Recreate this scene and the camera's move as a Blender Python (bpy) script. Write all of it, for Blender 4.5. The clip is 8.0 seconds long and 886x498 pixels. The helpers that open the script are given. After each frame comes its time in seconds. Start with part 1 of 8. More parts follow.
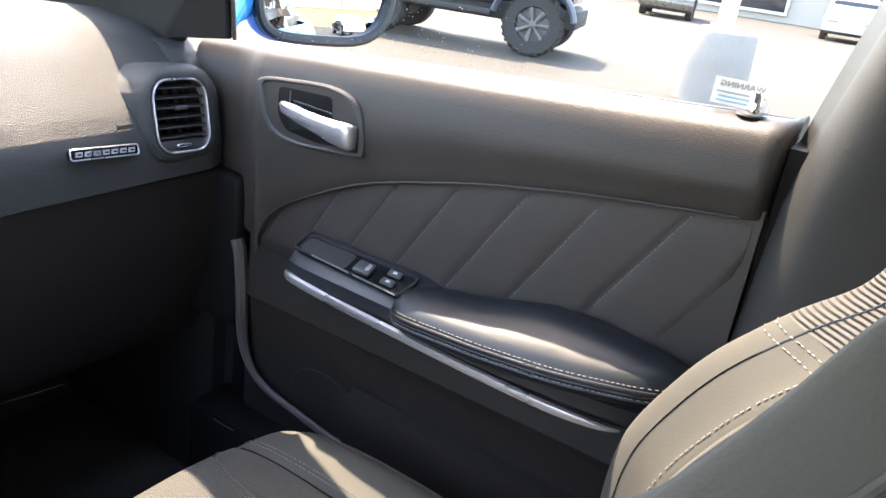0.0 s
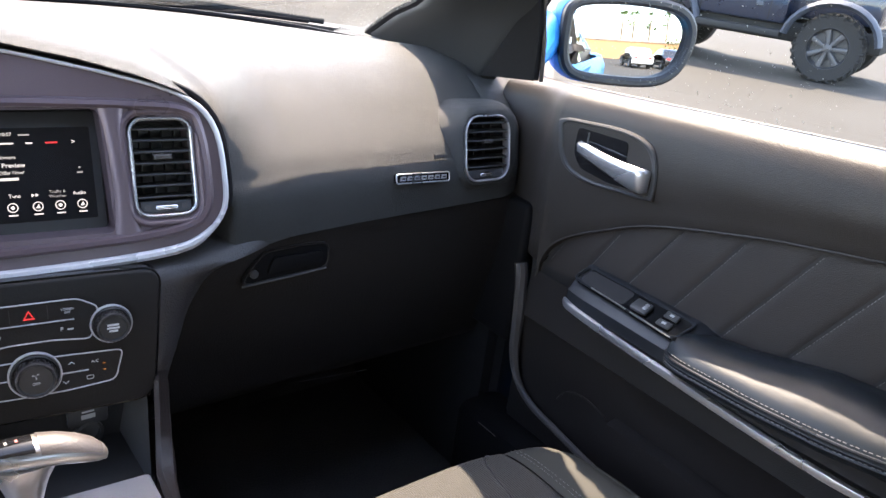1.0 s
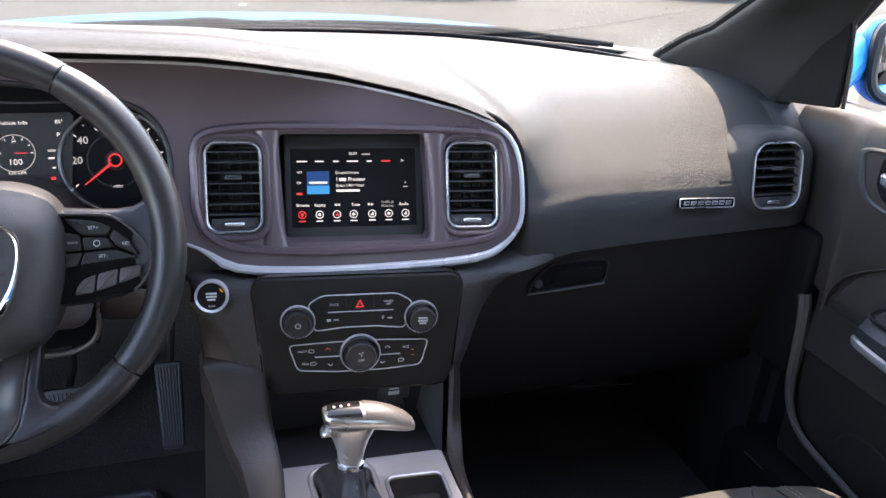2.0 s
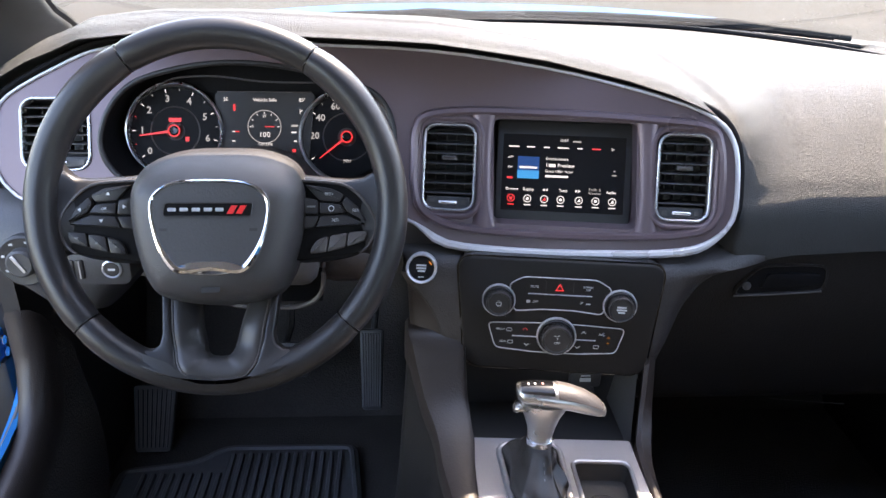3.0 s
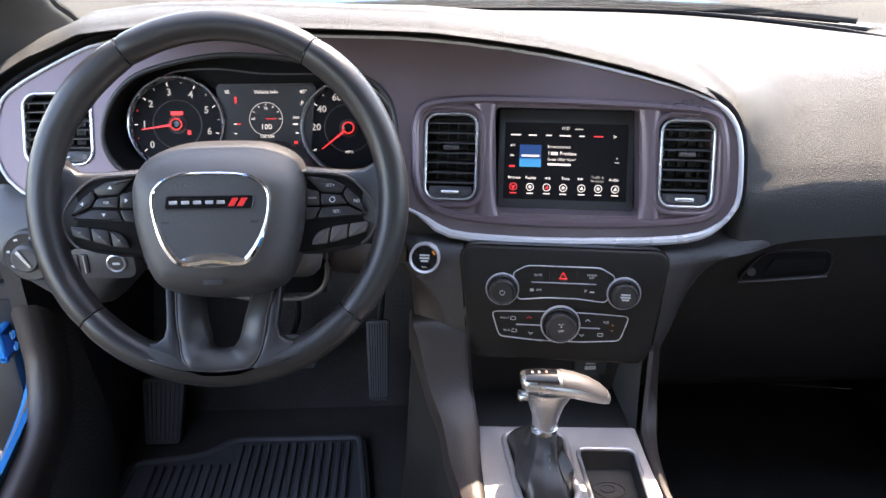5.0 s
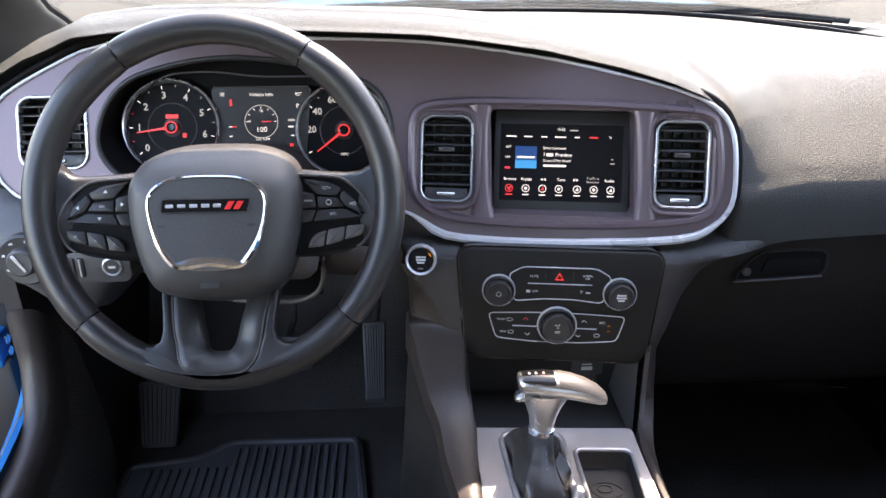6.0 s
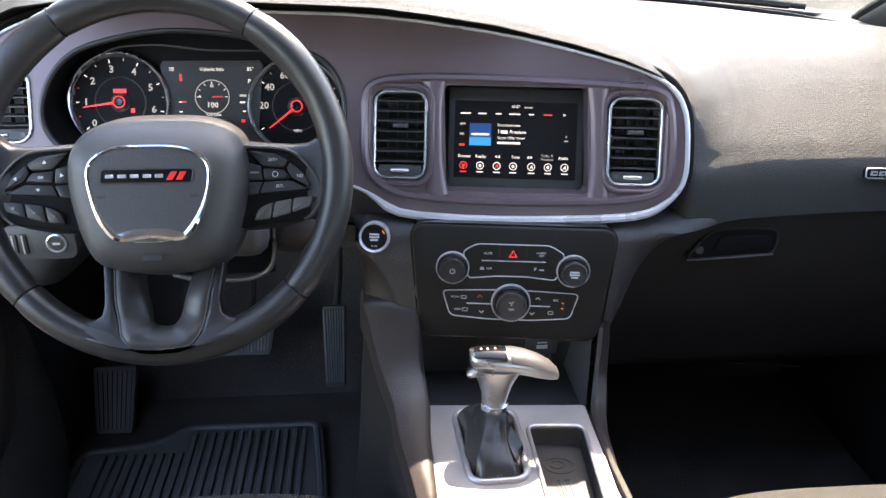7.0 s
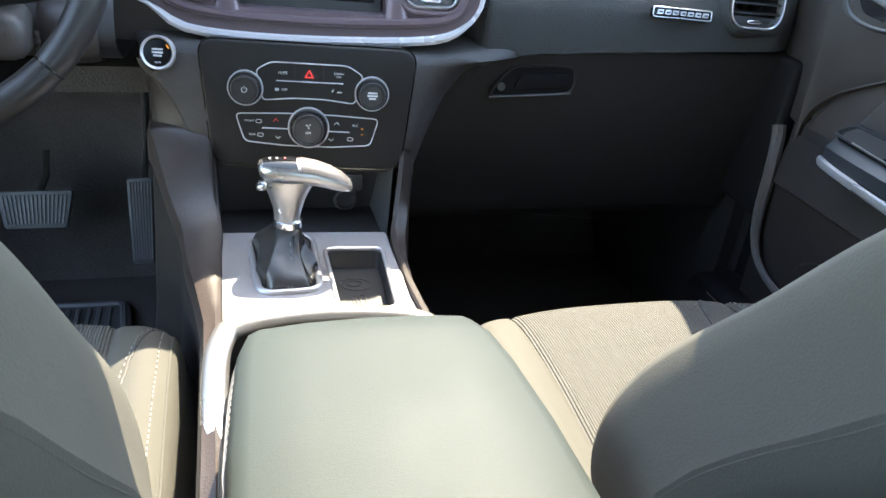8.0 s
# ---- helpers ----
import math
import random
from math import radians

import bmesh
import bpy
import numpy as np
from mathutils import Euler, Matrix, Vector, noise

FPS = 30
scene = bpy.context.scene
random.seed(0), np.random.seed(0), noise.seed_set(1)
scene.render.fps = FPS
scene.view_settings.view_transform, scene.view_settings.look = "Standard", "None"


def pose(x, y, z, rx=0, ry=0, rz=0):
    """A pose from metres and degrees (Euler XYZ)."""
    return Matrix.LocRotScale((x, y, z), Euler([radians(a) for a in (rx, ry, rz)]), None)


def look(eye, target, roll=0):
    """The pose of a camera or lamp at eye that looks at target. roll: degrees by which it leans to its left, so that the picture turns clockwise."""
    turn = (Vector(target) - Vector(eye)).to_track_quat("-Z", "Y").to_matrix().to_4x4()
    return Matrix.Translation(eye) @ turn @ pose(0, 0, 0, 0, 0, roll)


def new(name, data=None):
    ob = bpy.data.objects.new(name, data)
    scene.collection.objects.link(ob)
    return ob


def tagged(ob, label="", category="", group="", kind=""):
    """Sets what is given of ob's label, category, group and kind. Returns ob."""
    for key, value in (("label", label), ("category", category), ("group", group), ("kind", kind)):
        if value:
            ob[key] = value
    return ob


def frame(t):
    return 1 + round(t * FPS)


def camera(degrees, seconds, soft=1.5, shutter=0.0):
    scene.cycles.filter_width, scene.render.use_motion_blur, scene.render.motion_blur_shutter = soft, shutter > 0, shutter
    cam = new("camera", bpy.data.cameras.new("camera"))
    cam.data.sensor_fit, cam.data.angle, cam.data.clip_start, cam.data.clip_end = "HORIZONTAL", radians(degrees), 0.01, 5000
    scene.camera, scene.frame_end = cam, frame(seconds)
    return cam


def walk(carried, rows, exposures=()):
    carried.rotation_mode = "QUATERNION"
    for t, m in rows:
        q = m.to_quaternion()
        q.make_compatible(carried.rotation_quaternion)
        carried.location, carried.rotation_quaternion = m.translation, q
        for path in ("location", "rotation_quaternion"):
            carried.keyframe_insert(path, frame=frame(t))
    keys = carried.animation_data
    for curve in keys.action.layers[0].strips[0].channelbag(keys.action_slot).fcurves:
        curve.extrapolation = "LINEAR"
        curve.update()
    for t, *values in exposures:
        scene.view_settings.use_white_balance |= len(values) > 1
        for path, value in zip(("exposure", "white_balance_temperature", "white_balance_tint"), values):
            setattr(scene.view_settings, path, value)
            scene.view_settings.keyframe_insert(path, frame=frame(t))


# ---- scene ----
cam = camera(60.5, 8.0)
PATH = [
    (0, (-0.028, -0.874, 1.219), (1.581, 0.062, 0.489), 8.3),
    (0.5, (-0.070, -0.853, 1.236), (1.336, 0.341, 0.465), 8.0),
    (1, (-0.106, -0.870, 1.263), (1.077, 0.542, 0.485), 7.3),
    (1.5, (-0.145, -0.890, 1.286), (0.761, 0.703, 0.484), 5.2),
    (2, (-0.172, -0.912, 1.302), (0.424, 0.814, 0.485), 3.2),
    (2.2, (-0.178, -0.915, 1.304), (0.299, 0.844, 0.482), 2.6),
    (3.3, (-0.196, -0.941, 1.298), (-0.140, 0.867, 0.446), 0.8),
    (3.5, (-0.195, -0.941, 1.298), (-0.143, 0.865, 0.439), 0.7),
    (4, (-0.190, -0.940, 1.301), (-0.132, 0.862, 0.435), 0.5),
    (4.5, (-0.187, -0.938, 1.298), (-0.115, 0.861, 0.428), 0.3),
    (6, (-0.189, -0.938, 1.300), (-0.091, 0.861, 0.431), -0.0),
    (6.5, (-0.189, -0.941, 1.301), (-0.087, 0.860, 0.436), 0.2),
    (7, (-0.164, -0.944, 1.278), (0.005, 0.842, 0.395), 1.0),
    (7.5, (-0.109, -0.978, 1.216), (0.259, 0.762, 0.301), 3.8),
    (7.7, (-0.088, -0.994, 1.194), (0.348, 0.715, 0.249), 5.0),
    (8, (-0.091, -1.017, 1.121), (0.442, 0.651, 0.155), 6.2),
]
EXPOSURES = [(0.0, 4.22, 8000, 17), (0.5, 3.96, 7900, 18), (1.0, 3.70, 7700, 18), (2.0, 3.64, 7600, 18), (4.0, 3.76, 7800, 18), (7.0, 3.84, 7850, 15), (7.5, 4.12, 7700, 12), (8.0, 4.40, 7500, 7)]
walk(cam, [(t, look(eye, target, roll)) for t, eye, target, roll in PATH], EXPOSURES)

# ---- world, sun ----
SUN = Vector((0.30, 0.63, 1.0)).normalized()
world = bpy.data.worlds.new("sky")
world.use_nodes = True
scene.world = world
wn = world.node_tree
sky = wn.nodes.new("ShaderNodeTexSky")
sky.sky_type, sky.sun_disc = "NISHITA", False
sky.sun_elevation = math.asin(SUN.z)
sky.sun_rotation = math.atan2(SUN.x, SUN.y)
wn.links.new(sky.outputs[0], wn.nodes["Background"].inputs[0])
wn.nodes["Background"].inputs[1].default_value = 0.15
sun_data = bpy.data.lights.new("sun", "SUN")
sun_data.energy, sun_data.angle, sun_data.color = 1.6, radians(0.5), (1.0, 0.94, 0.84)
sun = new("sun", sun_data)
sun.matrix_world = look(SUN * 20, (0, 0, 0))


# ---- materials ----
def material(name, color, rough=0.5, metal=0.0, grain=0.0, scale=400.0, vary=0.12, patch=9.0,
             spec=0.5, coat=0.0, weave=0.0, along="X", voronoi=False, emit=None, stretch=(1, 1, 1)):
    """A surface with variation at two scales (patches, grain) and a fine relief."""
    m = bpy.data.materials.new(name)
    m.use_nodes = True
    nt = m.node_tree
    b = nt.nodes["Principled BSDF"]
    b.inputs["Roughness"].default_value, b.inputs["Metallic"].default_value = rough, metal
    b.inputs["Specular IOR Level"].default_value = spec
    b.inputs["Coat Weight"].default_value = coat
    b.inputs["Coat Roughness"].default_value = 0.06
    geo = nt.nodes.new("ShaderNodeTexCoord")
    mp = nt.nodes.new("ShaderNodeMapping")
    mp.inputs["Scale"].default_value = stretch
    nt.links.new(geo.outputs["Object"], mp.inputs[0])
    big = nt.nodes.new("ShaderNodeTexNoise")
    big.inputs["Scale"].default_value, big.inputs["Detail"].default_value = patch, 5
    fine = nt.nodes.new("ShaderNodeTexNoise")
    fine.inputs["Scale"].default_value, fine.inputs["Detail"].default_value = scale * 0.5, 3
    for n in (big, fine):
        nt.links.new(mp.outputs[0], n.inputs["Vector"])
    both = nt.nodes.new("ShaderNodeMath")
    both.operation = "ADD"
    nt.links.new(big.outputs[0], both.inputs[0])
    nt.links.new(fine.outputs[0], both.inputs[1])
    ramp = nt.nodes.new("ShaderNodeMapRange")
    ramp.inputs[1].default_value, ramp.inputs[2].default_value = 0.6, 1.4
    ramp.inputs[3].default_value, ramp.inputs[4].default_value = 1 - vary, 1 + vary
    nt.links.new(both.outputs[0], ramp.inputs[0])
    mul = nt.nodes.new("ShaderNodeVectorMath")
    mul.operation = "SCALE"
    mul.inputs[0].default_value = color
    nt.links.new(ramp.outputs[0], mul.inputs["Scale"])
    nt.links.new(mul.outputs[0], b.inputs["Base Color"])
    rr = nt.nodes.new("ShaderNodeMapRange")
    rr.inputs[1].default_value, rr.inputs[2].default_value = 0.3, 0.7
    rr.inputs[3].default_value, rr.inputs[4].default_value = max(rough - 0.06, 0.02), min(rough + 0.06, 1)
    nt.links.new(big.outputs[0], rr.inputs[0])
    nt.links.new(rr.outputs[0], b.inputs["Roughness"])
    if grain:
        if voronoi:
            tex = nt.nodes.new("ShaderNodeTexVoronoi")
            tex.inputs["Scale"].default_value = scale
            nt.links.new(mp.outputs[0], tex.inputs["Vector"])
            out = tex.outputs["Distance"]
        elif weave:
            ribs = nt.nodes.new("ShaderNodeTexWave")
            ribs.bands_direction = along
            ribs.inputs["Scale"].default_value, ribs.inputs["Distortion"].default_value = weave, 0.5
            nt.links.new(mp.outputs[0], ribs.inputs["Vector"])
            add = nt.nodes.new("ShaderNodeMath")
            add.operation = "MULTIPLY_ADD"
            add.inputs[1].default_value = 0.35
            nt.links.new(fine.outputs[0], add.inputs[0])
            nt.links.new(ribs.outputs["Fac"], add.inputs[2])
            out = add.outputs[0]
        else:
            out = fine.outputs[0]
        bump = nt.nodes.new("ShaderNodeBump")
        bump.inputs["Strength"].default_value, bump.inputs["Distance"].default_value = grain, 0.002
        nt.links.new(out, bump.inputs["Height"])
        nt.links.new(bump.outputs[0], b.inputs["Normal"])
    if emit:
        b.inputs["Emission Color"].default_value, b.inputs["Emission Strength"].default_value = (*emit[:3], 1), emit[3]
    return m


def glass(name, tint, rough=0.0):
    m = bpy.data.materials.new(name)
    m.use_nodes = True
    nt = m.node_tree
    nt.nodes.remove(nt.nodes["Principled BSDF"])
    clear, gloss = nt.nodes.new("ShaderNodeBsdfTransparent"), nt.nodes.new("ShaderNodeBsdfGlossy")
    clear.inputs[0].default_value = (*tint, 1)
    gloss.inputs["Roughness"].default_value = rough
    mix, face = nt.nodes.new("ShaderNodeMixShader"), nt.nodes.new("ShaderNodeLayerWeight")
    power, lift = nt.nodes.new("ShaderNodeMath"), nt.nodes.new("ShaderNodeMath")
    face.inputs[0].default_value = 0.5
    power.operation, lift.operation = "POWER", "MULTIPLY_ADD"
    power.inputs[1].default_value = 5.0
    lift.inputs[1].default_value, lift.inputs[2].default_value = 0.9, 0.04
    nt.links.new(face.outputs["Facing"], power.inputs[0])
    nt.links.new(power.outputs[0], lift.inputs[0])
    nt.links.new(lift.outputs[0], mix.inputs[0])
    nt.links.new(clear.outputs[0], mix.inputs[1])
    nt.links.new(gloss.outputs[0], mix.inputs[2])
    nt.links.new(mix.outputs[0], nt.nodes["Material Output"].inputs[0])
    return m


VINYL = material("soft_touch_vinyl", (0.037, 0.037, 0.035), 0.52, grain=0.85, scale=820, voronoi=True, vary=0.12, spec=0.48)
GLOVE = material("grained_black_vinyl", (0.021, 0.0185, 0.0178), 0.52, grain=0.3, scale=420, voronoi=True, vary=0.15, spec=0.2)
DOORVINYL = material("door_vinyl", (0.035, 0.0295, 0.0265), 0.45, grain=0.20, scale=800, voronoi=True, vary=0.1, spec=0.32)
BLACK = material("black_plastic", (0.021, 0.0195, 0.0195), 0.45, grain=0.15, scale=900, vary=0.15)
DARK = material("charcoal_plastic", (0.045, 0.044, 0.045), 0.42, grain=0.2, scale=800, vary=0.12)
FLANK = material("satin_grey_plastic", (0.066, 0.058, 0.056), 0.42, grain=0.2, scale=800, vary=0.1)
PLUM = material("satin_plum_grey_paint", (0.136, 0.098, 0.108), 0.33, 0.42, grain=0.04, scale=1500, vary=0.06)
SILVER = material("satin_silver", (0.56, 0.56, 0.58), 0.28, 0.82, vary=0.05)
BRIGHT = material("satin_silver_paint", (0.55, 0.54, 0.56), 0.30, 0.30, vary=0.05)
STACKSKIN = material("satin_black_plastic", (0.039, 0.034, 0.033), 0.50, grain=0.25, scale=420, voronoi=True, vary=0.14)
CHROME = material("chrome", (0.8, 0.8, 0.82), 0.08, 1.0, vary=0.04)
NICKEL = material("satin_nickel", (0.50, 0.48, 0.46), 0.30, 0.9, vary=0.06)
BRUSHED = material("brushed_silver_paint", (0.40, 0.39, 0.40), 0.36, 0.7, grain=0.05, scale=500, vary=0.06, stretch=(4, 1, 1))
PIANO = material("gloss_black", (0.008, 0.008, 0.009), 0.12, vary=0.1)
LEATHER = material("black_leather", (0.019, 0.0180, 0.0190), 0.33, grain=0.10, scale=1300, voronoi=True, vary=0.12)
ARMLEATHER = material("charcoal_leather", (0.029, 0.036, 0.0355), 0.60, grain=0.06, scale=1100, voronoi=True, vary=0.08, spec=0.14)
CLOTH = material("ribbed_grey_cloth", (0.066, 0.064, 0.059), 0.85, grain=0.7, scale=900, weave=92, vary=0.08, spec=0.25)
RIBCLOTH = material("ribbed_grey_back_cloth", (0.072, 0.069, 0.064), 0.85, grain=1.0, scale=900, weave=72, along="Z", vary=0.08, spec=0.25)
SIDECLOTH = material("plain_grey_cloth", (0.060, 0.058, 0.050), 0.8, grain=0.15, scale=1200, vary=0.08, spec=0.25)
QUILT = material("quilted_brown_black_leatherette", (0.031, 0.0245, 0.0220), 0.55, grain=0.25, scale=900, voronoi=True, vary=0.12)
CARPET = material("black_carpet", (0.066, 0.059, 0.056), 0.95, grain=0.8, scale=500, vary=0.3, spec=0.1)
RUBBER = material("black_rubber", (0.095, 0.094, 0.100), 0.55, grain=0.2, scale=600, vary=0.2)
PEDALSKIN = material("worn_black_pedal_rubber", (0.050, 0.050, 0.053), 0.5, grain=0.2, scale=600, vary=0.2)
GRIT = material("dusty_black_plastic", (0.026, 0.027, 0.026), 0.75, grain=0.5, scale=260, vary=0.5, patch=40, spec=0.15)
TRIMBROWN = material("dark_brown_grey_plastic", (0.030, 0.0222, 0.0198), 0.42, grain=0.2, scale=800, vary=0.1)
PADLEATHER = material("blue_black_leather", (0.007, 0.011, 0.015), 0.40, grain=0.12, scale=1100, voronoi=True, vary=0.08, spec=0.42)
CARRIER = material("satin_blue_black_plastic", (0.016, 0.018, 0.021), 0.36, grain=0.15, scale=900, voronoi=True, vary=0.1)
PANELSKIN = material("matt_black_panel_paint", (0.0145, 0.0128, 0.0124), 0.5, grain=0.12, scale=900, vary=0.12, spec=0.24)
KEYSKIN = material("satin_black_key", (0.022, 0.0205, 0.021), 0.42, grain=0.1, scale=900, vary=0.1, spec=0.35)
DEEP = material("deep_black_plastic", (0.009, 0.0085, 0.009), 0.55, grain=0.2, scale=700, vary=0.15, spec=0.06)
HUBSKIN = material("grained_black_cover", (0.046, 0.044, 0.045), 0.40, grain=0.22, scale=900, voronoi=True, vary=0.1)
LOWVINYL = material("dark_lower_door_vinyl", (0.018, 0.0150, 0.0145), 0.48, grain=0.22, scale=800, voronoi=True, vary=0.12, spec=0.26)
FORKSKIN = material("satin_charcoal_paint", (0.050, 0.047, 0.047), 0.40, 0.30, grain=0.05, scale=1200, vary=0.08)
BOOTLEATHER = material("glossy_black_leather", (0.030, 0.028, 0.028), 0.22, grain=0.15, scale=700, voronoi=True, vary=0.12)
THREAD = material("pale_thread", (0.20, 0.19, 0.18), 0.7, vary=0.1)
BLUE = material("bright_blue_car_paint", (0.006, 0.175, 0.44), 0.34, 0.0, vary=0.05, coat=0.02, spec=0.08)
LINER = material("grey_headliner", (0.62, 0.60, 0.57), 0.9, grain=0.3, scale=700, vary=0.06)
WINDOW = glass("window_glass", (0.72, 0.75, 0.74))
WHITE_MARK = material("white_marking", (0.75, 0.75, 0.75), 0.5, vary=0.03)
RED_MARK = material("red_marking", (0.7, 0.02, 0.02), 0.4, vary=0.05)


# ---- helpers ----
def thing(name, at, label, category, group="", kind=""):
    ob = new(name)
    ob.location = at
    ob.empty_display_size = 0.05
    return tagged(ob, label, category, group, kind)


def finish(bm, sharp=38):
    bmesh.ops.remove_doubles(bm, verts=bm.verts, dist=1e-6)
    bmesh.ops.recalc_face_normals(bm, faces=bm.faces)
    for f in bm.faces:
        f.smooth = True
    for e in bm.edges:
        e.smooth = len(e.link_faces) == 2 and e.calc_face_angle(0) < radians(sharp)


def part(name, bm, mat, parent=None, label="", sharp=38):
    """Links a bmesh in world coordinates as one mesh object under a thing or a part."""
    finish(bm, sharp)
    me = bpy.data.meshes.new(name)
    bm.to_mesh(me)
    bm.free()
    me.materials.append(mat)
    ob = new(name, me)
    if parent:
        ob.parent = parent
        if parent.type == "EMPTY":
            ob.matrix_parent_inverse = Matrix.Translation(parent.location).inverted()
    if label:
        ob["label"] = label
    return ob


def piece(name, me, m, parent, label=""):
    """Another object on a shared mesh, at the world pose m."""
    ob = new(name, me)
    ob.parent = parent
    if parent.type == "EMPTY":
        ob.matrix_parent_inverse = Matrix.Translation(parent.location).inverted()
    ob.matrix_basis = m
    if label:
        ob["label"] = label
    return ob


def as_mesh(name, bm, mat):
    finish(bm)
    me = bpy.data.meshes.new(name)
    bm.to_mesh(me)
    bm.free()
    me.materials.append(mat)
    return me


def spline(pts, sub=6, closed=False):
    """Catmull-Rom through the points (any dimension)."""
    p = [Vector(q) for q in pts]
    n, out = len(p), []
    for i in range(n if closed else n - 1):
        a, b, c, d = ((p[(i + k) % n] if closed else p[min(max(i + k, 0), n - 1)]) for k in (-1, 0, 1, 2))
        for j in range(sub):
            t = j / sub
            out.append(0.5 * (2 * b + (c - a) * t + (2 * a - 5 * b + 4 * c - d) * t * t + (3 * b - 3 * c + d - a) * t ** 3))
    if not closed:
        out.append(p[-1])
    return out


def curve_at(pts, x):
    """Piecewise smooth height at x through (x, value) points."""
    if x <= pts[0][0]:
        return pts[0][1]
    for (a, u), (b, v) in zip(pts, pts[1:]):
        if x <= b:
            t = (x - a) / (b - a)
            return u + (v - u) * t
    return pts[-1][1]


def step(a, b, x):
    t = min(max((x - a) / (b - a), 0), 1)
    return t * t * (3 - 2 * t)


def loft(rows, closed=False, cap=False):
    bm = bmesh.new()
    vs = [[bm.verts.new(p) for p in r] for r in rows]
    n = len(vs[0])
    for r, q in zip(vs, vs[1:]):
        for i in range(n if closed else n - 1):
            j = (i + 1) % n
            bm.faces.new((r[i], r[j], q[j], q[i]))
    if cap:
        bm.faces.new(vs[0])
        bm.faces.new(vs[-1])
    return bm


def round_rect(w, h, r, n=5):
    out = []
    for cx, cy, a0 in ((w / 2 - r, h / 2 - r, 0), (-w / 2 + r, h / 2 - r, 90), (-w / 2 + r, -h / 2 + r, 180), (w / 2 - r, -h / 2 + r, 270)):
        for i in range(n + 1):
            a = radians(a0 + 90 * i / n)
            out.append((cx + r * math.cos(a), cy + r * math.sin(a)))
    return out


def round_poly(pts, r, n=4):
    """A polygon with its corners rounded by the radius r."""
    out, k = [], len(pts)
    for i in range(k):
        a, b, c = Vector(pts[i - 1]), Vector(pts[i]), Vector(pts[(i + 1) % k])
        u, v = (a - b), (c - b)
        cut = min(r, u.length * 0.45, v.length * 0.45)
        u, v = b + u.normalized() * cut, b + v.normalized() * cut
        for j in range(n + 1):
            t = j / n
            out.append(tuple((1 - t) ** 2 * u + 2 * t * (1 - t) * b + t * t * v))
    return out


def scaled(pts, d):
    """The outline moved outwards by about d."""
    k, out = len(pts), []
    area = sum(pts[i - 1][0] * pts[i][1] - pts[i][0] * pts[i - 1][1] for i in range(k))
    s = 1 if area > 0 else -1
    for i in range(k):
        a, b, c = Vector(pts[i - 1]), Vector(pts[i]), Vector(pts[(i + 1) % k])
        t = (c - a)
        if t.length < 1e-9:
            out.append(tuple(b))
            continue
        t.normalize()
        out.append((b.x + s * t.y * d, b.y - s * t.x * d))
    return out


def slab(outline, z0, z1, m, bevel=0.0, segs=2, dome=0.0):
    """An outline in the local plane, from depth z0 to z1, its front edge rounded."""
    rows = [[(x, y, z0) for x, y in outline]]
    if bevel:
        for i in range(segs + 1):
            a = math.pi / 2 * i / segs
            o = scaled(outline, -bevel * (1 - math.cos(a)))
            rows.append([(x, y, z1 - bevel * (1 - math.sin(a))) for x, y in o])
    else:
        rows.append([(x, y, z1) for x, y in outline])
    bm = loft(rows, closed=True, cap=True)
    bm.transform(m)
    return bm


def ring(outer, inner, z0, z1, m, bevel=0.0):
    """A frame between two outlines of the same count; its front edges rounded."""
    o2, i2 = scaled(outer, -bevel), scaled(inner, bevel)
    rows = [[(x, y, z0) for x, y in outer], [(x, y, z1 - bevel) for x, y in outer], [(x, y, z1) for x, y in o2],
            [(x, y, z1) for x, y in i2], [(x, y, z1 - bevel) for x, y in inner], [(x, y, z0) for x, y in inner]]
    bm = loft(rows, closed=True)
    bm.transform(m)
    return bm


def tube(path, r, sides=8, closed=False, m=None, flat=1.0, up=(0, 0, 1), cap=True):
    """A tube along a path; r may be a number or one for each point. flat squeezes it along up."""
    p = [Vector(q) for q in path]
    n, rows, up = len(p), [], Vector(up)
    for i in range(n):
        a = p[i - 1] if (closed or i) else p[0]
        b = p[(i + 1) % n] if (closed or i < n - 1) else p[-1]
        t = (b - a).normalized()
        s = t.cross(up)
        s = s.normalized() if s.length > 1e-6 else Vector((1, 0, 0))
        u = s.cross(t).normalized()
        rr = r[i] if isinstance(r, (list, tuple)) else r
        rows.append([p[i] + s * (rr * math.cos(2 * math.pi * k / sides)) + u * (rr * flat * math.sin(2 * math.pi * k / sides)) for k in range(sides)])
    if closed:
        rows.append(rows[0])
    bm = loft(rows, closed=True, cap=cap and not closed)
    if m:
        bm.transform(m)
    return bm


def lathe(profile, m, n=32, cap=True):
    """(radius, height) pairs turned round the local z axis."""
    rows = [[(r * math.cos(2 * math.pi * k / n), r * math.sin(2 * math.pi * k / n), z) for k in range(n)] for r, z in profile]
    bm = loft(rows, closed=True, cap=cap)
    bm.transform(m)
    return bm


def block(x0, x1, y0, y1, z0, z1, bevel=0.0, segs=2, m=None):
    bm = bmesh.new()
    bmesh.ops.create_cube(bm, size=1)
    for v in bm.verts:
        v.co = ((x0 + x1) / 2 + v.co.x * (x1 - x0), (y0 + y1) / 2 + v.co.y * (y1 - y0), (z0 + z1) / 2 + v.co.z * (z1 - z0))
    if bevel:
        bmesh.ops.bevel(bm, geom=bm.edges[:] + bm.verts[:], offset=bevel, segments=segs, profile=0.5, affect="EDGES")
    if m:
        bm.transform(m)
    return bm


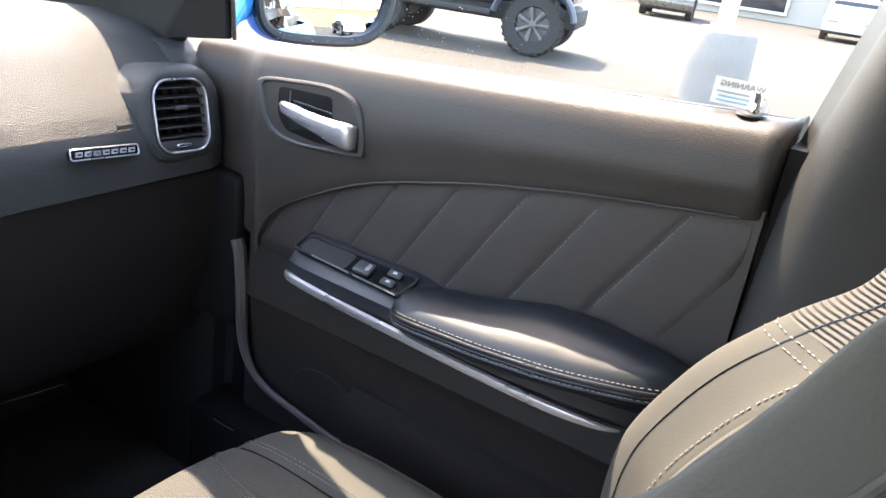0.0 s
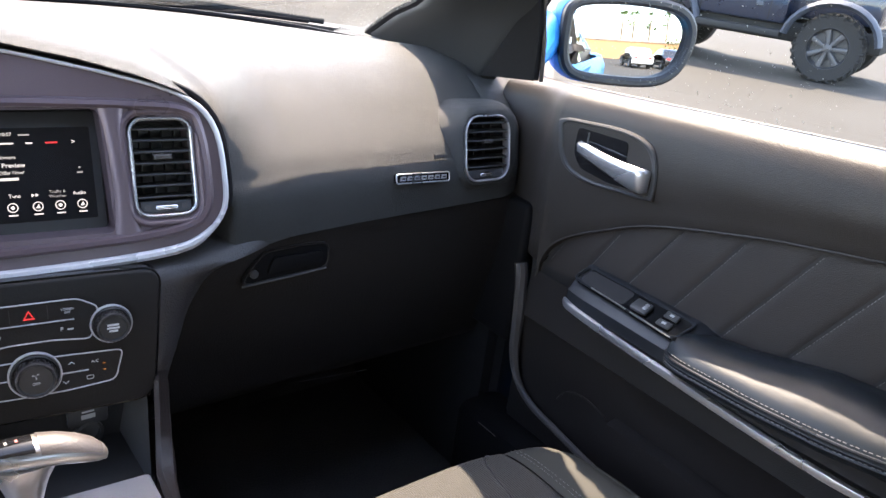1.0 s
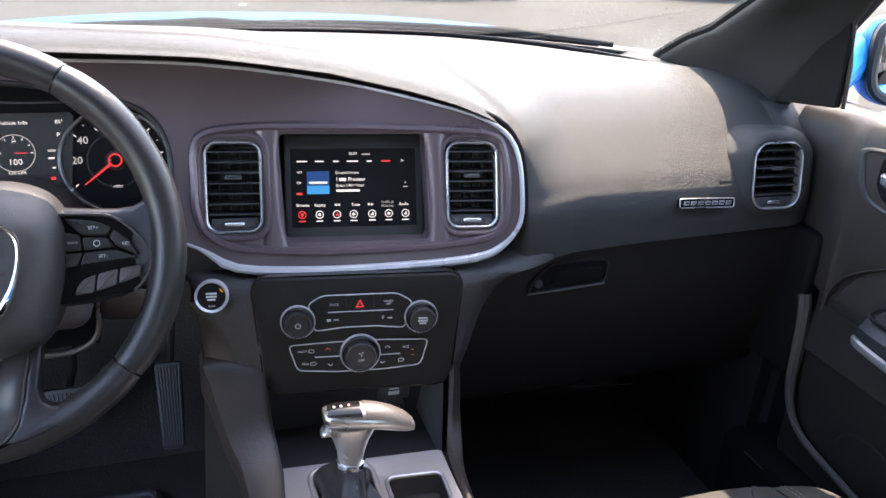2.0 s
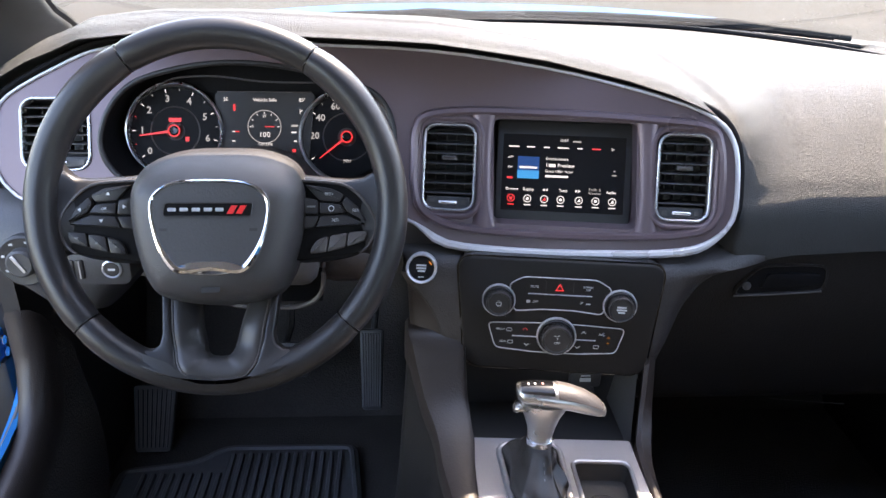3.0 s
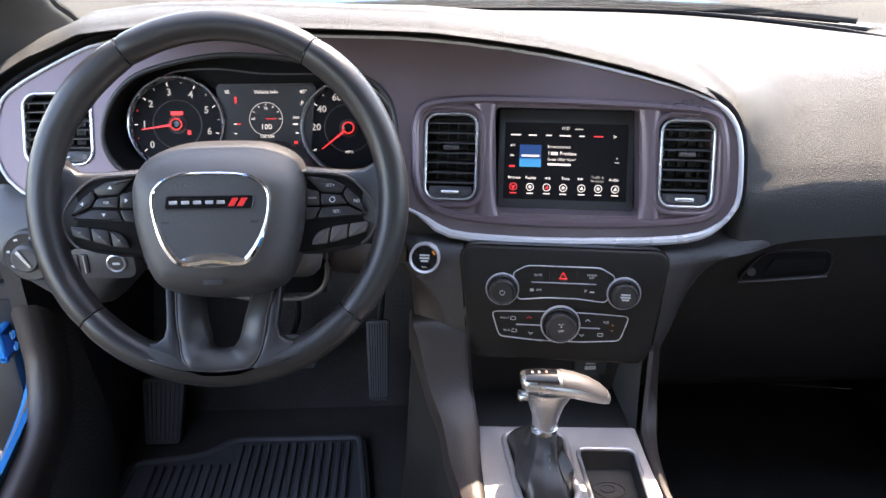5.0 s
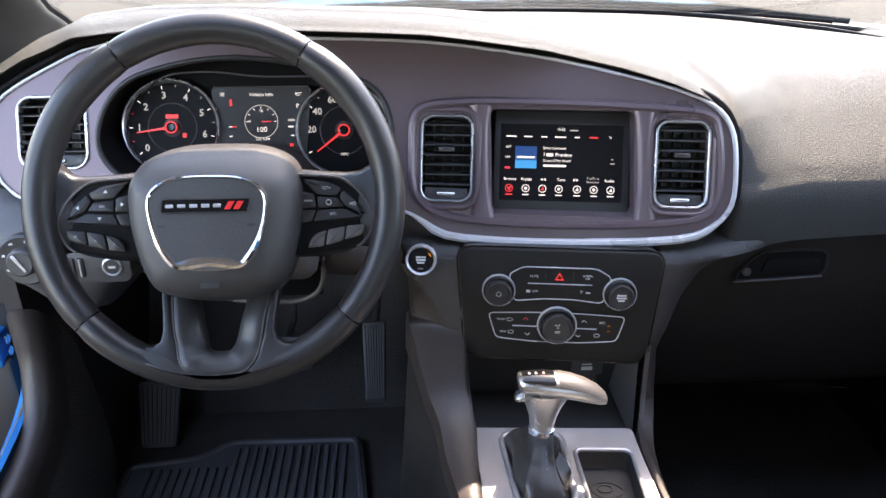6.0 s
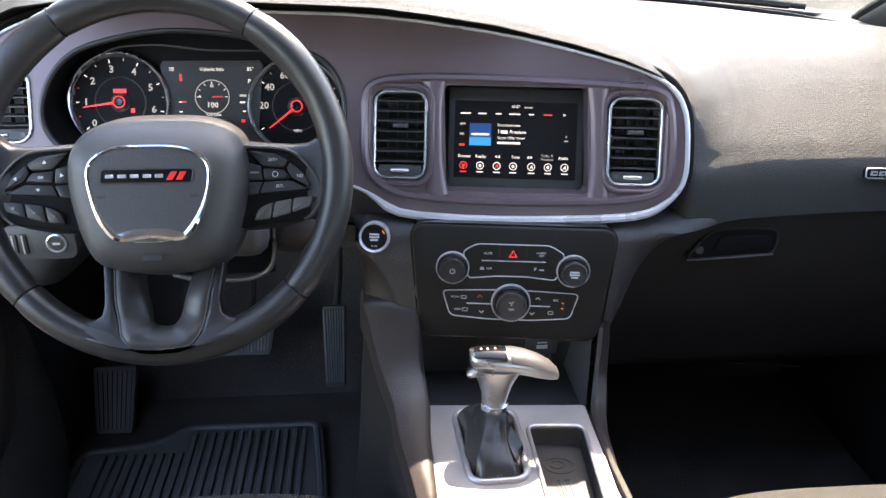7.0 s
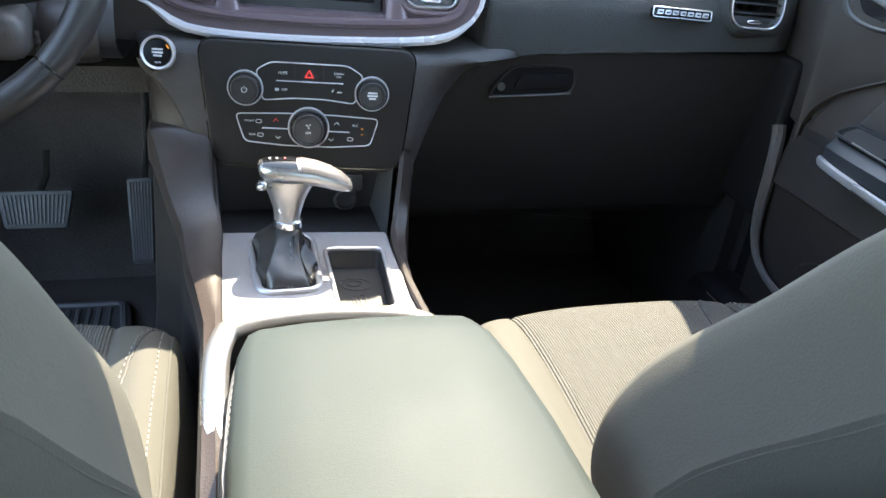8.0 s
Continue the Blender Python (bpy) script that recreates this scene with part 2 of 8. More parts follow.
def merge(*bms):
    out = bmesh.new()
    for b in bms:
        me = bpy.data.meshes.new("tmp")
        b.to_mesh(me)
        b.free()
        out.from_mesh(me)
        bpy.data.meshes.remove(me)
    return out


def lettering(text, size, mat, m, parent, name="lettering", bold=0.0, width=1.0, thick=0.0003, align="CENTER"):
    """Built-in font, as a mesh lying in the local plane."""
    cu = bpy.data.curves.new("text", "FONT")
    cu.body, cu.size, cu.align_x, cu.align_y, cu.extrude, cu.offset = text, size, align, "CENTER", thick, bold
    cu.resolution_u = 2
    tmp = bpy.data.objects.new("text", cu)
    scene.collection.objects.link(tmp)
    me = bpy.data.meshes.new_from_object(tmp.evaluated_get(bpy.context.evaluated_depsgraph_get()))
    bpy.data.objects.remove(tmp)
    bpy.data.curves.remove(cu)
    me.transform(m @ Matrix.Diagonal((width, 1, 1, 1)))
    me.materials.clear()
    me.materials.append(mat)
    ob = new(name, me)
    ob.parent = parent
    if parent.type == "EMPTY":
        ob.matrix_parent_inverse = Matrix.Translation(parent.location).inverted()
    return ob


def axes(o, right, up):
    """A pose whose local x, y lie along right and up, and whose z looks out of the plane."""
    x = Vector(right).normalized()
    z = x.cross(Vector(up)).normalized()
    y = z.cross(x)
    m = Matrix((x, y, z)).transposed().to_4x4()
    m.translation = o
    return m


# The middle of the dashboard is turned towards the driver.
STACK = pose(0.02, 0, 0, 0, 0, -7.2)

# ---- car shell ----
FLOOR_Z = 0.24
shell = thing("car_body", (0, 0, 0.2), "bright blue sedan body with dark trimmed cabin, driver door open", "car")


def mirror_x(rows):
    return [[(-x, y, z) for x, y, z in r] for r in rows]


# floor pan, tunnel, bulkhead, inner sides
part("floor_pan", block(-0.80, 0.80, -2.2, 0.66, 0.16, FLOOR_Z), CARPET, shell, "black carpeted floor")
part("bulkhead", loft([[(x, 0.43, FLOOR_Z - 0.02), (x, 0.57, FLOOR_Z + 0.14), (x, 0.66, 0.55), (x, 0.66, 1.03)] for x in (-0.80, -0.3, 0.3, 0.80)]), CARPET, shell, "black carpeted footwell front")
# unseen slab under the pad, added to keep stray light out of the footwells
part("light_leak_block", block(-0.79, 0.79, 0.42, 0.80, 0.990, 1.004), CARPET, shell)
part("tunnel", block(-0.125, 0.125, -1.5, 0.60, FLOOR_Z - 0.01, 0.52, 0.03), CARPET, shell, "black carpeted centre tunnel")
part("kick_panel", block(0.775, 0.80, 0.02, 0.62, FLOOR_Z, 0.95), BLACK, shell)
part("kick_panel", block(-0.80, -0.775, 0.10, 0.62, FLOOR_Z, 0.98), BLACK, shell)
part("rear_bulkhead", block(-0.78, 0.78, -2.25, -2.2, 0.2, 1.1), CARPET, shell)
part("rear_side_trim", block(0.76, 0.80, -2.2, -0.80, 0.3, 1.10, 0.01), DOORVINYL, shell)
part("rear_side_trim", block(-0.80, -0.76, -2.2, -0.80, 0.3, 1.10, 0.01), DOORVINYL, shell)


def roof_row(y, zc, drop, half):
    return [(half * s, y, zc - drop * abs(s) ** 2.6) for s in [i / 10 for i in range(-10, 11)]]


ROOF = [(-0.342, 1.434, 0.03, 0.57), (-0.43, 1.437, 0.05, 0.57), (-0.8, 1.46, 0.06, 0.565), (-1.4, 1.44, 0.06, 0.56), (-1.9, 1.36, 0.06, 0.54)]
part("roof", merge(loft([roof_row(*r) for r in ROOF]), loft([roof_row(y, zc + 0.035, drop + 0.055, half + 0.095) for y, zc, drop, half in ROOF])), BLUE, shell, "bright blue roof")
part("headliner", loft([[(x, y, z - 0.008) for x, y, z in roof_row(*r)] for r in ROOF]), LINER, shell, "pale grey woven headliner")

# windscreen pillars with their cladding
TRIMGREY = material("smooth_dark_grey_trim", (0.0250, 0.0250, 0.0245), 0.5, grain=0.12, scale=900, vary=0.1, spec=0.3)
PILLAR = [(1.02, (0.785, 0.52), (0.775, 0.13)), (1.05, (0.750, 0.44), (0.772, 0.10)), (1.10, (0.726, 0.325), (0.768, 0.06)), (1.13, (0.710, 0.237), (0.765, 0.04)), (1.16, (0.696, 0.175), (0.762, 0.015)), (1.213, (0.674, 0.07), (0.755, -0.03)),
          (1.27, (0.643, -0.045), (0.735, -0.085)), (1.33, (0.605, -0.155), (0.705, -0.16)), (1.38, (0.548, -0.29), (0.665, -0.25)), (1.41, (0.545, -0.34), (0.640, -0.33))]
for s in (1, -1):
    rows = []
    for z, (xi, yi), (xo, yo) in PILLAR:
        rows.append([(s * (xi + 0.012), yi + 0.03, z + 0.01), (s * (xi - 0.006), yi + 0.012, z), (s * (xi - 0.010), yi - 0.02, z), (s * (0.6 * xi + 0.4 * xo - 0.012), 0.6 * yi + 0.4 * yo, z), (s * (xo - 0.014), yo + 0.03, z), (s * (xo - 0.008), yo + 0.004, z), (s * (xo + 0.012), yo - 0.004, z), (s * (xo + 0.026), yo + 0.02, z + 0.01)])
    part("pillar_trim", loft(rows, closed=True, cap=True), TRIMGREY, shell, "dark grey windscreen pillar cladding", sharp=60)
    part("pillar_seal", tube(spline([(s * (xi + 0.004), yi + 0.022, z + 0.004) for z, (xi, yi), o in PILLAR], 4), 0.0105, 8), DEEP, shell, "black rubber seal along the glass")
    rail = []
    for y, z, x in ((-0.25, 1.385, 0.645), (-0.5, 1.405, 0.625), (-0.9, 1.41, 0.615), (-1.4, 1.395, 0.605), (-1.9, 1.34, 0.59)):
        rail.append([(s * (x + 0.04), y, z - 0.03), (s * x, y, z - 0.035), (s * (x - 0.03), y, z - 0.01), (s * (x - 0.10), y, z + 0.02), (s * (x - 0.10), y, z + 0.05), (s * (x + 0.03), y, z + 0.03)])
    part("roof_rail", loft(rail, closed=True, cap=True), LINER, shell)
# black sail panel in front of the side window
part("sail_panel", slab([(0.115, 1.038), (-0.010, 1.056), (-0.007, 1.11), (0.0, 1.178), (0.006, 1.182), (0.03, 1.16), (0.075, 1.10)], -0.012, 0.0, Matrix(((0, 0, -1, 0.754), (1, 0, 0, 0), (0, 1, 0, 0), (0, 0, 0, 1)))), DEEP, shell, "black plastic sail panel")
part("window_post", tube([(0.768, -0.014, 1.055), (0.765, -0.010, 1.12), (0.760, -0.003, 1.18), (0.752, -0.034, 1.225)], 0.0035, 8), TRIMBROWN, shell, "grey front edge of the door frame")
# middle pillar beside the passenger seat
rows = []
for z, k, i in ((0.35, 0, 0), (0.8, 0.0, 0), (0.95, 0.006, 0.0), (1.03, 0.012, 0.006), (1.08, 0.022, 0.016), (1.14, 0.036, 0.03), (1.22, 0.056, 0.055), (1.30, 0.075, 0.085), (1.40, 0.10, 0.125)):
    edge = [(0.800 - i - 0.088 * math.sin(a), -0.772 - k - 0.060 * (1 - math.cos(a)), z) for a in [math.pi / 2 * j / 8 for j in range(9)]]
    rows.append([(0.85 - i, -0.755 - k, z)] + edge + [(0.708 - i, -0.92 - k, z), (0.715 - i, -1.02 - k, z), (0.80 - i, -1.04 - k, z)])
# black block added for the shade between door end and pillar
part("gap_shade_block", block(0.772, 0.84, -0.80, -0.7785, 0.40, 1.085), DEEP, shell)
part("middle_pillar_trim", loft(rows), TRIMGREY, shell, "dark grey pillar cladding", sharp=70)
part("middle_pillar_trim", loft(mirror_x(rows)), TRIMGREY, shell, "dark grey pillar cladding", sharp=70)
part("belt_guide", block(0.655, 0.68, -0.96, -0.90, 1.12, 1.24, 0.008), FLANK, shell, "brownish grey seat belt guide")

# windscreen, side and rear glass
def screen_y(x):
    return 0.80 - 0.30 * x * x - 1.15 * x ** 4


EDGE = [(0.80, 0.53, 1.025), (0.765, 0.445, 1.055), (0.742, 0.325, 1.105), (0.712, 0.18, 1.165), (0.688, 0.07, 1.22), (0.645, -0.07, 1.29), (0.60, -0.215, 1.365), (0.562, -0.350, 1.420)]
glass_rows = []
for i, (xe, ye, ze) in enumerate(EDGE):
    f = i / (len(EDGE) - 1)
    crown = 0.29 * (1 - f) + 0.04 * f
    glass_rows.append([(xe * u, ye + crown * (1 - abs(u) ** 2.4), ze + (0.012 + 0.01 * f) * (1 - u * u)) for u in [k / 10 for k in range(-10, 11)]])
windscreen = thing("windscreen", (0, 0.8, 1.05), "clear laminated car windscreen with dusty corners", "windscreen")
wg = part("pane", loft(glass_rows), WINDOW, windscreen)
wg.visible_shadow = False
side = thing("side_window", (0.81, -0.4, 1.05), "passenger door window glass, raised", "car window")
sg = part("pane", loft([[(0.815, 0.0, 1.03), (0.765, -0.01, 1.235)], [(0.815, -0.4, 1.03), (0.69, -0.4, 1.37)], [(0.815, -0.85, 1.05), (0.665, -0.85, 1.385)]]), WINDOW, side)
sg.visible_shadow = False
rear = part("rear_pane", loft([[(-0.6, -1.85, 1.36), (0.6, -1.85, 1.36)], [(-0.66, -2.3, 1.08), (0.66, -2.3, 1.08)]]), WINDOW, shell)
rear.visible_shadow = False
for s in (1, -1):
    rg = part("rear_side_pane", loft([[(0.81 * s, -0.95, 1.06), (0.66 * s, -0.95, 1.38)], [(0.80 * s, -1.75, 1.08), (0.64 * s, -1.75, 1.35)]]), WINDOW, shell)
    rg.visible_shadow = False

# dried water spots and dust on the glass
SPOT = material("dried_water_spot", (0.42, 0.42, 0.40), 0.9, vary=0.2)


def spots(count, seed, at, parent, label):
    """Small flat specks, scattered by the function at(u, v) -> point, normal."""
    r = random.Random(seed)
    verts, faces = [], []
    for i in range(count):
        p, nrm = at(r.random(), r.random() ** 1.6)
        a = nrm.orthogonal().normalized()
        b = nrm.cross(a)
        size = 0.0004 + 0.0011 * r.random() ** 3
        k = len(verts)
        verts += [p + a * (size * math.cos(q)) + b * (size * r.uniform(0.6, 1.0) * math.sin(q)) for q in (0, 1.05, 2.09, 3.14, 4.19, 5.24)]
        faces.append(range(k, k + 6))
    me = bpy.data.meshes.new("water_spots")
    me.from_pydata(verts, [], [list(f) for f in faces])
    me.materials.append(SPOT)
    ob = new("water_spots", me)
    ob.parent = parent
    ob.matrix_parent_inverse = Matrix.Translation(parent.location).inverted()
    ob["label"], ob["kind"] = label, "stuff"
    ob.visible_shadow = False
    return ob


def on_screen_corner(u, v):
    """Towards the passenger's lower corner of the windscreen."""
    z = 1.065 + 0.10 * u
    xe, ye = curve_at([(e[2], e[0]) for e in EDGE], z), curve_at([(e[2], e[1]) for e in EDGE], z)
    k = 1 - 0.30 * v
    return Vector((xe * k, ye + 0.26 * (1 - k ** 2.4), z + 0.014 * (1 - k * k) - 0.001)), Vector((0.2, 0.45, 0.87))


def on_side_glass(u, v):
    y = -0.06 - 0.42 * u
    f = 0.08 + 0.55 * v
    return Vector((0.813 - f * (0.055 + 0.19 * u), y, 1.04 + f * (0.21 + 0.33 * u))), Vector((0.93, 0, 0.37))


spots(900, 3, on_screen_corner, windscreen, "pale dried water spots")
spots(520, 4, on_side_glass, side, "pale dried water spots")
band = []
for e, g in ((0, 0.0), (0, 0.028)):
    band.append([(x, y - g * 1.2, z + g * 0.28 - 0.002) for x, y, z in glass_rows[0]])
part("black_band", loft(band), PIANO, windscreen, "black printed band along the lower edge")

# bonnet and scuttle outside
def screen_foot(x):
    """The lower edge of the windscreen."""
    u = min(abs(x) / 0.80, 1.0)
    return 0.53 + 0.29 * (1 - u ** 2.4), 1.025 + 0.012 * (1 - u * u)


bon = []
for i in range(17):
    f = i / 16
    row = []
    for k in range(-14, 15):
        u = k / 14
        x = 0.90 * u * (1 - 0.06 * f)
        yf, zf = screen_foot(0.80 * u)
        row.append((x, yf + 0.075 + (2.02 - yf) * f, zf + 0.010 + 0.020 * (1 - (2 * min(f, 0.1) / 0.1 - 1) ** 2) - 0.075 * f - 0.095 * f * f - 0.02 * u * u - 0.04 * abs(u) ** 5))
    bon.append(row)
part("bonnet", loft(bon), BLUE, shell, "glossy bright blue bonnet")
part("scuttle", loft([[(0.84 * u, screen_foot(0.80 * u)[0] + d, screen_foot(0.80 * u)[1] + z) for u in [k / 16 for k in range(-16, 17)]] for d, z in ((-0.035, 0.004), (0.0, 0.012), (0.03, 0.013), (0.06, 0.006), (0.085, -0.02))]), BLACK, shell, "black plastic scuttle panel")
part("screen_edge", tube([(x, screen_foot(x)[0] - 0.032, screen_foot(x)[1] + 0.010) for x in [-0.74 + 0.04 * i for i in range(38)]], 0.005, 6), GRIT, shell, "grey dusty rubber edge of the windscreen")
part("dash_gap", tube([(x, screen_y(x) - 0.021, 1.049 - 0.03 * max(0, abs(x) - 0.62)) for x in [-0.70 + 0.04 * i for i in range(36)]], 0.0055, 6), DEEP, shell, "black gap between dash and glass")
for x0, x1, d in ((-0.66, 0.08, 0.0), (-0.02, 0.72, 0.018)):
    line = [x0 + (x1 - x0) * i / 24 for i in range(25)]
    w = part("wiper", tube([(x, screen_foot(x)[0] - 0.012 + d, screen_foot(x)[1] + 0.020 + 0.004 * math.sin(math.pi * (x - x0) / (x1 - x0))) for x in line], [0.0060 + 0.0050 * math.exp(-((x - x0 - 0.72 * (x1 - x0)) / 0.05) ** 2) for x in line], 8), GRIT, shell, "dusty black wiper arm")
    part("blade", tube([(x, screen_foot(x)[0] - 0.026 + d, screen_foot(x)[1] + 0.017) for x in line[2:-1]], 0.004, 6), DEEP, w)
# outer flank and sill on the passenger side
part("door_top_outer", block(0.823, 0.905, -0.86, 0.30, 0.99, 1.022, 0.004, 1), BLUE, shell)
part("hinge_post", block(0.802, 0.87, 0.0, 0.60, 0.30, 1.02), BLACK, shell)
part("outer_flank", loft([[(0.88, y, 1.04), (0.94, y, 0.95), (0.95, y, 0.75), (0.93, y, 0.5), (0.88, y, 0.3)] for y in (0.45, 0.1, -0.8, -1.6, -2.8)]), BLUE, shell)
part("front_wing", loft([[(0.86 - k, y, 0.965 - k), (0.93 - k, y, 0.88 - k), (0.95 - k, y, 0.72), (0.93, y, 0.5), (0.88, y, 0.3)] for y, k in ((2.0, 0.10), (1.5, 0.05), (0.9, 0.01), (0.45, 0.0))]), BLUE, shell)
part("outer_flank", loft([[(-0.86 + k, y, 0.965 - k), (-0.93 + k, y, 0.88 - k), (-0.95 + k, y, 0.72), (-0.93, y, 0.5), (-0.88, y, 0.3)] for y, k in ((2.0, 0.10), (1.5, 0.05), (0.9, 0.01), (0.45, 0.0))]), BLUE, shell)
part("outer_flank", loft([[(-0.88, y, 1.04), (-0.94, y, 0.95), (-0.95, y, 0.75), (-0.93, y, 0.5), (-0.88, y, 0.3)] for y in (-0.95, -1.6, -2.8)]), BLUE, shell)

# outer faces of the middle pillars and the door window frames
for s in (-1, 1):
    part("outer_pillar", loft([[(s * x, y0, z), (s * (x + 0.012), y0 - 0.004, z), (s * (x + 0.012), y1 + 0.004, z), (s * x, y1, z)] for x, y0, y1, z in ((0.828, -0.84, -0.97, 1.03), (0.775, -0.845, -0.965, 1.16), (0.725, -0.85, -0.96, 1.28), (0.675, -0.86, -0.95, 1.40))]), PIANO, shell, "gloss black outer pillar")
    part("frame_rail", tube([(s * x, y, z) for x, y, z in ((0.772, 0.0, 1.24), (0.735, -0.15, 1.33), (0.70, -0.40, 1.385), (0.68, -0.85, 1.405), (0.665, -1.4, 1.39), (0.66, -1.75, 1.355))], 0.014, 8), BLUE, shell, "blue window frame rail")

# tail and nose, which close the body outside
part("boot_lid", loft([[(0.82 * u, y, z - 0.03 * u * u) for u in [k / 6 for k in range(-6, 7)]] for y, z in ((-2.22, 1.075), (-2.35, 1.085), (-2.7, 1.07), (-2.95, 1.05), (-3.02, 1.0))]), BLUE, shell, "bright blue boot lid")
part("tail_panel", loft([[(0.90 * u, y + 0.10 * u * u, z) for u in [k / 6 for k in range(-6, 7)]] for y, z in ((-3.02, 1.0), (-3.06, 0.85), (-3.10, 0.62), (-3.04, 0.34))]), BLUE, shell)
part("nose_panel", loft([[(0.88 * u, y - 0.16 * u * u, z) for u in [k / 6 for k in range(-6, 7)]] for y, z in ((2.12, 0.86), (2.24, 0.74), (2.26, 0.50), (2.18, 0.28))]), BLUE, shell)
for s in (-1, 1):
    part("rear_wing", loft([[(s * 0.80, y, 1.06), (s * 0.88, y, 1.04), (s * 0.945, y, 0.93), (s * 0.95, y, 0.75), (s * 0.92, y, 0.4)] for y in (-2.0, -2.5, -3.0)]), BLUE, shell)
    part("rear_pillar", loft([[(s * 0.78, -1.72, 1.06), (s * 0.64, -1.70, 1.36)], [(s * 0.80, -2.3, 1.07), (s * 0.60, -1.95, 1.35)]]), BLUE, shell)
    part("sill_panel", block(min(s * 0.83, s * 0.90), max(s * 0.83, s * 0.90), -1.5, 1.0, 0.18, 0.36, 0.02), BLUE, shell)

# ---- dashboard ----
dash = thing("dashboard", (0, 0.3, 0.85), "dark grey soft-touch car dashboard with plum-grey centre bezel", "dashboard")
LEAN = 0.38


def face_y(x, z):
    """Depth of the bezel's face."""
    flat = 0.0103 - 0.126 * (x - 0.02)
    b = flat if x > -0.10 else 0.030 - (0.030 - 0.0254) * step(-0.22, -0.10, x)
    return b + (z - 0.98) * LEAN


BROW = [(-0.765, 0.98), (-0.75, 1.03), (-0.725, 1.07), (-0.672, 1.10), (-0.60, 1.126), (-0.5, 1.134), (-0.40, 1.135), (-0.29, 1.131),
        (-0.156, 1.126), (-0.006, 1.109), (0.1, 1.088), (0.16, 1.0715), (0.2, 1.0560), (0.218, 1.0455), (0.231, 1.034), (0.241, 1.019)]


def glove_top(x):
    """Height of the line between the pad and the glovebox; it sweeps down beside the centre stack."""
    return curve_at([(0.172, 0.690), (0.176, 0.705), (0.190, 0.747), (0.204, 0.783), (0.216, 0.804), (0.230, 0.820), (0.246, 0.832), (0.266, 0.841), (0.295, 0.847), (0.34, 0.8505), (0.45, 0.856), (0.775, 0.864)], x)


def pad_profile(x):
    zb = curve_at(BROW, x)
    eave = 0.065 * step(0.06, -0.14, x) * step(-0.66, -0.50, x)
    yb = face_y(min(x, 0.24), zb) - 0.014 + 0.018 * step(0.185, 0.235, x) - eave
    zb += 0.18 * eave
    yw = screen_y(x) - 0.02
    left = [(yw, 1.045), (0.6 * yw + 0.4 * yb, 0.55 * 1.06 + 0.45 * zb + 0.004), (0.25 * yw + 0.75 * yb + 0.07, 0.25 * 1.06 + 0.75 * zb + 0.010), (yb + 0.085, zb + 0.0125), (yb + 0.050, zb + 0.0110), (yb + 0.026, zb + 0.0070), (yb + 0.009, zb + 0.0002),
            (yb + 0.004, zb - 0.0055), (yb + 0.05 + eave, zb - 0.010 - 0.1 * eave), (yb + 0.05 + eave, 0.90)]
    e = 0.006 * step(0.725, 0.775, x)
    right = [(yw, 1.045), (0.5 * yw + 0.13, 1.0585), (0.255, 1.0570), (0.165, 1.0465), (0.103, 1.0245), (0.060, 0.9975), (0.0226, 0.968), (0.004, 0.947), (-0.0115, 0.916), (-0.013, glove_top(x) + 0.003)]
    hug = 1 - step(0.240, 0.36, x)
    right = [(y + (max(face_y(0.242, z) + 0.004 + 0.03 * (k == 2), -0.046) - y) * hug * (0, 0, 0.30, 0.72, 0.93, 1, 1, 1, 1, 0.55)[k], z + 0.002 * hug * (k in (2, 3))) for k, (y, z) in enumerate(right)]
    right = [(y + e * (1 + 2 * (k > 3)), z - e * 0.4 * (k < 8)) for k, (y, z) in enumerate(right)]
    w = step(0.216, 0.252, x)
    return spline([((1 - w) * a + w * c, (1 - w) * b + w * d) for (a, b), (c, d) in zip(left, right)], 6)


stations = [-0.765 + 0.012 * i for i in range(83)] + [0.225 + 0.0075 * i for i in range(73)]
rows = [[(x, p[0], p[1]) for p in pad_profile(x)] for x in stations]
rows.append([(0.773, p[0] + 0.02, p[1] - 0.008) for p in pad_profile(0.765)])
rows.append([(0.775, p[0] + 0.07, p[1] - 0.02) for p in pad_profile(0.765)])
pad_bm = loft(rows)
VENT_C, VENT_W, VENT_H = Vector((0.681, -0.008, 0.951)), 0.108, 0.108
gone = [f for f in pad_bm.faces if abs(f.calc_center_median().x - VENT_C.x) < VENT_W / 2 - 0.006 and abs(f.calc_center_median().z - VENT_C.z) < VENT_H / 2 - 0.010 and f.calc_center_median().y < 0.06]
bmesh.ops.delete(pad_bm, geom=gone, context="FACES")
part("dash_pad", pad_bm, VINYL, dash, "grained dark grey soft-touch upper pad", sharp=60)

part("sun_sensor", lathe([(0.011, -0.004), (0.011, 0.001), (0.0095, 0.0045), (0.006, 0.0068), (0.001, 0.0075)], pose(-0.068, 0.605, 1.066), 24), WHITE_MARK, dash, "small pale domed light sensor")

# the plum-grey bezel, one sheet with openings
OUTLINE = [(-0.722, 1.0), (-0.716, 1.03), (-0.70, 1.054), (-0.637, 1.088), (-0.57, 1.112), (-0.43, 1.12), (-0.29, 1.117), (-0.156, 1.112), (-0.006, 1.095),
           (0.09, 1.077), (0.146, 1.064), (0.19, 1.051), (0.222, 1.034), (0.239, 1.005), (0.242, 0.96), (0.237, 0.92), (0.213, 0.893), (0.172, 0.877),
           (0.07, 0.870), (-0.05, 0.868), (-0.135, 0.875), (-0.178, 0.90), (-0.22, 0.913), (-0.3, 0.92), (-0.5, 0.92), (-0.66, 0.925), (-0.70, 0.94), (-0.72, 0.97)]
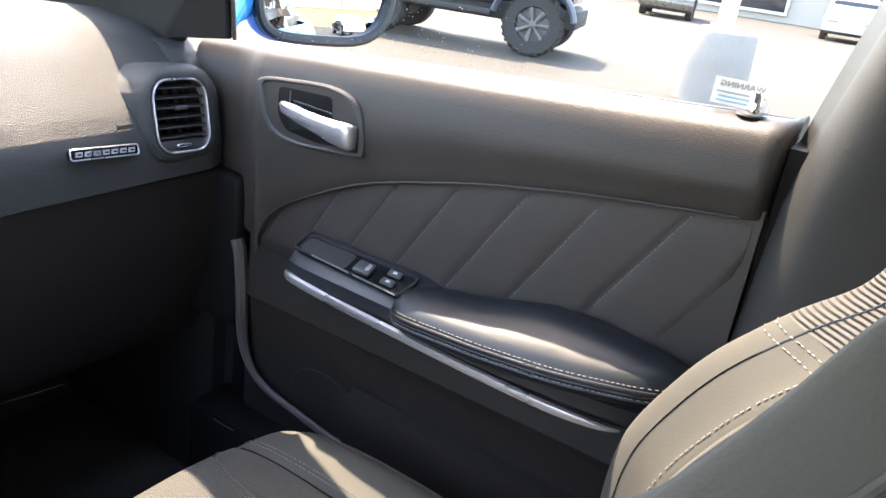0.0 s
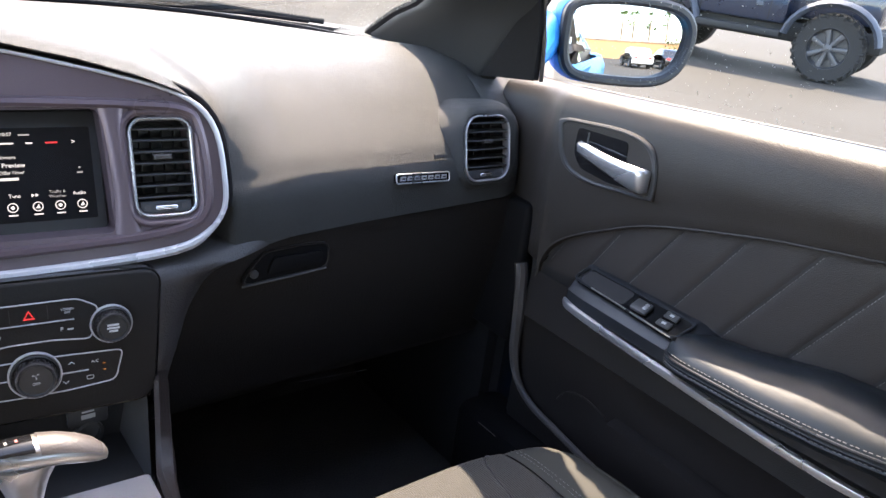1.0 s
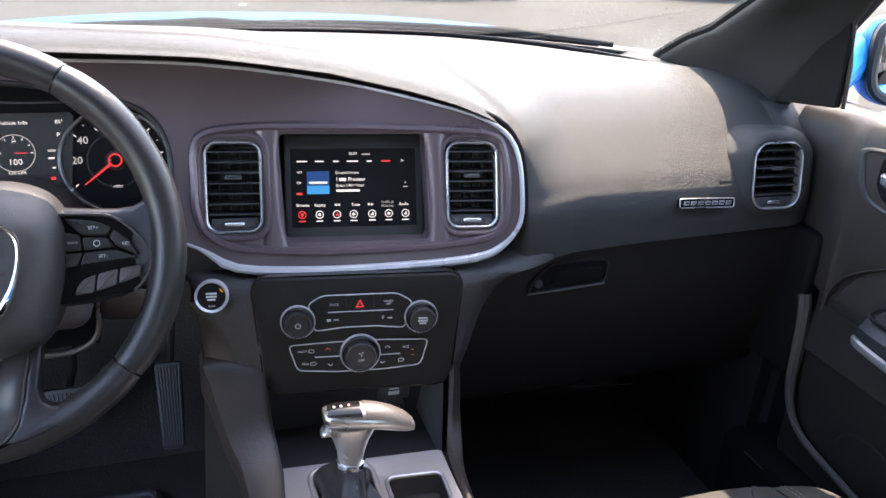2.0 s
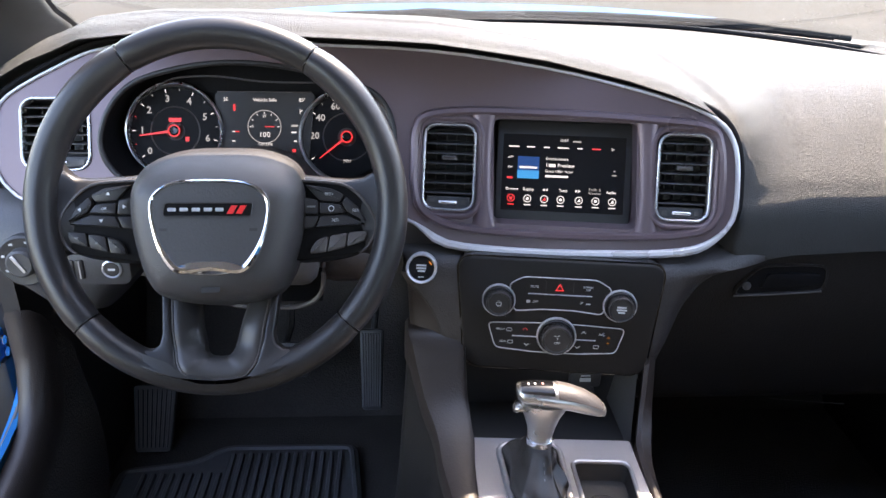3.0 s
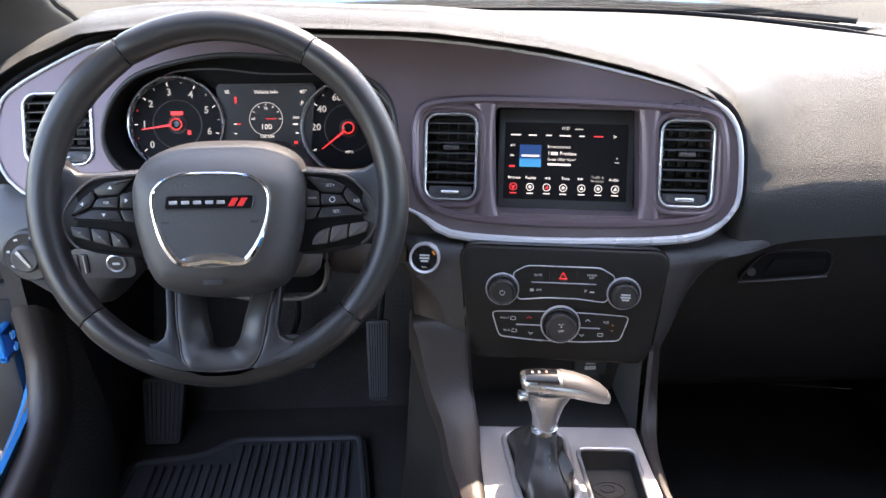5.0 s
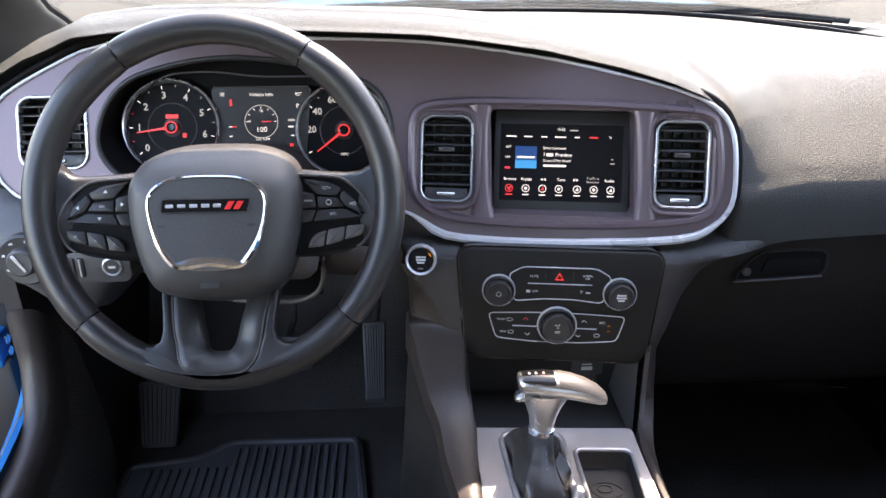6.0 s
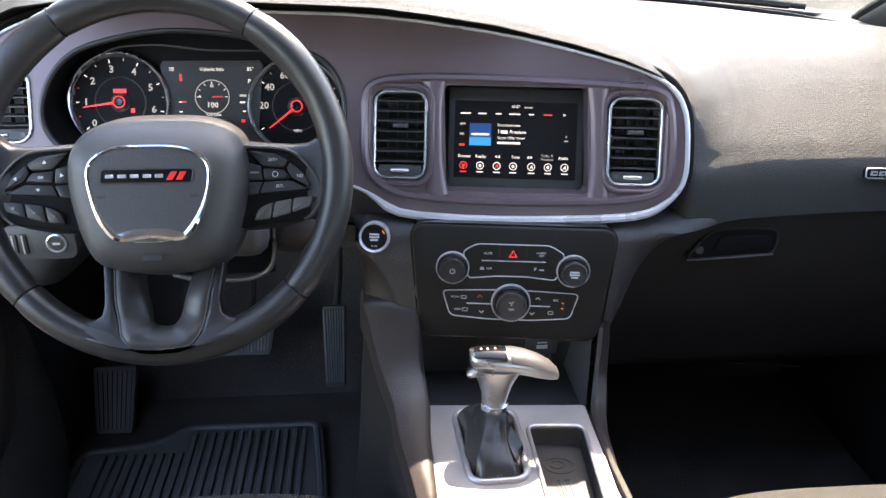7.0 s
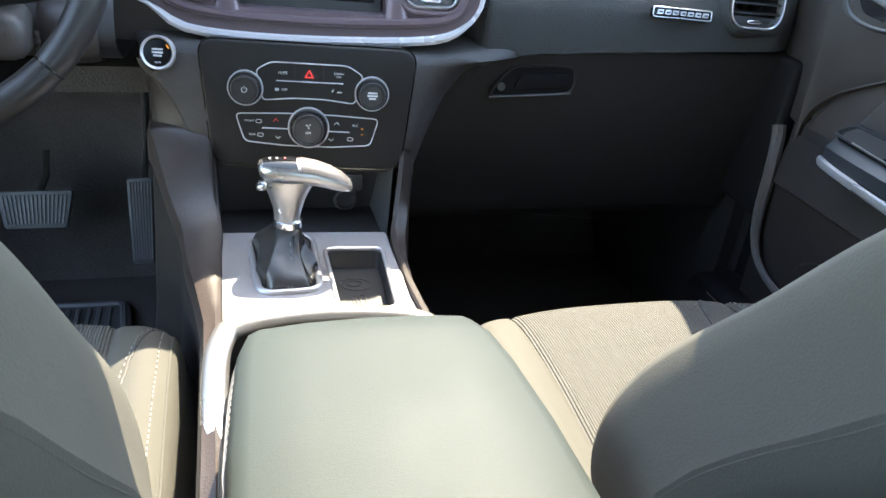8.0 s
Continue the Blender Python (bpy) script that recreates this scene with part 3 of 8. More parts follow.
CLUSTER = [(-0.585, 0.99), (-0.578, 1.03), (-0.553, 1.062), (-0.515, 1.08), (-0.44, 1.094), (-0.36, 1.092), (-0.27, 1.075), (-0.225, 1.055), (-0.206, 1.02),
           (-0.208, 0.975), (-0.235, 0.945), (-0.28, 0.935), (-0.40, 0.93), (-0.50, 0.935), (-0.56, 0.955)]
outline = [tuple(p) for p in spline(OUTLINE, 3, True)]
cluster_line = [tuple(p) for p in spline(CLUSTER, 4, True)]


def moved(pts, cx, cz):
    return [(x + cx, z + cz) for x, z in pts]


CV_W, CV_H = 0.070, 0.109
holes = [cluster_line, moved(round_rect(CV_W, CV_H, 0.016), -0.132, 0.970), moved(round_rect(CV_W, CV_H, 0.016), 0.174, 0.968),
         moved(round_rect(0.186, 0.130, 0.008), 0.0205, 0.966), moved(round_rect(0.088, 0.088, 0.018), -0.642, 1.008)]
bz = bmesh.new()
for loop in [outline] + holes:
    vs = [bz.verts.new((x, 0, z)) for x, z in loop]
    for i in range(len(vs)):
        bz.edges.new((vs[i - 1], vs[i]))
bmesh.ops.triangle_fill(bz, use_beauty=True, use_dissolve=False, edges=bz.edges[:])
for x in (-0.5, -0.3, -0.22, -0.19, -0.16, -0.13, -0.10, 0.0, 0.1):
    bmesh.ops.bisect_plane(bz, geom=bz.verts[:] + bz.edges[:] + bz.faces[:], plane_co=(x, 0, 0), plane_no=(1, 0, 0))
rim = [e for e in bz.edges if len(e.link_faces) == 1]
back = bmesh.ops.extrude_edge_only(bz, edges=rim)
for v in back["geom"]:
    if isinstance(v, bmesh.types.BMVert):
        v.co.y += 0.035
for v in bz.verts:
    v.co.y += face_y(v.co.x, v.co.z)
part("bezel", bz, PLUM, dash, "satin plum-grey instrument bezel")


def on_face(pts, out=0.0):
    return [(x, face_y(x, z) - out, z) for x, z in pts]


# black tube painted as the shade between the pad's brow and the bezel
brow_gap = [p for p in scaled(outline, 0.0068)[:58] if p[1] > 0.915]
part("brow_shade", tube(on_face(brow_gap, -0.006), 0.0048, 8, up=(0, 1, 0)), DEEP, dash, "black tube standing for the shade under the brow")
# bright strip: broad under the screen, fine round the rest
fat = [0.0022 + 0.0038 * step(0.905, 0.88, z) * step(-0.24, -0.16, x) + 0.0012 * step(0.20, 0.23, x) for x, z in outline]
part("bright_strip", tube(on_face(outline, 0.002), fat, 8, closed=True, up=(0, 1, 0)), BRIGHT, dash, "satin silver edge strip")
inner = [tuple(p) for p in spline([(-0.178, 0.98), (-0.176, 1.015), (-0.160, 1.034), (-0.10, 1.040), (0.02, 1.040), (0.15, 1.036), (0.205, 1.030), (0.219, 1.01), (0.222, 0.96), (0.216, 0.922),
          (0.19, 0.902), (0.11, 0.893), (-0.02, 0.890), (-0.12, 0.896), (-0.166, 0.915), (-0.178, 0.945)], 5, True)]
part("bezel_lip", tube(on_face(inner, 0.0005), 0.0060, 8, closed=True, up=(0, 1, 0), flat=1.3), PLUM, dash)
for x in (-0.083, 0.124):
    rows = []
    for i in range(17):
        z = 0.896 + 0.142 * i / 16
        half = 0.0105 + 0.0060 * abs(i / 8 - 1) ** 3
        lean = -1 if x < 0 else 1
        rows.append([(x + half * u + lean * 0.003, face_y(x + half * u, z) - 0.0065 * (1 - abs(u) ** 2.2) ** 0.8 + 0.001, z) for u in [k / 6 for k in range(-6, 7)]])
    part("bezel_rib", loft(rows), PLUM, dash, "raised rib beside the screen", sharp=70)


def vent(name, m, w, h, r, slats, parent, deep=0.045, rim=0.0045):
    """An air vent: frame, dark throat, slats of their own, tab and thumbwheel. Local x right, y up, z to the cabin."""
    o = round_rect(w, h, r)
    v = part(name, ring(scaled(o, rim), scaled(o, -0.001), -0.012, 0.003, m, 0.0012), SILVER, parent, "air vent with silver frame and black slats")
    part("throat", throat_mesh(o, deep, m), BLACK, v)
    top, low = h / 2 - 0.010, -h / 2 + 0.022
    blade = block(-w / 2 + 0.001, w / 2 - 0.001, -0.0012, 0.0012, -0.012, 0.006, 0.0006, 1)
    me = as_mesh("slat", blade, BLACK)
    for i in range(slats):
        y = top + (low - top) * i / (slats - 1)
        piece("slat", me, m @ pose(0, y, -0.008, 14), v)
    fin = as_mesh("fin", block(-0.0008, 0.0008, low, top, -0.006, 0.006), BLACK)
    for i in range(4):
        piece("fin", fin, m @ pose(-w / 2 + w * (i + 1) / 5, 0, -0.028), v)
    part("tab", merge(block(-0.010, 0.010, -0.0028, 0.0028, -0.006, 0.003, 0.0012, 2, m @ pose(0, top + (low - top) * 0.42, 0)),
                      block(-0.008, 0.008, -0.0005, 0.0018, 0.001, 0.0042, 0.001, 1, m @ pose(0, top + (low - top) * 0.42, 0))), FLANK, v, "grey plastic vent tab")
    part("wheel_plate", block(-w / 2 + 0.004, w / 2 - 0.004, -h / 2 + 0.002, -h / 2 + 0.017, -0.02, -0.006, 0.002, 2, m), DARK, v)
    part("thumbwheel", block(-0.013, 0.013, -h / 2 + 0.006, -h / 2 + 0.0115, -0.008, -0.001, 0.0025, 3, m), CHROME, v, "chrome thumbwheel")
    for sx in (-1, 1):
        part("mark", block(sx * (w / 2 - 0.012) - 0.003, sx * (w / 2 - 0.012) + 0.003, -h / 2 + 0.006, -h / 2 + 0.012, -0.0062, -0.0052, 0, 1, m), FLANK, v)
    return v


def throat_mesh(o, deep, m):
    rows = [[(x, y, 0.0) for x, y in o], [(x * 0.97, y * 0.97, -deep) for x, y in o]]
    bm = loft(rows, closed=True)
    c = bm.verts.new((0, 0, -deep))
    bm.verts.ensure_lookup_table()
    n = len(o)
    for i in range(n):
        bm.faces.new((bm.verts[n + i], bm.verts[n + (i + 1) % n], c))
    bm.transform(m)
    return bm


UPF = (0, LEAN, 1)
for x, z, w, h in ((-0.132, 0.970, CV_W, CV_H), (0.174, 0.968, CV_W, CV_H)):
    m = STACK @ axes((0, 0, 0), (1, 0, 0), UPF)
    m.translation = (x, face_y(x, z) - 0.001, z)
    o = round_rect(w + 0.006, h * 1.07 + 0.004, 0.019)
    part("vent_surround", ring(scaled(o, 0.0085), o, -0.004, 0.0035, m, 0.003), PLUM, dash, "raised plum-grey vent surround")
    vent("air_vent", m, w - 0.004, h * 1.07 - 0.006, 0.015, 7, dash, rim=0.0026)
vent("air_vent", axes((-0.642, face_y(-0.642, 1.008) - 0.001, 1.008), (1, 0, 0), UPF), 0.084, 0.090, 0.017, 6, dash, rim=0.0028)
pm = axes(VENT_C, (1, 0.06, -0.04), (0.12, 0.24, 1))
pv = vent("air_vent", pm, VENT_W - 0.014, VENT_H - 0.008, 0.026, 6, dash, rim=0.0022)
vo = round_rect(VENT_W - 0.008, VENT_H - 0.004, 0.028)
rows = []
for d, h in ((-0.001, -0.020), (0.0, -0.001), (0.004, 0.0010), (0.010, -0.001), (0.017, -0.008), (0.023, -0.020), (0.028, -0.038), (0.032, -0.080)):
    rows.append([(x + (d * 1.0 if x > 0 else 0.35 * d), y + (0.3 * d if y < 0 else -0.2 * d), h - (0.25 * d if x > 0 else 0)) for x, y in scaled(vo, d)])
bm = loft(rows, closed=True)
bm.transform(pm)
part("vent_housing", bm, VINYL, pv, "dark grey rounded vent surround", sharp=60)

# lower dash on the driver's side
rows = []
for i in range(22):
    x = -0.76 + 0.545 * i / 21
    lift = max(0.0, -0.655 - x) * 0.9 + 0.062 * step(-0.615, -0.545, x)
    e = 0.03 * step(-0.72, -0.765, x)
    prof = spline([(0.03, 0.935), (-0.012, 0.915), (-0.034, 0.88), (-0.036, 0.83 + lift * 0.45), (-0.018, 0.782 + lift), (0.05, 0.755 + lift), (0.25, 0.735 + lift)], 4)
    rows.append([(x, p[0] + e, p[1]) for p in prof])
part("knee_panel", loft(rows), DARK, dash, "dark grey lower dash panel")
# brownish end piece beside the column, and the rim of the opening under the column
rows = []
for i in range(9):
    x = -0.296 + 0.064 * i / 8
    e = 0.010 * abs(i / 4 - 1) ** 3
    rows.append([(x, -0.030 + e, 0.905), (x, -0.056 + e, 0.893), (x, -0.064 + e, 0.872), (x, -0.062 + e, 0.850), (x, -0.052 + e, 0.838), (x, -0.020 + e, 0.832)])
part("knee_panel_end", loft(rows), TRIMBROWN, dash, "brown-grey end piece of the lower dash", sharp=60)
part("column_rim", tube(spline([(-0.430, -0.046, 0.806), (-0.400, -0.050, 0.801), (-0.355, -0.052, 0.800), (-0.327, -0.053, 0.803), (-0.306, -0.055, 0.816), (-0.297, -0.056, 0.838), (-0.296, -0.056, 0.875)], 5), 0.0032, 8), FLANK, dash, "satin grey rim under the column")
part("column_recess", loft([[(-0.43, -0.040, 0.802), (-0.30, -0.045, 0.806)], [(-0.43, 0.02, 0.830), (-0.30, 0.02, 0.830)], [(-0.43, 0.03, 0.90), (-0.30, 0.03, 0.90)]]), DEEP, dash)
part("under_tray", block(-0.74, -0.15, 0.20, 0.6, 0.72, 0.76), CARPET, dash)

# centre stack, turned to the driver; its passenger side sweeps out under the pad
STACK_IN = STACK.inverted()


def stack_edge(z):
    """Where the stack meets the glovebox line, in the stack's own axes."""
    x = next((x for x in [0.170 + 0.001 * i for i in range(170)] if glove_top(x) >= z), 0.34)
    return STACK_IN @ Vector((x, -0.010, z))


rows, cheek = [], []
for z, xl, y, c in ((0.872, -0.235, 0.02, -1), (0.866, -0.235, -0.020, -1), (0.858, -0.226, -0.042, -1), (0.850, -0.219, -0.049, -1), (0.845, -0.216, -0.052, -1), (0.838, -0.212, -0.054, -1), (0.830, -0.209, -0.056, -1), (0.820, -0.207, -0.058, 0.010), (0.810, -0.206, -0.060, 0.018),
                    (0.79, -0.203, -0.063, 0.030), (0.775, -0.202, -0.066, 0.037), (0.76, -0.201, -0.068, 0.042), (0.7425, -0.200, -0.071, 0.046), (0.734, -0.194, -0.066, 0.046), (0.70, -0.188, -0.055, 0.046)):
    e = stack_edge(min(z, 0.849))
    if c < 0:
        west = [(xl - 0.004, y + 0.16), (xl, y + 0.06), (xl + 0.006, y + 0.024), (xl + 0.020, y + 0.007), (xl + 0.05, y)]
    else:
        west = [(xl + c + 0.002, y + 0.030), (xl + c + 0.0005, y + 0.006), (xl + c + 0.002, y + 0.002), (xl + c + 0.006, y + 0.0005), (xl + c + 0.012, y)]
    face = [(-0.10, y - 0.004), (0, y - 0.005), (0.10, y - 0.004)]
    x0 = 0.128
    sweep = [(x0 + (e.x - x0) * f, y + (e.y - y) * (0.30 * f + 0.70 * f ** 2.6)) for f in (0, 0.15, 0.3, 0.45, 0.6, 0.72, 0.82, 0.9, 0.96, 1.0)]
    rows.append([(x, q, z) for x, q in west + face + sweep + [(e.x + 0.002, e.y + 0.01), (e.x + 0.003, e.y + 0.10)]])
    if z < 0.84:
        k = max(c, 0.004)
        cheek.append([(xl - 0.004, y + 0.16, z), (xl - 0.002, y + 0.040, z), (xl + 0.001, y + 0.024, z), (xl + 0.3 * k, y + 0.015, z), (xl + k - 0.003, y + 0.0036, z), (xl + k + 0.002, y + 0.0022, z), (xl + k + 0.007, y + 0.0014, z)])
bm = loft(rows)
bm.transform(STACK)
part("stack_body", bm, STACKSKIN, dash, "dark grey centre stack", sharp=60)
bm = loft(cheek)
bm.transform(STACK)
part("stack_cheek", bm, TRIMBROWN, dash, "brownish grey side facet of the stack", sharp=50)

# skin between the bezel's lower edge and the stack, on the driver's side
rows = []
for i in range(15):
    x = -0.265 + 0.0125 * i
    yl, yu = -0.13 * x - 0.017, face_y(x, 0.925) + 0.004
    rows.append([(x, yl + 0.004, 0.850), (x, yl, 0.866), (x, 0.6 * yl + 0.4 * yu - 0.003, 0.888), (x, yu, 0.925)])
part("stack_collar", loft(rows), STACKSKIN, dash, "dark grey skin under the bezel", sharp=60)

# lower dash on the passenger's side: glovebox
rows = []
for i in range(44):
    x = 0.168 + 0.607 * (i / 43) ** 1.6
    top = glove_top(x) - 0.003
    rows.append([(x, p[0] + 0.004, min(p[1], top)) for p in spline([(0.03, 0.875), (0.002, 0.860), (-0.004, 0.852), (-0.004, 0.835), (0.0, 0.79), (0.016, 0.70), (0.045, 0.60), (0.062, 0.562), (0.10, 0.545), (0.30, 0.50)], 4)])
part("glovebox_lid", loft(rows), GLOVE, dash, "black glovebox lid")
part("glovebox_edge", tube([(0.404 + 0.0131 * i, 0.058, 0.560 - 0.0014 * i) for i in range(11)], 0.0006, 6), FLANK, dash, "fine grey line along the lower edge of the glovebox")
hm = axes((0.342, -0.0025, 0.811), (1, 0, 0), (0, 0.1, 1))
hand = round_poly([(-0.066, -0.022), (0.064, -0.016), (0.066, 0.018), (0.03, 0.021), (-0.03, 0.019), (-0.045, 0.006)], 0.012)
gh = part("glovebox_handle", ring(scaled(hand, 0.003), hand, -0.004, 0.003, hm, 0.001), GLOVE, dash, "black recessed glovebox handle")
part("recess", slab(hand, -0.006, 0.0005, hm), DEEP, gh)
part("pull", slab(round_poly([(-0.03, -0.012), (0.055, -0.008), (0.056, 0.010), (-0.02, 0.011)], 0.006), 0, 0.005, hm, 0.002), DEEP, gh)
part("lower_edge", tube([hm @ Vector(p) for p in ((-0.066, -0.024, 0.003), (0, -0.021, 0.004), (0.062, -0.018, 0.003))], 0.0014, 6), FLANK, gh)
part("lock", lathe([(0.006, 0), (0.006, 0.003), (0.004, 0.004)], hm @ pose(-0.048, -0.009, 0), 14), DARK, gh)

# corner between the dash end, the pillar foot and the door
part("corner_trim", loft([[(0.715, y + 0.01, z - 0.012), (0.735, y, z), (0.757, y - 0.004, z - 0.004), (0.785, y, z - 0.002), (0.83, y, z + 0.01)] for y, z in ((0.56, 1.045), (0.45, 1.047), (0.30, 1.043), (0.20, 1.040), (0.13, 1.036), (0.085, 1.022), (0.055, 1.00), (0.035, 0.96), (0.03, 0.90), (0.03, 0.80))]), VINYL, dash, "dark grey corner trim", sharp=60)

# ---- lit displays ----
def glow(name, color, power):
    return material(name, (0.01, 0.01, 0.01), 0.4, vary=0.02, emit=(*color, power))


LIT_WHITE = glow("lit_white", (0.9, 0.93, 1.0), 0.09)
LIT_GREY = glow("lit_grey", (0.6, 0.62, 0.66), 0.06)
LIT_RED = glow("lit_red", (1.0, 0.05, 0.06), 0.085)
LIT_AMBER = glow("lit_amber", (1.0, 0.35, 0.03), 0.05)
LIT_BLUE = glow("lit_blue", (0.01, 0.16, 0.75), 0.03)
LIT_CYAN = glow("lit_cyan", (0.02, 0.33, 0.8), 0.09)
LIT_DARK = glow("lit_dark", (0.5, 0.55, 0.7), 0.0012)
MARK = material("pale_print", (0.55, 0.55, 0.55), 0.5, vary=0.03)
DIM = material("dim_print", (0.16, 0.16, 0.16), 0.5, vary=0.03)


def bar(w, h, mat, m, parent, name="print_bar", thick=0.0004):
    return part(name, block(-w / 2, w / 2, -h / 2, h / 2, 0, thick, 0, 1, m), mat, parent)


def loop(pts, r, m, closed=True, sides=6):
    return tube([(x, y, 0) for x, y in pts], r, sides, closed=closed, m=m, up=(0, 0, 1))


def circle(r, n=20, cx=0, cy=0):
    return [(cx + r * math.cos(2 * math.pi * k / n), cy + r * math.sin(2 * math.pi * k / n)) for k in range(n)]


# ---- touch screen ----
screen = thing("touch_screen", STACK @ Vector((0, 0.03, 0.96)), "glossy black infotainment touch screen showing a radio page", "screen")
SM = STACK @ axes((0, 0.026, 0.961), (1, 0, 0), (0, 0.424, 1))
part("surround", slab(round_rect(0.182, 0.136, 0.006), -0.02, 0.001, SM, 0.002), BLACK, screen, "black plastic screen surround")
part("panel", slab(round_rect(0.164, 0.103, 0.002), 0.0005, 0.0014, SM @ pose(-0.0005, -0.002, 0)), PIANO, screen, "glossy black display glass")


def on_screen(x, y):
    return SM @ pose(x / 1000, y / 1000, 0.0016)


def word(text, x, y, size, mat=LIT_WHITE, parent=screen, at=on_screen, **k):
    return lettering(text, size, mat, at(x, y), parent, **k)


word("10:57", -1.5, 42.6, 0.0052)
bar(0.011, 0.0018, LIT_GREY, on_screen(15.8, 41.8), screen)
for x, w in ((-68, 0.014), (-45.5, 0.011), (-24, 0.008), (-2.3, 0.015), (20, 0.007)):
    bar(w, 0.0018, LIT_WHITE, on_screen(x, 32.7), screen)
bar(0.012, 0.0018, LIT_RED, on_screen(42, 32.7), screen)
word(">", 64, 32.7, 0.008)
word("AM", -71.7, 18.3, 0.0048)
word("FM", -72.2, 4.6, 0.0048)
bar(0.0075, 0.0028, LIT_RED, on_screen(-72.2, -9.5), screen)
part("picture", block(-0.0145, 0.0145, -0.0148, 0.0148, 0, 0.0004, 0, 1, on_screen(-47.7, 4.8)), LIT_BLUE, screen, "plain blue station square")
part("picture_band", block(-0.0145, 0.0145, -0.0148, -0.004, 0.0004, 0.0007, 0, 1, on_screen(-47.7, 4.8)), LIT_CYAN, screen)
bar(0.024, 0.0028, LIT_WHITE, on_screen(-47.7, 4.9) @ pose(0, 0, 0.0006), screen)
word("Entertainment", -25.0, 17.7, 0.0056, align="LEFT", width=0.95)
word("1", -25.0, 9.0, 0.0072, align="LEFT", bold=0.0001)
bar(0.0095, 0.0042, LIT_WHITE, on_screen(-15.8, 8.7), screen)
word("Preview", -8.6, 8.8, 0.0070, align="LEFT", bold=0.0001)
word("Great Offer Now!", -25.0, 0.8, 0.0056, align="LEFT", width=0.9)
bar(0.031, 0.0030, LIT_WHITE, on_screen(-9.0, -5.9), screen)
bar(0.002, 0.002, LIT_GREY, on_screen(67.6, 4), screen)
bar(0.006, 0.0015, LIT_GREY, on_screen(67.6, -1.5), screen)
for text, x in (("Browse", -68.2), ("Replay", -46.1), ("Tune", 0.5), ("Audio", 64.7)):
    word(text, x, -24.6, 0.0055, bold=0.00008)
word("Traffic &", 42.7, -21.8, 0.0048, LIT_GREY)
word("Weather", 42.8, -26.8, 0.0048, LIT_GREY)
for x, d in ((-23.8, -1), (20.5, 1)):
    for k in (-1, 1):
        part("skip_arrow", slab([(-0.0018 * d, 0.002), (-0.0018 * d, -0.002), (0.0018 * d, 0)], 0, 0.0004, on_screen(x + 1.9 * k, -24.5)), LIT_WHITE, screen)
for i, x in enumerate((-69.3, -46.8, -24.3, -2.3, 22.1, 44.4, 66.7)):
    tone = LIT_RED if i == 0 else LIT_WHITE
    part("icon", loop(circle(0.0048, 16), 0.0006, on_screen(x, -37.0)), tone, screen)
    if i == 0:
        part("icon_fill", slab([(-0.003, 0.003), (0, 0.001), (0.003, 0.003), (0.001, -0.003), (-0.001, -0.003)], 0, 0.0005, on_screen(x, -37.0)), LIT_RED, screen)
    else:
        part("icon_fill", slab(circle(0.0022, 8) if i % 2 else [(-0.0025, -0.002), (0.0025, -0.002), (0.001, 0.003)], 0, 0.0005, on_screen(x, -37.0)), LIT_RED if i == 2 else LIT_WHITE, screen)
    bar(0.009, 0.0016, tone, on_screen(x, -45.5), screen)

# ---- climate and radio panel ----
climate = thing("climate_panel", STACK @ Vector((0, -0.07, 0.79)), "matt black climate control panel with silver-edged knobs", "control panel")
CM = STACK @ axes((0, -0.0655, 0.80), (1, 0, 0), (0, 0.15, 1))
outline_c = round_poly([(-0.136, 0.069), (0.136, 0.069), (0.121, -0.088), (-0.121, -0.088)], 0.022, 6)
part("gap", slab(scaled(outline_c, 0.0025), -0.02, -0.0015, CM), PIANO, climate)
part("face", slab(outline_c, -0.012, 0.003, CM, 0.003, 3), PANELSKIN, climate, "matt black panel face")


def on_panel(x, z, h=0.0043):
    return CM @ pose(x, (z - 0.80) * 1.011, h)


def panel_pts(pts):
    return [(x, (z - 0.80) * 1.011) for x, z in pts]


key_top = round_poly(panel_pts([(-0.066, 0.835), (-0.048, 0.8455), (0.048, 0.8455), (0.068, 0.834), (0.058, 0.798), (0.02, 0.802), (-0.02, 0.802), (-0.058, 0.798)]), 0.006, 3)
key_low = round_poly(panel_pts([(-0.092, 0.780), (-0.03, 0.7825), (0.03, 0.7825), (0.090, 0.780), (0.080, 0.745), (0.03, 0.741), (-0.03, 0.741), (-0.081, 0.745)]), 0.007, 3)
for o, n in ((key_top, "upper_keys"), (key_low, "lower_keys")):
    k = part(n, slab(o, 0, 0.0052, CM, 0.001, 1), PANELSKIN, climate, "dark satin key field")
    part("silver_edge", tube([(x, y, 0.0055) for x, y in o], 0.0008, 6, closed=True, m=CM), BRIGHT, k)
for x0, x1, z in ((-0.041, 0.043, 0.823), (-0.059, -0.026, 0.7627), (0.024, 0.0525, 0.7616)):
    part("silver_line", tube([on_panel(x0, z, 0.0058).translation, on_panel(x1, z, 0.0058).translation], 0.0008, 6), BRIGHT, climate)
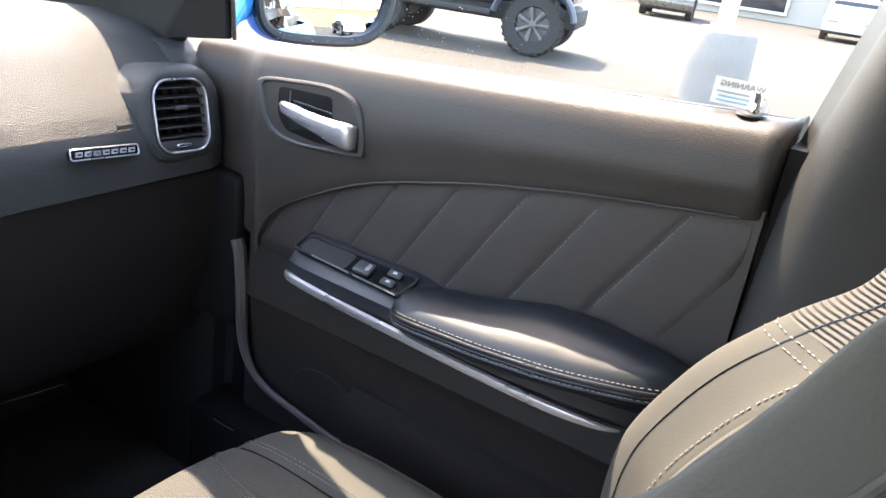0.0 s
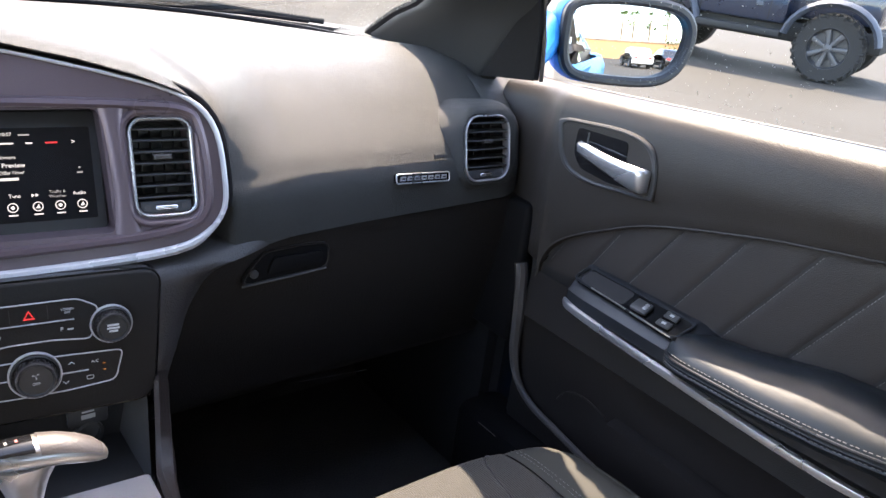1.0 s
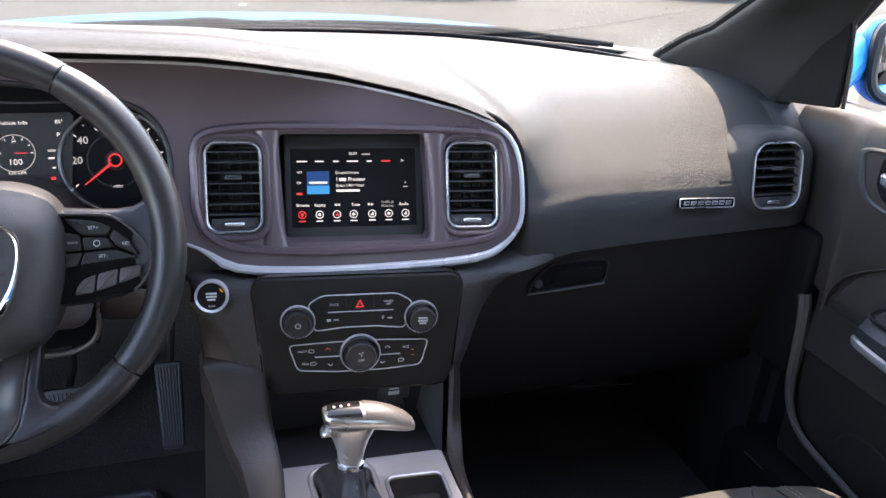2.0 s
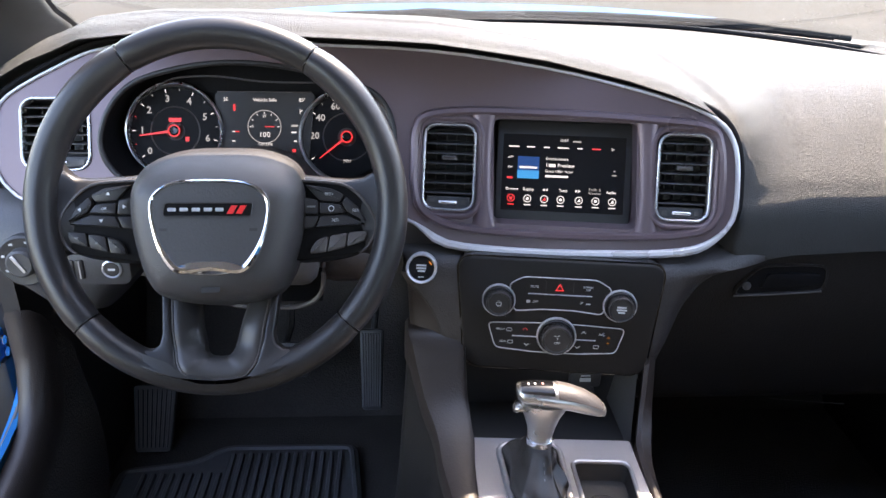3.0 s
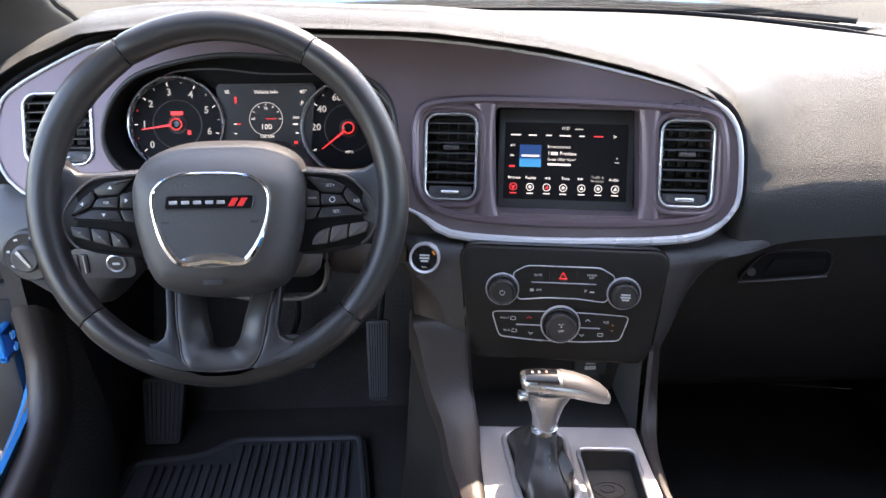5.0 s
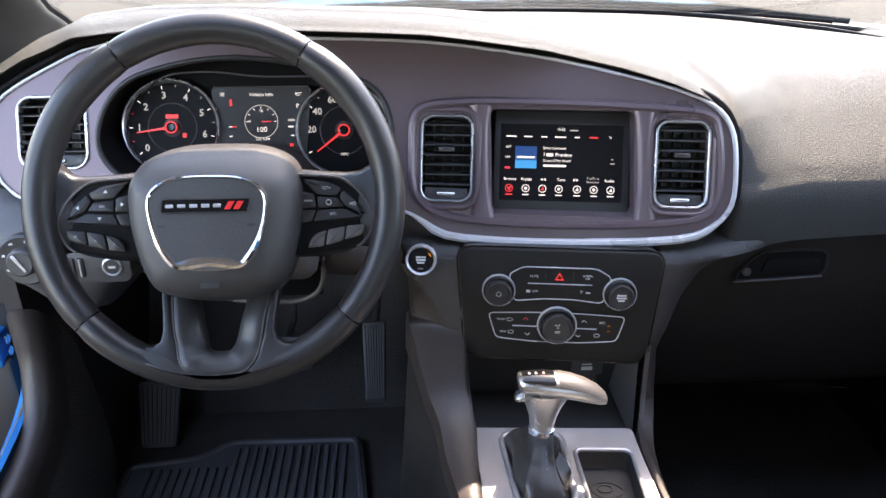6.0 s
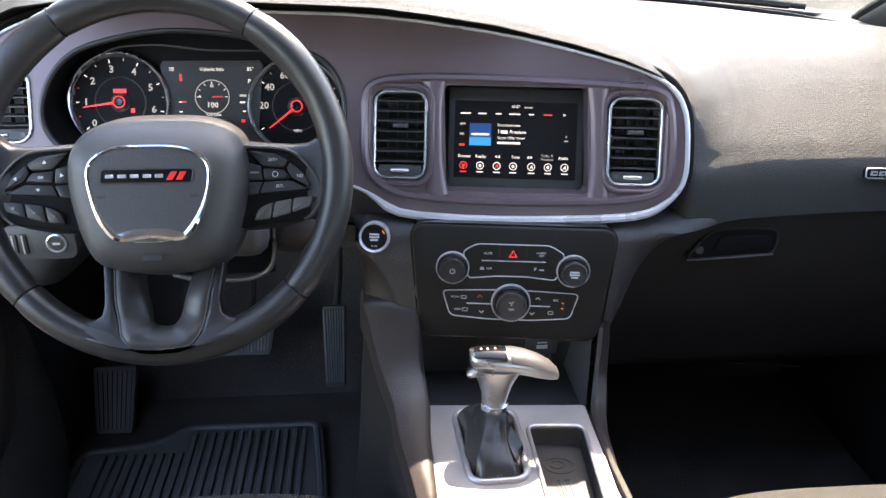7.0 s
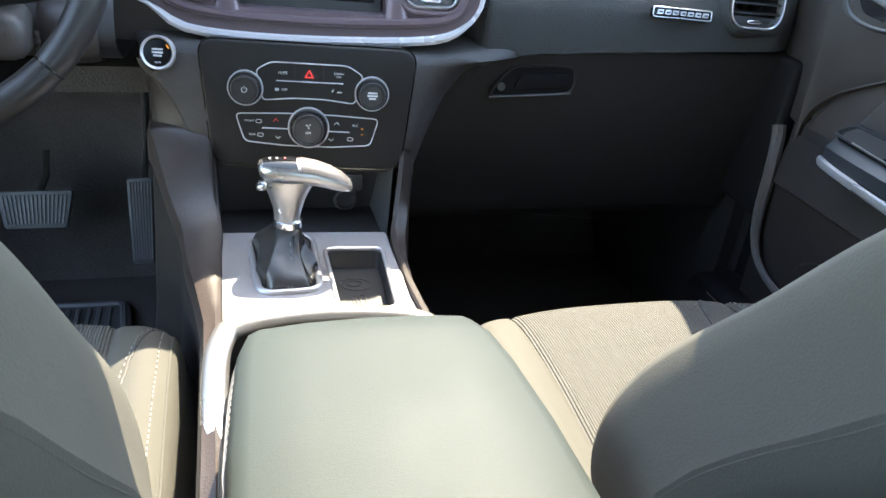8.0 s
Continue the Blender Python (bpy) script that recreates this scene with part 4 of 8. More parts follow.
for x, z, r in ((-0.079, 0.8122, 0.0206), (0.0798, 0.8122, 0.0206), (0.0, 0.7655, 0.0246)):
    km = on_panel(x, z)
    kn = part("knob", lathe([(r * 0.84, 0), (r * 0.82, 0.012), (r * 0.78, 0.0165), (r * 0.70, 0.018), (r * 0.66, 0.0165), (0.001, 0.0168)], km, 40), BLACK, climate, "dark grey rotary knob with silver ring")
    part("collar", lathe([(r * 0.99, 0.002), (r * 0.98, 0.0060), (r * 0.93, 0.0075), (r * 0.88, 0.0065), (r * 0.86, 0.003), (r * 0.86, 0)], km, 40), BLACK, kn, "ridged black collar")
    part("silver_ring", lathe([(r * 1.08, 0), (r * 1.08, 0.0035), (r * 1.06, 0.0048), (r * 1.025, 0.0048), (r * 1.0, 0.0035), (r * 0.99, 0)], km, 40), BRIGHT, kn, "satin silver ring")
    part("top_edge", lathe([(r * 0.80, 0.0168), (r * 0.785, 0.0180), (r * 0.76, 0.0183), (r * 0.74, 0.0178)], km, 40, False), FLANK, kn, "fine grey edge of the knob")
    ridge = as_mesh("grip_rib", block(-0.0006, 0.0006, -0.0008, 0.0008, 0.003, 0.014), BLACK)
    for i in range(28):
        a = 2 * math.pi * i / 28
        piece("grip_rib", ridge, km @ pose(r * 0.85 * math.cos(a), r * 0.85 * math.sin(a), 0, 0, 0, math.degrees(a)), kn)
    fm = km @ pose(0, 0, 0.0172)
    if x < 0:
        part("power_mark", merge(tube([(0.0032 * math.cos(a), 0.0032 * math.sin(a), 0) for a in [radians(120 + 30 * i) for i in range(11)]], 0.0005, 5, m=fm), block(-0.0004, 0.0004, 0.001, 0.0045, 0, 0.0004, 0, 1, fm)), MARK, kn)
    elif x > 0:
        for i, w in enumerate((0.012, 0.013, 0.009)):
            bar(w, 0.0022, MARK, fm @ pose(0, 0.0035 - 0.0035 * i, 0), kn)
    else:
        lettering("OFF", 0.0045, MARK, fm @ pose(0, -0.004, 0), kn)
        part("fan_mark", merge(*[slab([(0, 0), (0.0035, 0.0014), (0.0035, -0.0004)], 0, 0.0003, fm @ pose(0, 0.005, 0, 0, 0, a)) for a in (30, 150, 270)]), MARK, kn)
for text, x, z in (("MUTE", -0.033, 0.8326), ("OFF", -0.031, 0.812)):
    lettering(text, 0.0042, MARK, on_panel(x, z, 0.0055), climate)
lettering("SCREEN", 0.0036, MARK, on_panel(0.037, 0.8350, 0.0055), climate)
lettering("OFF", 0.0036, MARK, on_panel(0.037, 0.8312, 0.0055), climate)
lettering("P", 0.0062, MARK, on_panel(0.030, 0.8127, 0.0055), climate)
bar(0.006, 0.0016, MARK, on_panel(0.0385, 0.812, 0.0052), climate)
part("skid_mark", block(-0.0025, 0.0025, -0.0018, 0.0018, 0, 0.0004, 0, 1, on_panel(-0.040, 0.812, 0.0052)), MARK, climate)
tri = [(-0.0052, -0.004), (0.0052, -0.004), (0, 0.0055)]
part("hazard_mark", ring([(x * 1.1, y * 1.1) for x, y in tri], [(x * 0.72, y * 0.72 - 0.0002) for x, y in tri], 0, 0.0006, on_panel(0, 0.8325, 0.0052)), LIT_RED, climate, "red hazard triangle")
for x in (-0.018, 0.018):
    part("key_gap", block(-0.0003, 0.0003, -0.007, 0.008, 0, 0.0003, 0, 1, on_panel(x, 0.8335, 0.0052)), BLACK, climate)
lettering("FRONT", 0.0036, MARK, on_panel(-0.0745, 0.7711, 0.0055), climate)
lettering("REAR", 0.0036, MARK, on_panel(-0.071, 0.7537, 0.0055), climate)
for x, z in ((-0.063, 0.7711), (-0.061, 0.7537), (0.0538, 0.7525)):
    part("demist_mark", loop(round_rect(0.007, 0.0042, 0.0015, 2), 0.0004, on_panel(x, z, 0.0056)), MARK, climate)
for x, z, s, tone in ((-0.0417, 0.773, 1, RED_MARK), (-0.0387, 0.7512, -1, MARK), (0.036, 0.772, 1, MARK), (0.029, 0.7509, -1, MARK)):
    part("arrow_mark", tube([(-0.003, -0.0012 * s, 0), (0, 0.0016 * s, 0), (0.003, -0.0012 * s, 0)], 0.0006, 5, m=on_panel(x, z, 0.0056)), tone, climate)
lettering("A/C", 0.0048, MARK, on_panel(0.060, 0.7705, 0.0055), climate)
for z in (0.7665, 0.759):
    bar(0.0032, 0.0010, LIT_AMBER, on_panel(0.069, z, 0.0054), climate)

# ---- start button ----
starter = thing("start_button", (-0.168, -0.03, 0.848), "round black engine start button with silver ring", "button")
bm_ = STACK @ axes((-0.1835, -0.058, 0.848), (1, 0, 0), (0, 0.3, 1))
part("silver_ring", lathe([(0.0208, -0.012), (0.0208, 0.001), (0.0195, 0.003), (0.0172, 0.001), (0.0172, -0.004)], bm_, 40), BRIGHT, starter)
part("cap", lathe([(0.0170, -0.012), (0.0170, -0.001), (0.0155, 0.0005), (0.001, 0.0002)], bm_, 40), PIANO, starter, "gloss black push cap")
for i, w in enumerate((0.013, 0.013, 0.010)):
    bar(w, 0.0024, MARK, bm_ @ pose(0, 0.004 - 0.0038 * i, 0.0006), starter)
lettering("RUN", 0.0036, MARK, bm_ @ pose(0, -0.0118, 0.0006), starter)
bar(0.0018, 0.0055, LIT_AMBER, bm_ @ pose(0.012, 0.0075, 0.0006, 0, 0, 35), starter, "lamp")

# ---- instrument cluster ----
cluster = thing("instrument_cluster", (-0.39, 0.08, 0.95), "black instrument cluster with two round chrome-ringed dials, lit red needles", "gauges")
rows = [[(x, face_y(x, z) + 0.004, z) for x, z in cluster_line]]
for f, d in ((0.99, 0.03), (0.96, 0.06), (0.94, 0.075)):
    rows.append([(-0.392 + (x + 0.392) * f, face_y(x, z) + d, 1.010 + (z - 1.010) * f) for x, z in cluster_line])
part("hood", loft(rows, closed=True, cap=False), DEEP, cluster, "black recessed cluster hood")
part("back_plate", slab([(x * 0.97, y * 0.97) for x, y in [(p[0] + 0.392, (p[1] - 1.010) * 1.07) for p in cluster_line]], -0.004, 0, axes((-0.392, 0.105, 1.010), (1, 0, 0), (0, 0.38, 1))), DEEP, cluster)
CL = axes((-0.386, 0.084, 0.9955), (1, 0, 0), (0, 0.38, 1))
part("hood_rim", tube(on_face(cluster_line, 0.001), 0.0035, 8, closed=True, up=(0, 1, 0)), BLACK, cluster)
DIAL = material("dial_face", (0.006, 0.006, 0.007), 0.5, vary=0.1, spec=0.12)


def dial(cx, cy, marks, needle, first, spread):
    at = CL @ pose(cx, cy, 0) @ Matrix.Diagonal((1.1, 1.1, 1, 1))
    d = part("dial", lathe([(0.0590, -0.012), (0.0598, 0.001), (0.0586, 0.0032), (0.0570, 0.0016), (0.0562, -0.004), (0.0545, -0.012)], at, 48), SILVER, cluster, "round dial with chrome ring")
    part("dial_face", lathe([(0.0545, -0.009), (0.0545, -0.007), (0.001, -0.0075)], at, 48), DIAL, d)
    part("inner_ring", lathe([(0.031, -0.0074), (0.030, -0.0062), (0.029, -0.0074)], at, 40), FLANK, d)
    for i, t in enumerate(marks):
        a = radians(first - spread * i)
        if t:
            lettering(t, 0.0118, LIT_GREY, at @ pose(0.0405 * math.cos(a), 0.0405 * math.sin(a), -0.0068), d, bold=0.0002)
        part("tick", block(0.0485, 0.0525, -0.0006, 0.0006, 0, 0.0006, 0, 1, at @ pose(0, 0, -0.007, 0, 0, math.degrees(a))), LIT_WHITE, d)
        part("tick", block(0.050, 0.0525, -0.0004, 0.0004, 0, 0.0006, 0, 1, at @ pose(0, 0, -0.007, 0, 0, math.degrees(a) - spread / 2)), LIT_RED if i < 2 else LIT_GREY, d)
    part("needle", slab([(0, -0.0016), (0.043, -0.0006), (0.043, 0.0006), (0, 0.0016)], 0, 0.001, at @ pose(0, 0, -0.002, 0, 0, needle)), LIT_RED, d, "lit red needle")
    part("hub", lathe([(0.0055, -0.006), (0.0055, 0.0005), (0.0042, 0.0015), (0.001, 0.0012)], at, 20), PIANO, d)
    part("hub_ring", loop(circle(0.0068, 20), 0.0009, at), LIT_RED, d)
    return d


rev = dial(-0.1185, 0.0045, ("0", "1", "2", "3", "4", "5", "6"), 188, 218, 38.5)
for w, h, x, y in ((0.017, 0.0055, -0.1185, 0.0195), (0.005, 0.006, -0.1025, -0.0065)):
    bar(w, h, LIT_RED, CL @ pose(x, y, -0.0065), rev)
speed = dial(0.1155, -0.003, ("", "20", "40", "60", "80", "100", "120", "140"), 218, 212, 34)
lettering("MPH", 0.0052, LIT_WHITE, CL @ pose(0.1155, -0.036, -0.0068), speed)
info = part("info_display", slab(round_poly([(-0.068, 0.058), (0.068, 0.058), (0.058, -0.045), (-0.058, -0.045)], 0.008), -0.012, -0.004, CL @ pose(0.004, 0, 0)), LIT_DARK, cluster, "dark information display")
part("info_edge", tube([(-0.060, 0.058, 0), (0.068, 0.058, 0)], 0.0008, 5, m=CL @ pose(0, 0, -0.004)), FLANK, info)
for text, x, y, s in (("SE", -0.049, 0.0475, 0.0068), ("Vehicle Info", 0.004, 0.0470, 0.0068), ("85\u00b0", 0.055, 0.0470, 0.0068), ("100", 0.003, -0.0005, 0.0105), ("Oil Life", 0.004, -0.0130, 0.0066),
                      ("50", 0.003, 0.025, 0.005), ("0", -0.013, 0.011, 0.005), ("P", 0.053, 0.031, 0.008)):
    lettering(text, s, LIT_WHITE, CL @ pose(x, y, -0.0036), info)
part("life_ring", loop(circle(0.0225, 28), 0.0006, CL @ pose(0.003, 0.0105, -0.0036)), LIT_GREY, info)
for a in range(0, 181, 30):
    part("life_tick", block(0.0175, 0.0205, -0.0005, 0.0005, 0, 0.0005, 0, 1, CL @ pose(0.003, 0.0105, -0.0037, 0, 0, a)), LIT_WHITE, info)
part("life_needle", block(0, 0.014, -0.0006, 0.0006, 0, 0.0006, 0, 1, CL @ pose(0.003, 0.0105, -0.0036)), LIT_RED, info)
for w, h, x, y, t in ((0.003, 0.009, -0.0375, 0.0285, LIT_RED), (0.006, 0.0016, -0.034, -0.004, LIT_RED), (0.004, 0.0014, -0.039, -0.004, LIT_WHITE), (0.004, 0.0014, -0.039, -0.017, LIT_WHITE),
                      (0.007, 0.0022, 0.043, -0.005, LIT_WHITE), (0.004, 0.0018, 0.045, -0.017, LIT_WHITE), (0.005, 0.004, 0.043, -0.030, LIT_RED), (0.009, 0.003, 0.044, 0.004, LIT_GREY)):
    bar(w, h, t, CL @ pose(x, y + 0.008, -0.0037), info)

part("hood_line", tube(on_face([tuple(p) for p in spline([(-0.515, 1.063), (-0.49, 1.072), (-0.44, 1.074), (-0.38, 1.068), (-0.31, 1.067), (-0.26, 1.066)], 5)], -0.02), 0.0012, 6), FLANK, cluster)

# ---- steering wheel ----
wheel = thing("steering_wheel", (-0.386, -0.188, 0.998), "black leather-wrapped steering wheel with bright shield trim", "steering wheel")
WM = axes((-0.386, -0.188, 0.998), (1, 0, 0), (0, 0.455, 1))
RIM_R, RIM_T = 0.1815, 0.0170
prof = [(math.cos(2 * math.pi * k / 14) * RIM_T * 0.96, math.sin(2 * math.pi * k / 14) * RIM_T * 1.06) for k in range(14)]
GRIPS = [(58, 122), (122, 222), (222, 318), (318, 418)]
for i, (a0, a1) in enumerate(GRIPS):
    rows = []
    n = 26
    for j in range(n + 1):
        f = j / n
        a = radians(a0 + 0.35 + (a1 - a0 - 0.7) * f)
        sq = 1 - 0.06 * (f < 0.001 or f > 0.999)
        bulge = 1.0 + (0.07 * math.exp(-((f - (0.15 if i == 1 else 0.85)) / 0.12) ** 2) if i in (1, 3) else 0)
        rows.append([((RIM_R + u * sq * bulge) * math.cos(a), (RIM_R + u * sq * bulge) * math.sin(a), v * sq * bulge) for u, v in prof])
    bm = loft(rows, closed=True, cap=True)
    bm.transform(WM)
    part("rim_grip", bm, LEATHER, wheel, "black leather rim section")
for a in (58, 122, 222, 318):
    part("seam", lathe([(RIM_T * 0.95, -0.0006), (RIM_T * 0.97, 0), (RIM_T * 0.95, 0.0006)], WM @ pose(0, 0, 0, 0, 0, a) @ pose(RIM_R, 0, 0, 90), 18), PIANO, wheel)
WH = WM @ pose(0, 0, 0.020) @ Matrix.Diagonal((0.985, 0.985, 1, 1))
# hub pad: a soft shield, domed
shield = spline([(0, 0.069), (0.045, 0.066), (0.078, 0.050), (0.091, 0.024), (0.092, -0.01), (0.086, -0.045), (0.074, -0.080), (0.055, -0.098), (0, -0.106),
                 (-0.055, -0.098), (-0.074, -0.080), (-0.086, -0.045), (-0.092, -0.01), (-0.091, 0.024), (-0.078, 0.050), (-0.045, 0.066)], 4, True)
rows = []
for f, h in ((0.97, -0.075), (0.99, -0.05), (1.0, -0.038), (0.996, -0.029), (0.98, -0.019), (0.955, -0.010), (0.92, -0.002), (0.87, 0.005), (0.80, 0.0105), (0.70, 0.0145), (0.55, 0.0170), (0.40, 0.0178), (0.2, 0.018), (0.02, 0.018)):
    rows.append([(p.x * f, (p.y + 0.022) * f - 0.022, h) for p in shield])
bm = loft(rows, closed=True, cap=True)
for v in bm.verts:
    v.co.z -= 0.042 * (max(v.co.y - 0.008, 0) / 0.060) ** 1.7
bm.transform(WH)
part("hub_pad", bm, HUBSKIN, wheel, "grained black airbag cover", sharp=60)
WF = WH @ pose(0, 0, 0.0032)
inner_s = [tuple(p) for p in spline([(0, 0.0245), (0.035, 0.022), (0.055, 0.010), (0.0585, -0.008), (0.052, -0.036), (0.040, -0.058), (0.028, -0.066), (0, -0.063),
                                    (-0.028, -0.066), (-0.040, -0.058), (-0.052, -0.036), (-0.0585, -0.008), (-0.055, 0.010), (-0.035, 0.022)], 5, True)]
part("inner_shield", slab(inner_s, 0.010, 0.0162, WF, 0.001, 1), DARK, wheel, "smooth charcoal shield")
part("shield_trim", tube([(x, y, 0.0155) for x, y in inner_s], [0.0021 + 0.0022 * step(-0.02, -0.06, y) for x, y in inner_s], 8, closed=True, m=WF), CHROME, wheel, "chrome shield outline")
part("trim_foot", slab([tuple(p) for p in spline([(-0.036, -0.064), (-0.018, -0.0575), (0, -0.0565), (0.018, -0.0575), (0.036, -0.064), (0.018, -0.070), (0, -0.0715), (-0.018, -0.070)], 4, True)], 0.013, 0.0185, WF, 0.002, 2), CHROME, wheel, "chrome foot of the shield")
em = part("badge_plate", slab(round_poly([(-0.046, -0.0115), (0.042, -0.0115), (0.044, 0.002), (-0.044, 0.002)], 0.003), 0.014, 0.0172, WF, 0.0008, 1), PIANO, wheel, "gloss black badge plate")
part("badge_edge", tube([(x, y, 0.0172) for x, y in round_poly([(-0.046, -0.0115), (0.042, -0.0115), (0.044, 0.002), (-0.044, 0.002)], 0.003)], 0.0007, 5, closed=True, m=WF), BLACK, em)
for i, x in enumerate((-0.037, -0.025, -0.013, -0.001, 0.0105)):
    part("silver_bar", block(-0.0040, 0.0040, -0.0016, 0.0020, 0, 0.0012, 0.0004, 1, WF @ pose(x, -0.005, 0.0172)), SILVER, em)
for x in (0.021, 0.030):
    part("red_stripe", slab([(-0.0055, -0.0042), (0.0005, -0.0042), (0.0055, 0.0042), (-0.0005, 0.0042)], 0, 0.0012, WF @ pose(x + 0.002, -0.0048, 0.0172)), RED_MARK, em)
for x in (-0.046, 0.044):
    part("horn_mark", block(-0.004, 0.004, -0.0014, 0.0014, 0, 0.0003, 0, 1, WF @ pose(x, -0.025, 0.0163)), BLACK, wheel)
bar(0.019, 0.0055, BLACK, WF @ pose(0, -0.086, 0.0128, -8), wheel, "embossed_mark", 0.0006)
for s in (-1, 1):
    # side spoke: a leather arm from the rim to the hub
    rows = []
    for x, t, b, h in ((0.070, 0.036, -0.056, -0.030), (0.085, 0.034, -0.057, -0.022), (0.110, 0.031, -0.056, -0.014), (0.135, 0.029, -0.051, -0.010), (0.150, 0.030, -0.046, -0.008), (0.162, 0.037, -0.048, -0.006), (0.174, 0.050, -0.060, -0.004)):
        rows.append([(s * x, t, h - 0.030), (s * x, t + 0.002, h - 0.008), (s * x, t, h - 0.001), (s * x, t - 0.005, h + 0.004), (s * x, (t + b) / 2, h + 0.005), (s * x, b + 0.004, h + 0.004), (s * x, b - 0.003, h - 0.003), (s * x, b, h - 0.020)])
    bm = loft(rows)
    bm.transform(WM)
    spoke = part("spoke", bm, LEATHER, wheel, "black side spoke with buttons", sharp=60)
    pod = round_poly([(s * 0.076, 0.0280), (s * 0.122, 0.0255), (s * 0.139, 0.0190), (s * 0.153, 0.0055), (s * 0.1640, -0.012), (s * 0.1640, -0.028), (s * 0.157, -0.040), (s * 0.147, -0.0490), (s * 0.093, -0.0560), (s * 0.076, -0.058)], 0.008, 4)
    part("button_pod", slab(pod, -0.03, -0.0035, WM, 0.002, 2), DEEP, spoke, "black button pod")
    rim_line = [(s * x, y) for x, y in ((0.086, 0.0275), (0.122, 0.0250), (0.138, 0.0188), (0.152, 0.0055), (0.1605, -0.008), (0.1635, -0.020), (0.1610, -0.033), (0.153, -0.0440), (0.146, -0.0492))]
    part("pod_edge", tube(spline([(x, y, -0.0020) for x, y in rim_line], 3), 0.0016, 6, m=WM), FLANK, spoke, "satin grey edge round the buttons")
    keys = ([(0.089, 0.0235), (0.1175, 0.0195), (0.1310, 0.0125), (0.1262, 0.0045), (0.1045, 0.0060)], [(0.1325, 0.0108), (0.146, -0.001), (0.154, -0.0165), (0.1335, -0.006), (0.128, 0.0035)],
            [(0.1045, 0.0046), (0.1262, 0.0030), (0.1325, -0.0055), (0.131, -0.0070), (0.1055, -0.0082)], [(0.1055, -0.0098), (0.1325, -0.0086), (0.153, -0.0190), (0.1003, -0.0225)],
            [(0.087, 0.0105), (0.1030, 0.0072), (0.1042, -0.0082), (0.088, -0.0082)], [(0.088, -0.0098), (0.1042, -0.0098), (0.0992, -0.0225), (0.0875, -0.0235)])
    for poly in keys:
        part("button", slab(round_poly(scaled([(s * x, y) for x, y in poly], -0.0004), 0.0022, 2), -0.006, 0.0012, WM, 0.0014, 2), KEYSKIN, spoke)
    low_keys = ([(0.094, -0.050), (0.097, -0.0405), (0.103, -0.0345), (0.1145, -0.0310), (0.1113, -0.0485)], [(0.1158, -0.0305), (0.1340, -0.0275), (0.1318, -0.0430), (0.1125, -0.0480)], [(0.1352, -0.0270), (0.1550, -0.0250), (0.1525, -0.0365), (0.1330, -0.0425)])
    for poly in low_keys:
        part("button", slab(round_poly(scaled([(s * x, y) for x, y in poly], -0.0003), 0.0026, 3), -0.006, 0.0016, WM, 0.0014, 2), FLANK if s > 0 else KEYSKIN, spoke, "small grey button" if s > 0 else "small black button")
    if s > 0:
        for text, x, y in (("SET+", 0.1150, 0.0130), ("RES", 0.1425, -0.0040), ("SET-", 0.1215, -0.0145)):
            lettering(text, 0.0044, MARK, WM @ pose(x, y, 0.0014), spoke)
        part("dial_mark", loop(circle(0.0028, 12), 0.0004, WM @ pose(0.117, -0.002, 0.0014)), MARK, spoke)
        bar(0.009, 0.0020, DIM, WM @ pose(0.096, 0.000, 0.0014), spoke)
    else:
        lettering("OK", 0.0042, MARK, WM @ pose(-0.117, -0.002, 0.0014), spoke)
        for x, y, a in ((-0.113, 0.0135, 0), (-0.142, -0.003, 90), (-0.120, -0.0145, 180), (-0.0965, 0.000, -90)):
            part("arrow_mark", slab([(-0.0022, -0.0014), (0.0022, -0.0014), (0, 0.0020)], 0, 0.0003, WM @ pose(x, y, 0.0013, 0, 0, a)), MARK, spoke)
        for x, y, w in ((-0.145, -0.0325, 0.0030), (-0.1245, -0.0375, 0.0025), (-0.1050, -0.0415, 0.0020)):
            bar(w, 0.0022, DIM, WM @ pose(x, y, 0.0017), spoke)
# forked lower spoke: a satin trim with an open middle, set into the leather web
fork_out = [(0.053, -0.080), (0.0505, -0.100), (0.0470, -0.122), (0.0440, -0.142), (0.0400, -0.160), (0.0310, -0.1725), (0.018, -0.1768), (0.0, -0.1780)]
fork_in = [(0.031, -0.080), (0.0265, -0.100), (0.0222, -0.120), (0.0185, -0.136), (0.0150, -0.150), (0.0095, -0.1560), (0.0045, -0.1572), (0.0, -0.1575)]
fork_out = [tuple(q) for q in spline([(-x, y) for x, y in fork_out] + [(x, y) for x, y in fork_out[-2::-1]], 4)]
fork_in = [tuple(q) for q in spline([(-x, y) for x, y in fork_in] + [(x, y) for x, y in fork_in[-2::-1]], 4)]


def fork_sink(y):
    return 0.018 * step(-0.135, -0.085, y) - 0.0120 * step(-0.146, -0.172, y)


rows = []
for f, h in ((0, 0.0), (0.0, 0.0062), (0.06, 0.0074), (0.30, 0.0070), (0.55, 0.0040), (0.85, -0.0020), (1.0, -0.0060), (1.0, -0.022)):
    rows.append([(a[0] + (c[0] - a[0]) * f, a[1] + (c[1] - a[1]) * f, h - fork_sink(a[1])) for a, c in zip(fork_out, fork_in)])
bm = loft(rows)
bm.transform(WM)
part("fork_trim", bm, FORKSKIN, wheel, "satin charcoal fork trim", sharp=50)
part("fork_edge", tube([(x, y, 0.0072 - fork_sink(y)) for x, y in fork_out], 0.0011, 6, m=WM), FLANK, wheel, "fine satin line round the fork")
web = [(0.0545, -0.080), (0.0520, -0.100), (0.0485, -0.122), (0.0455, -0.142), (0.0413, -0.161), (0.032, -0.1740), (0.018, -0.1785), (0.0, -0.1796)]
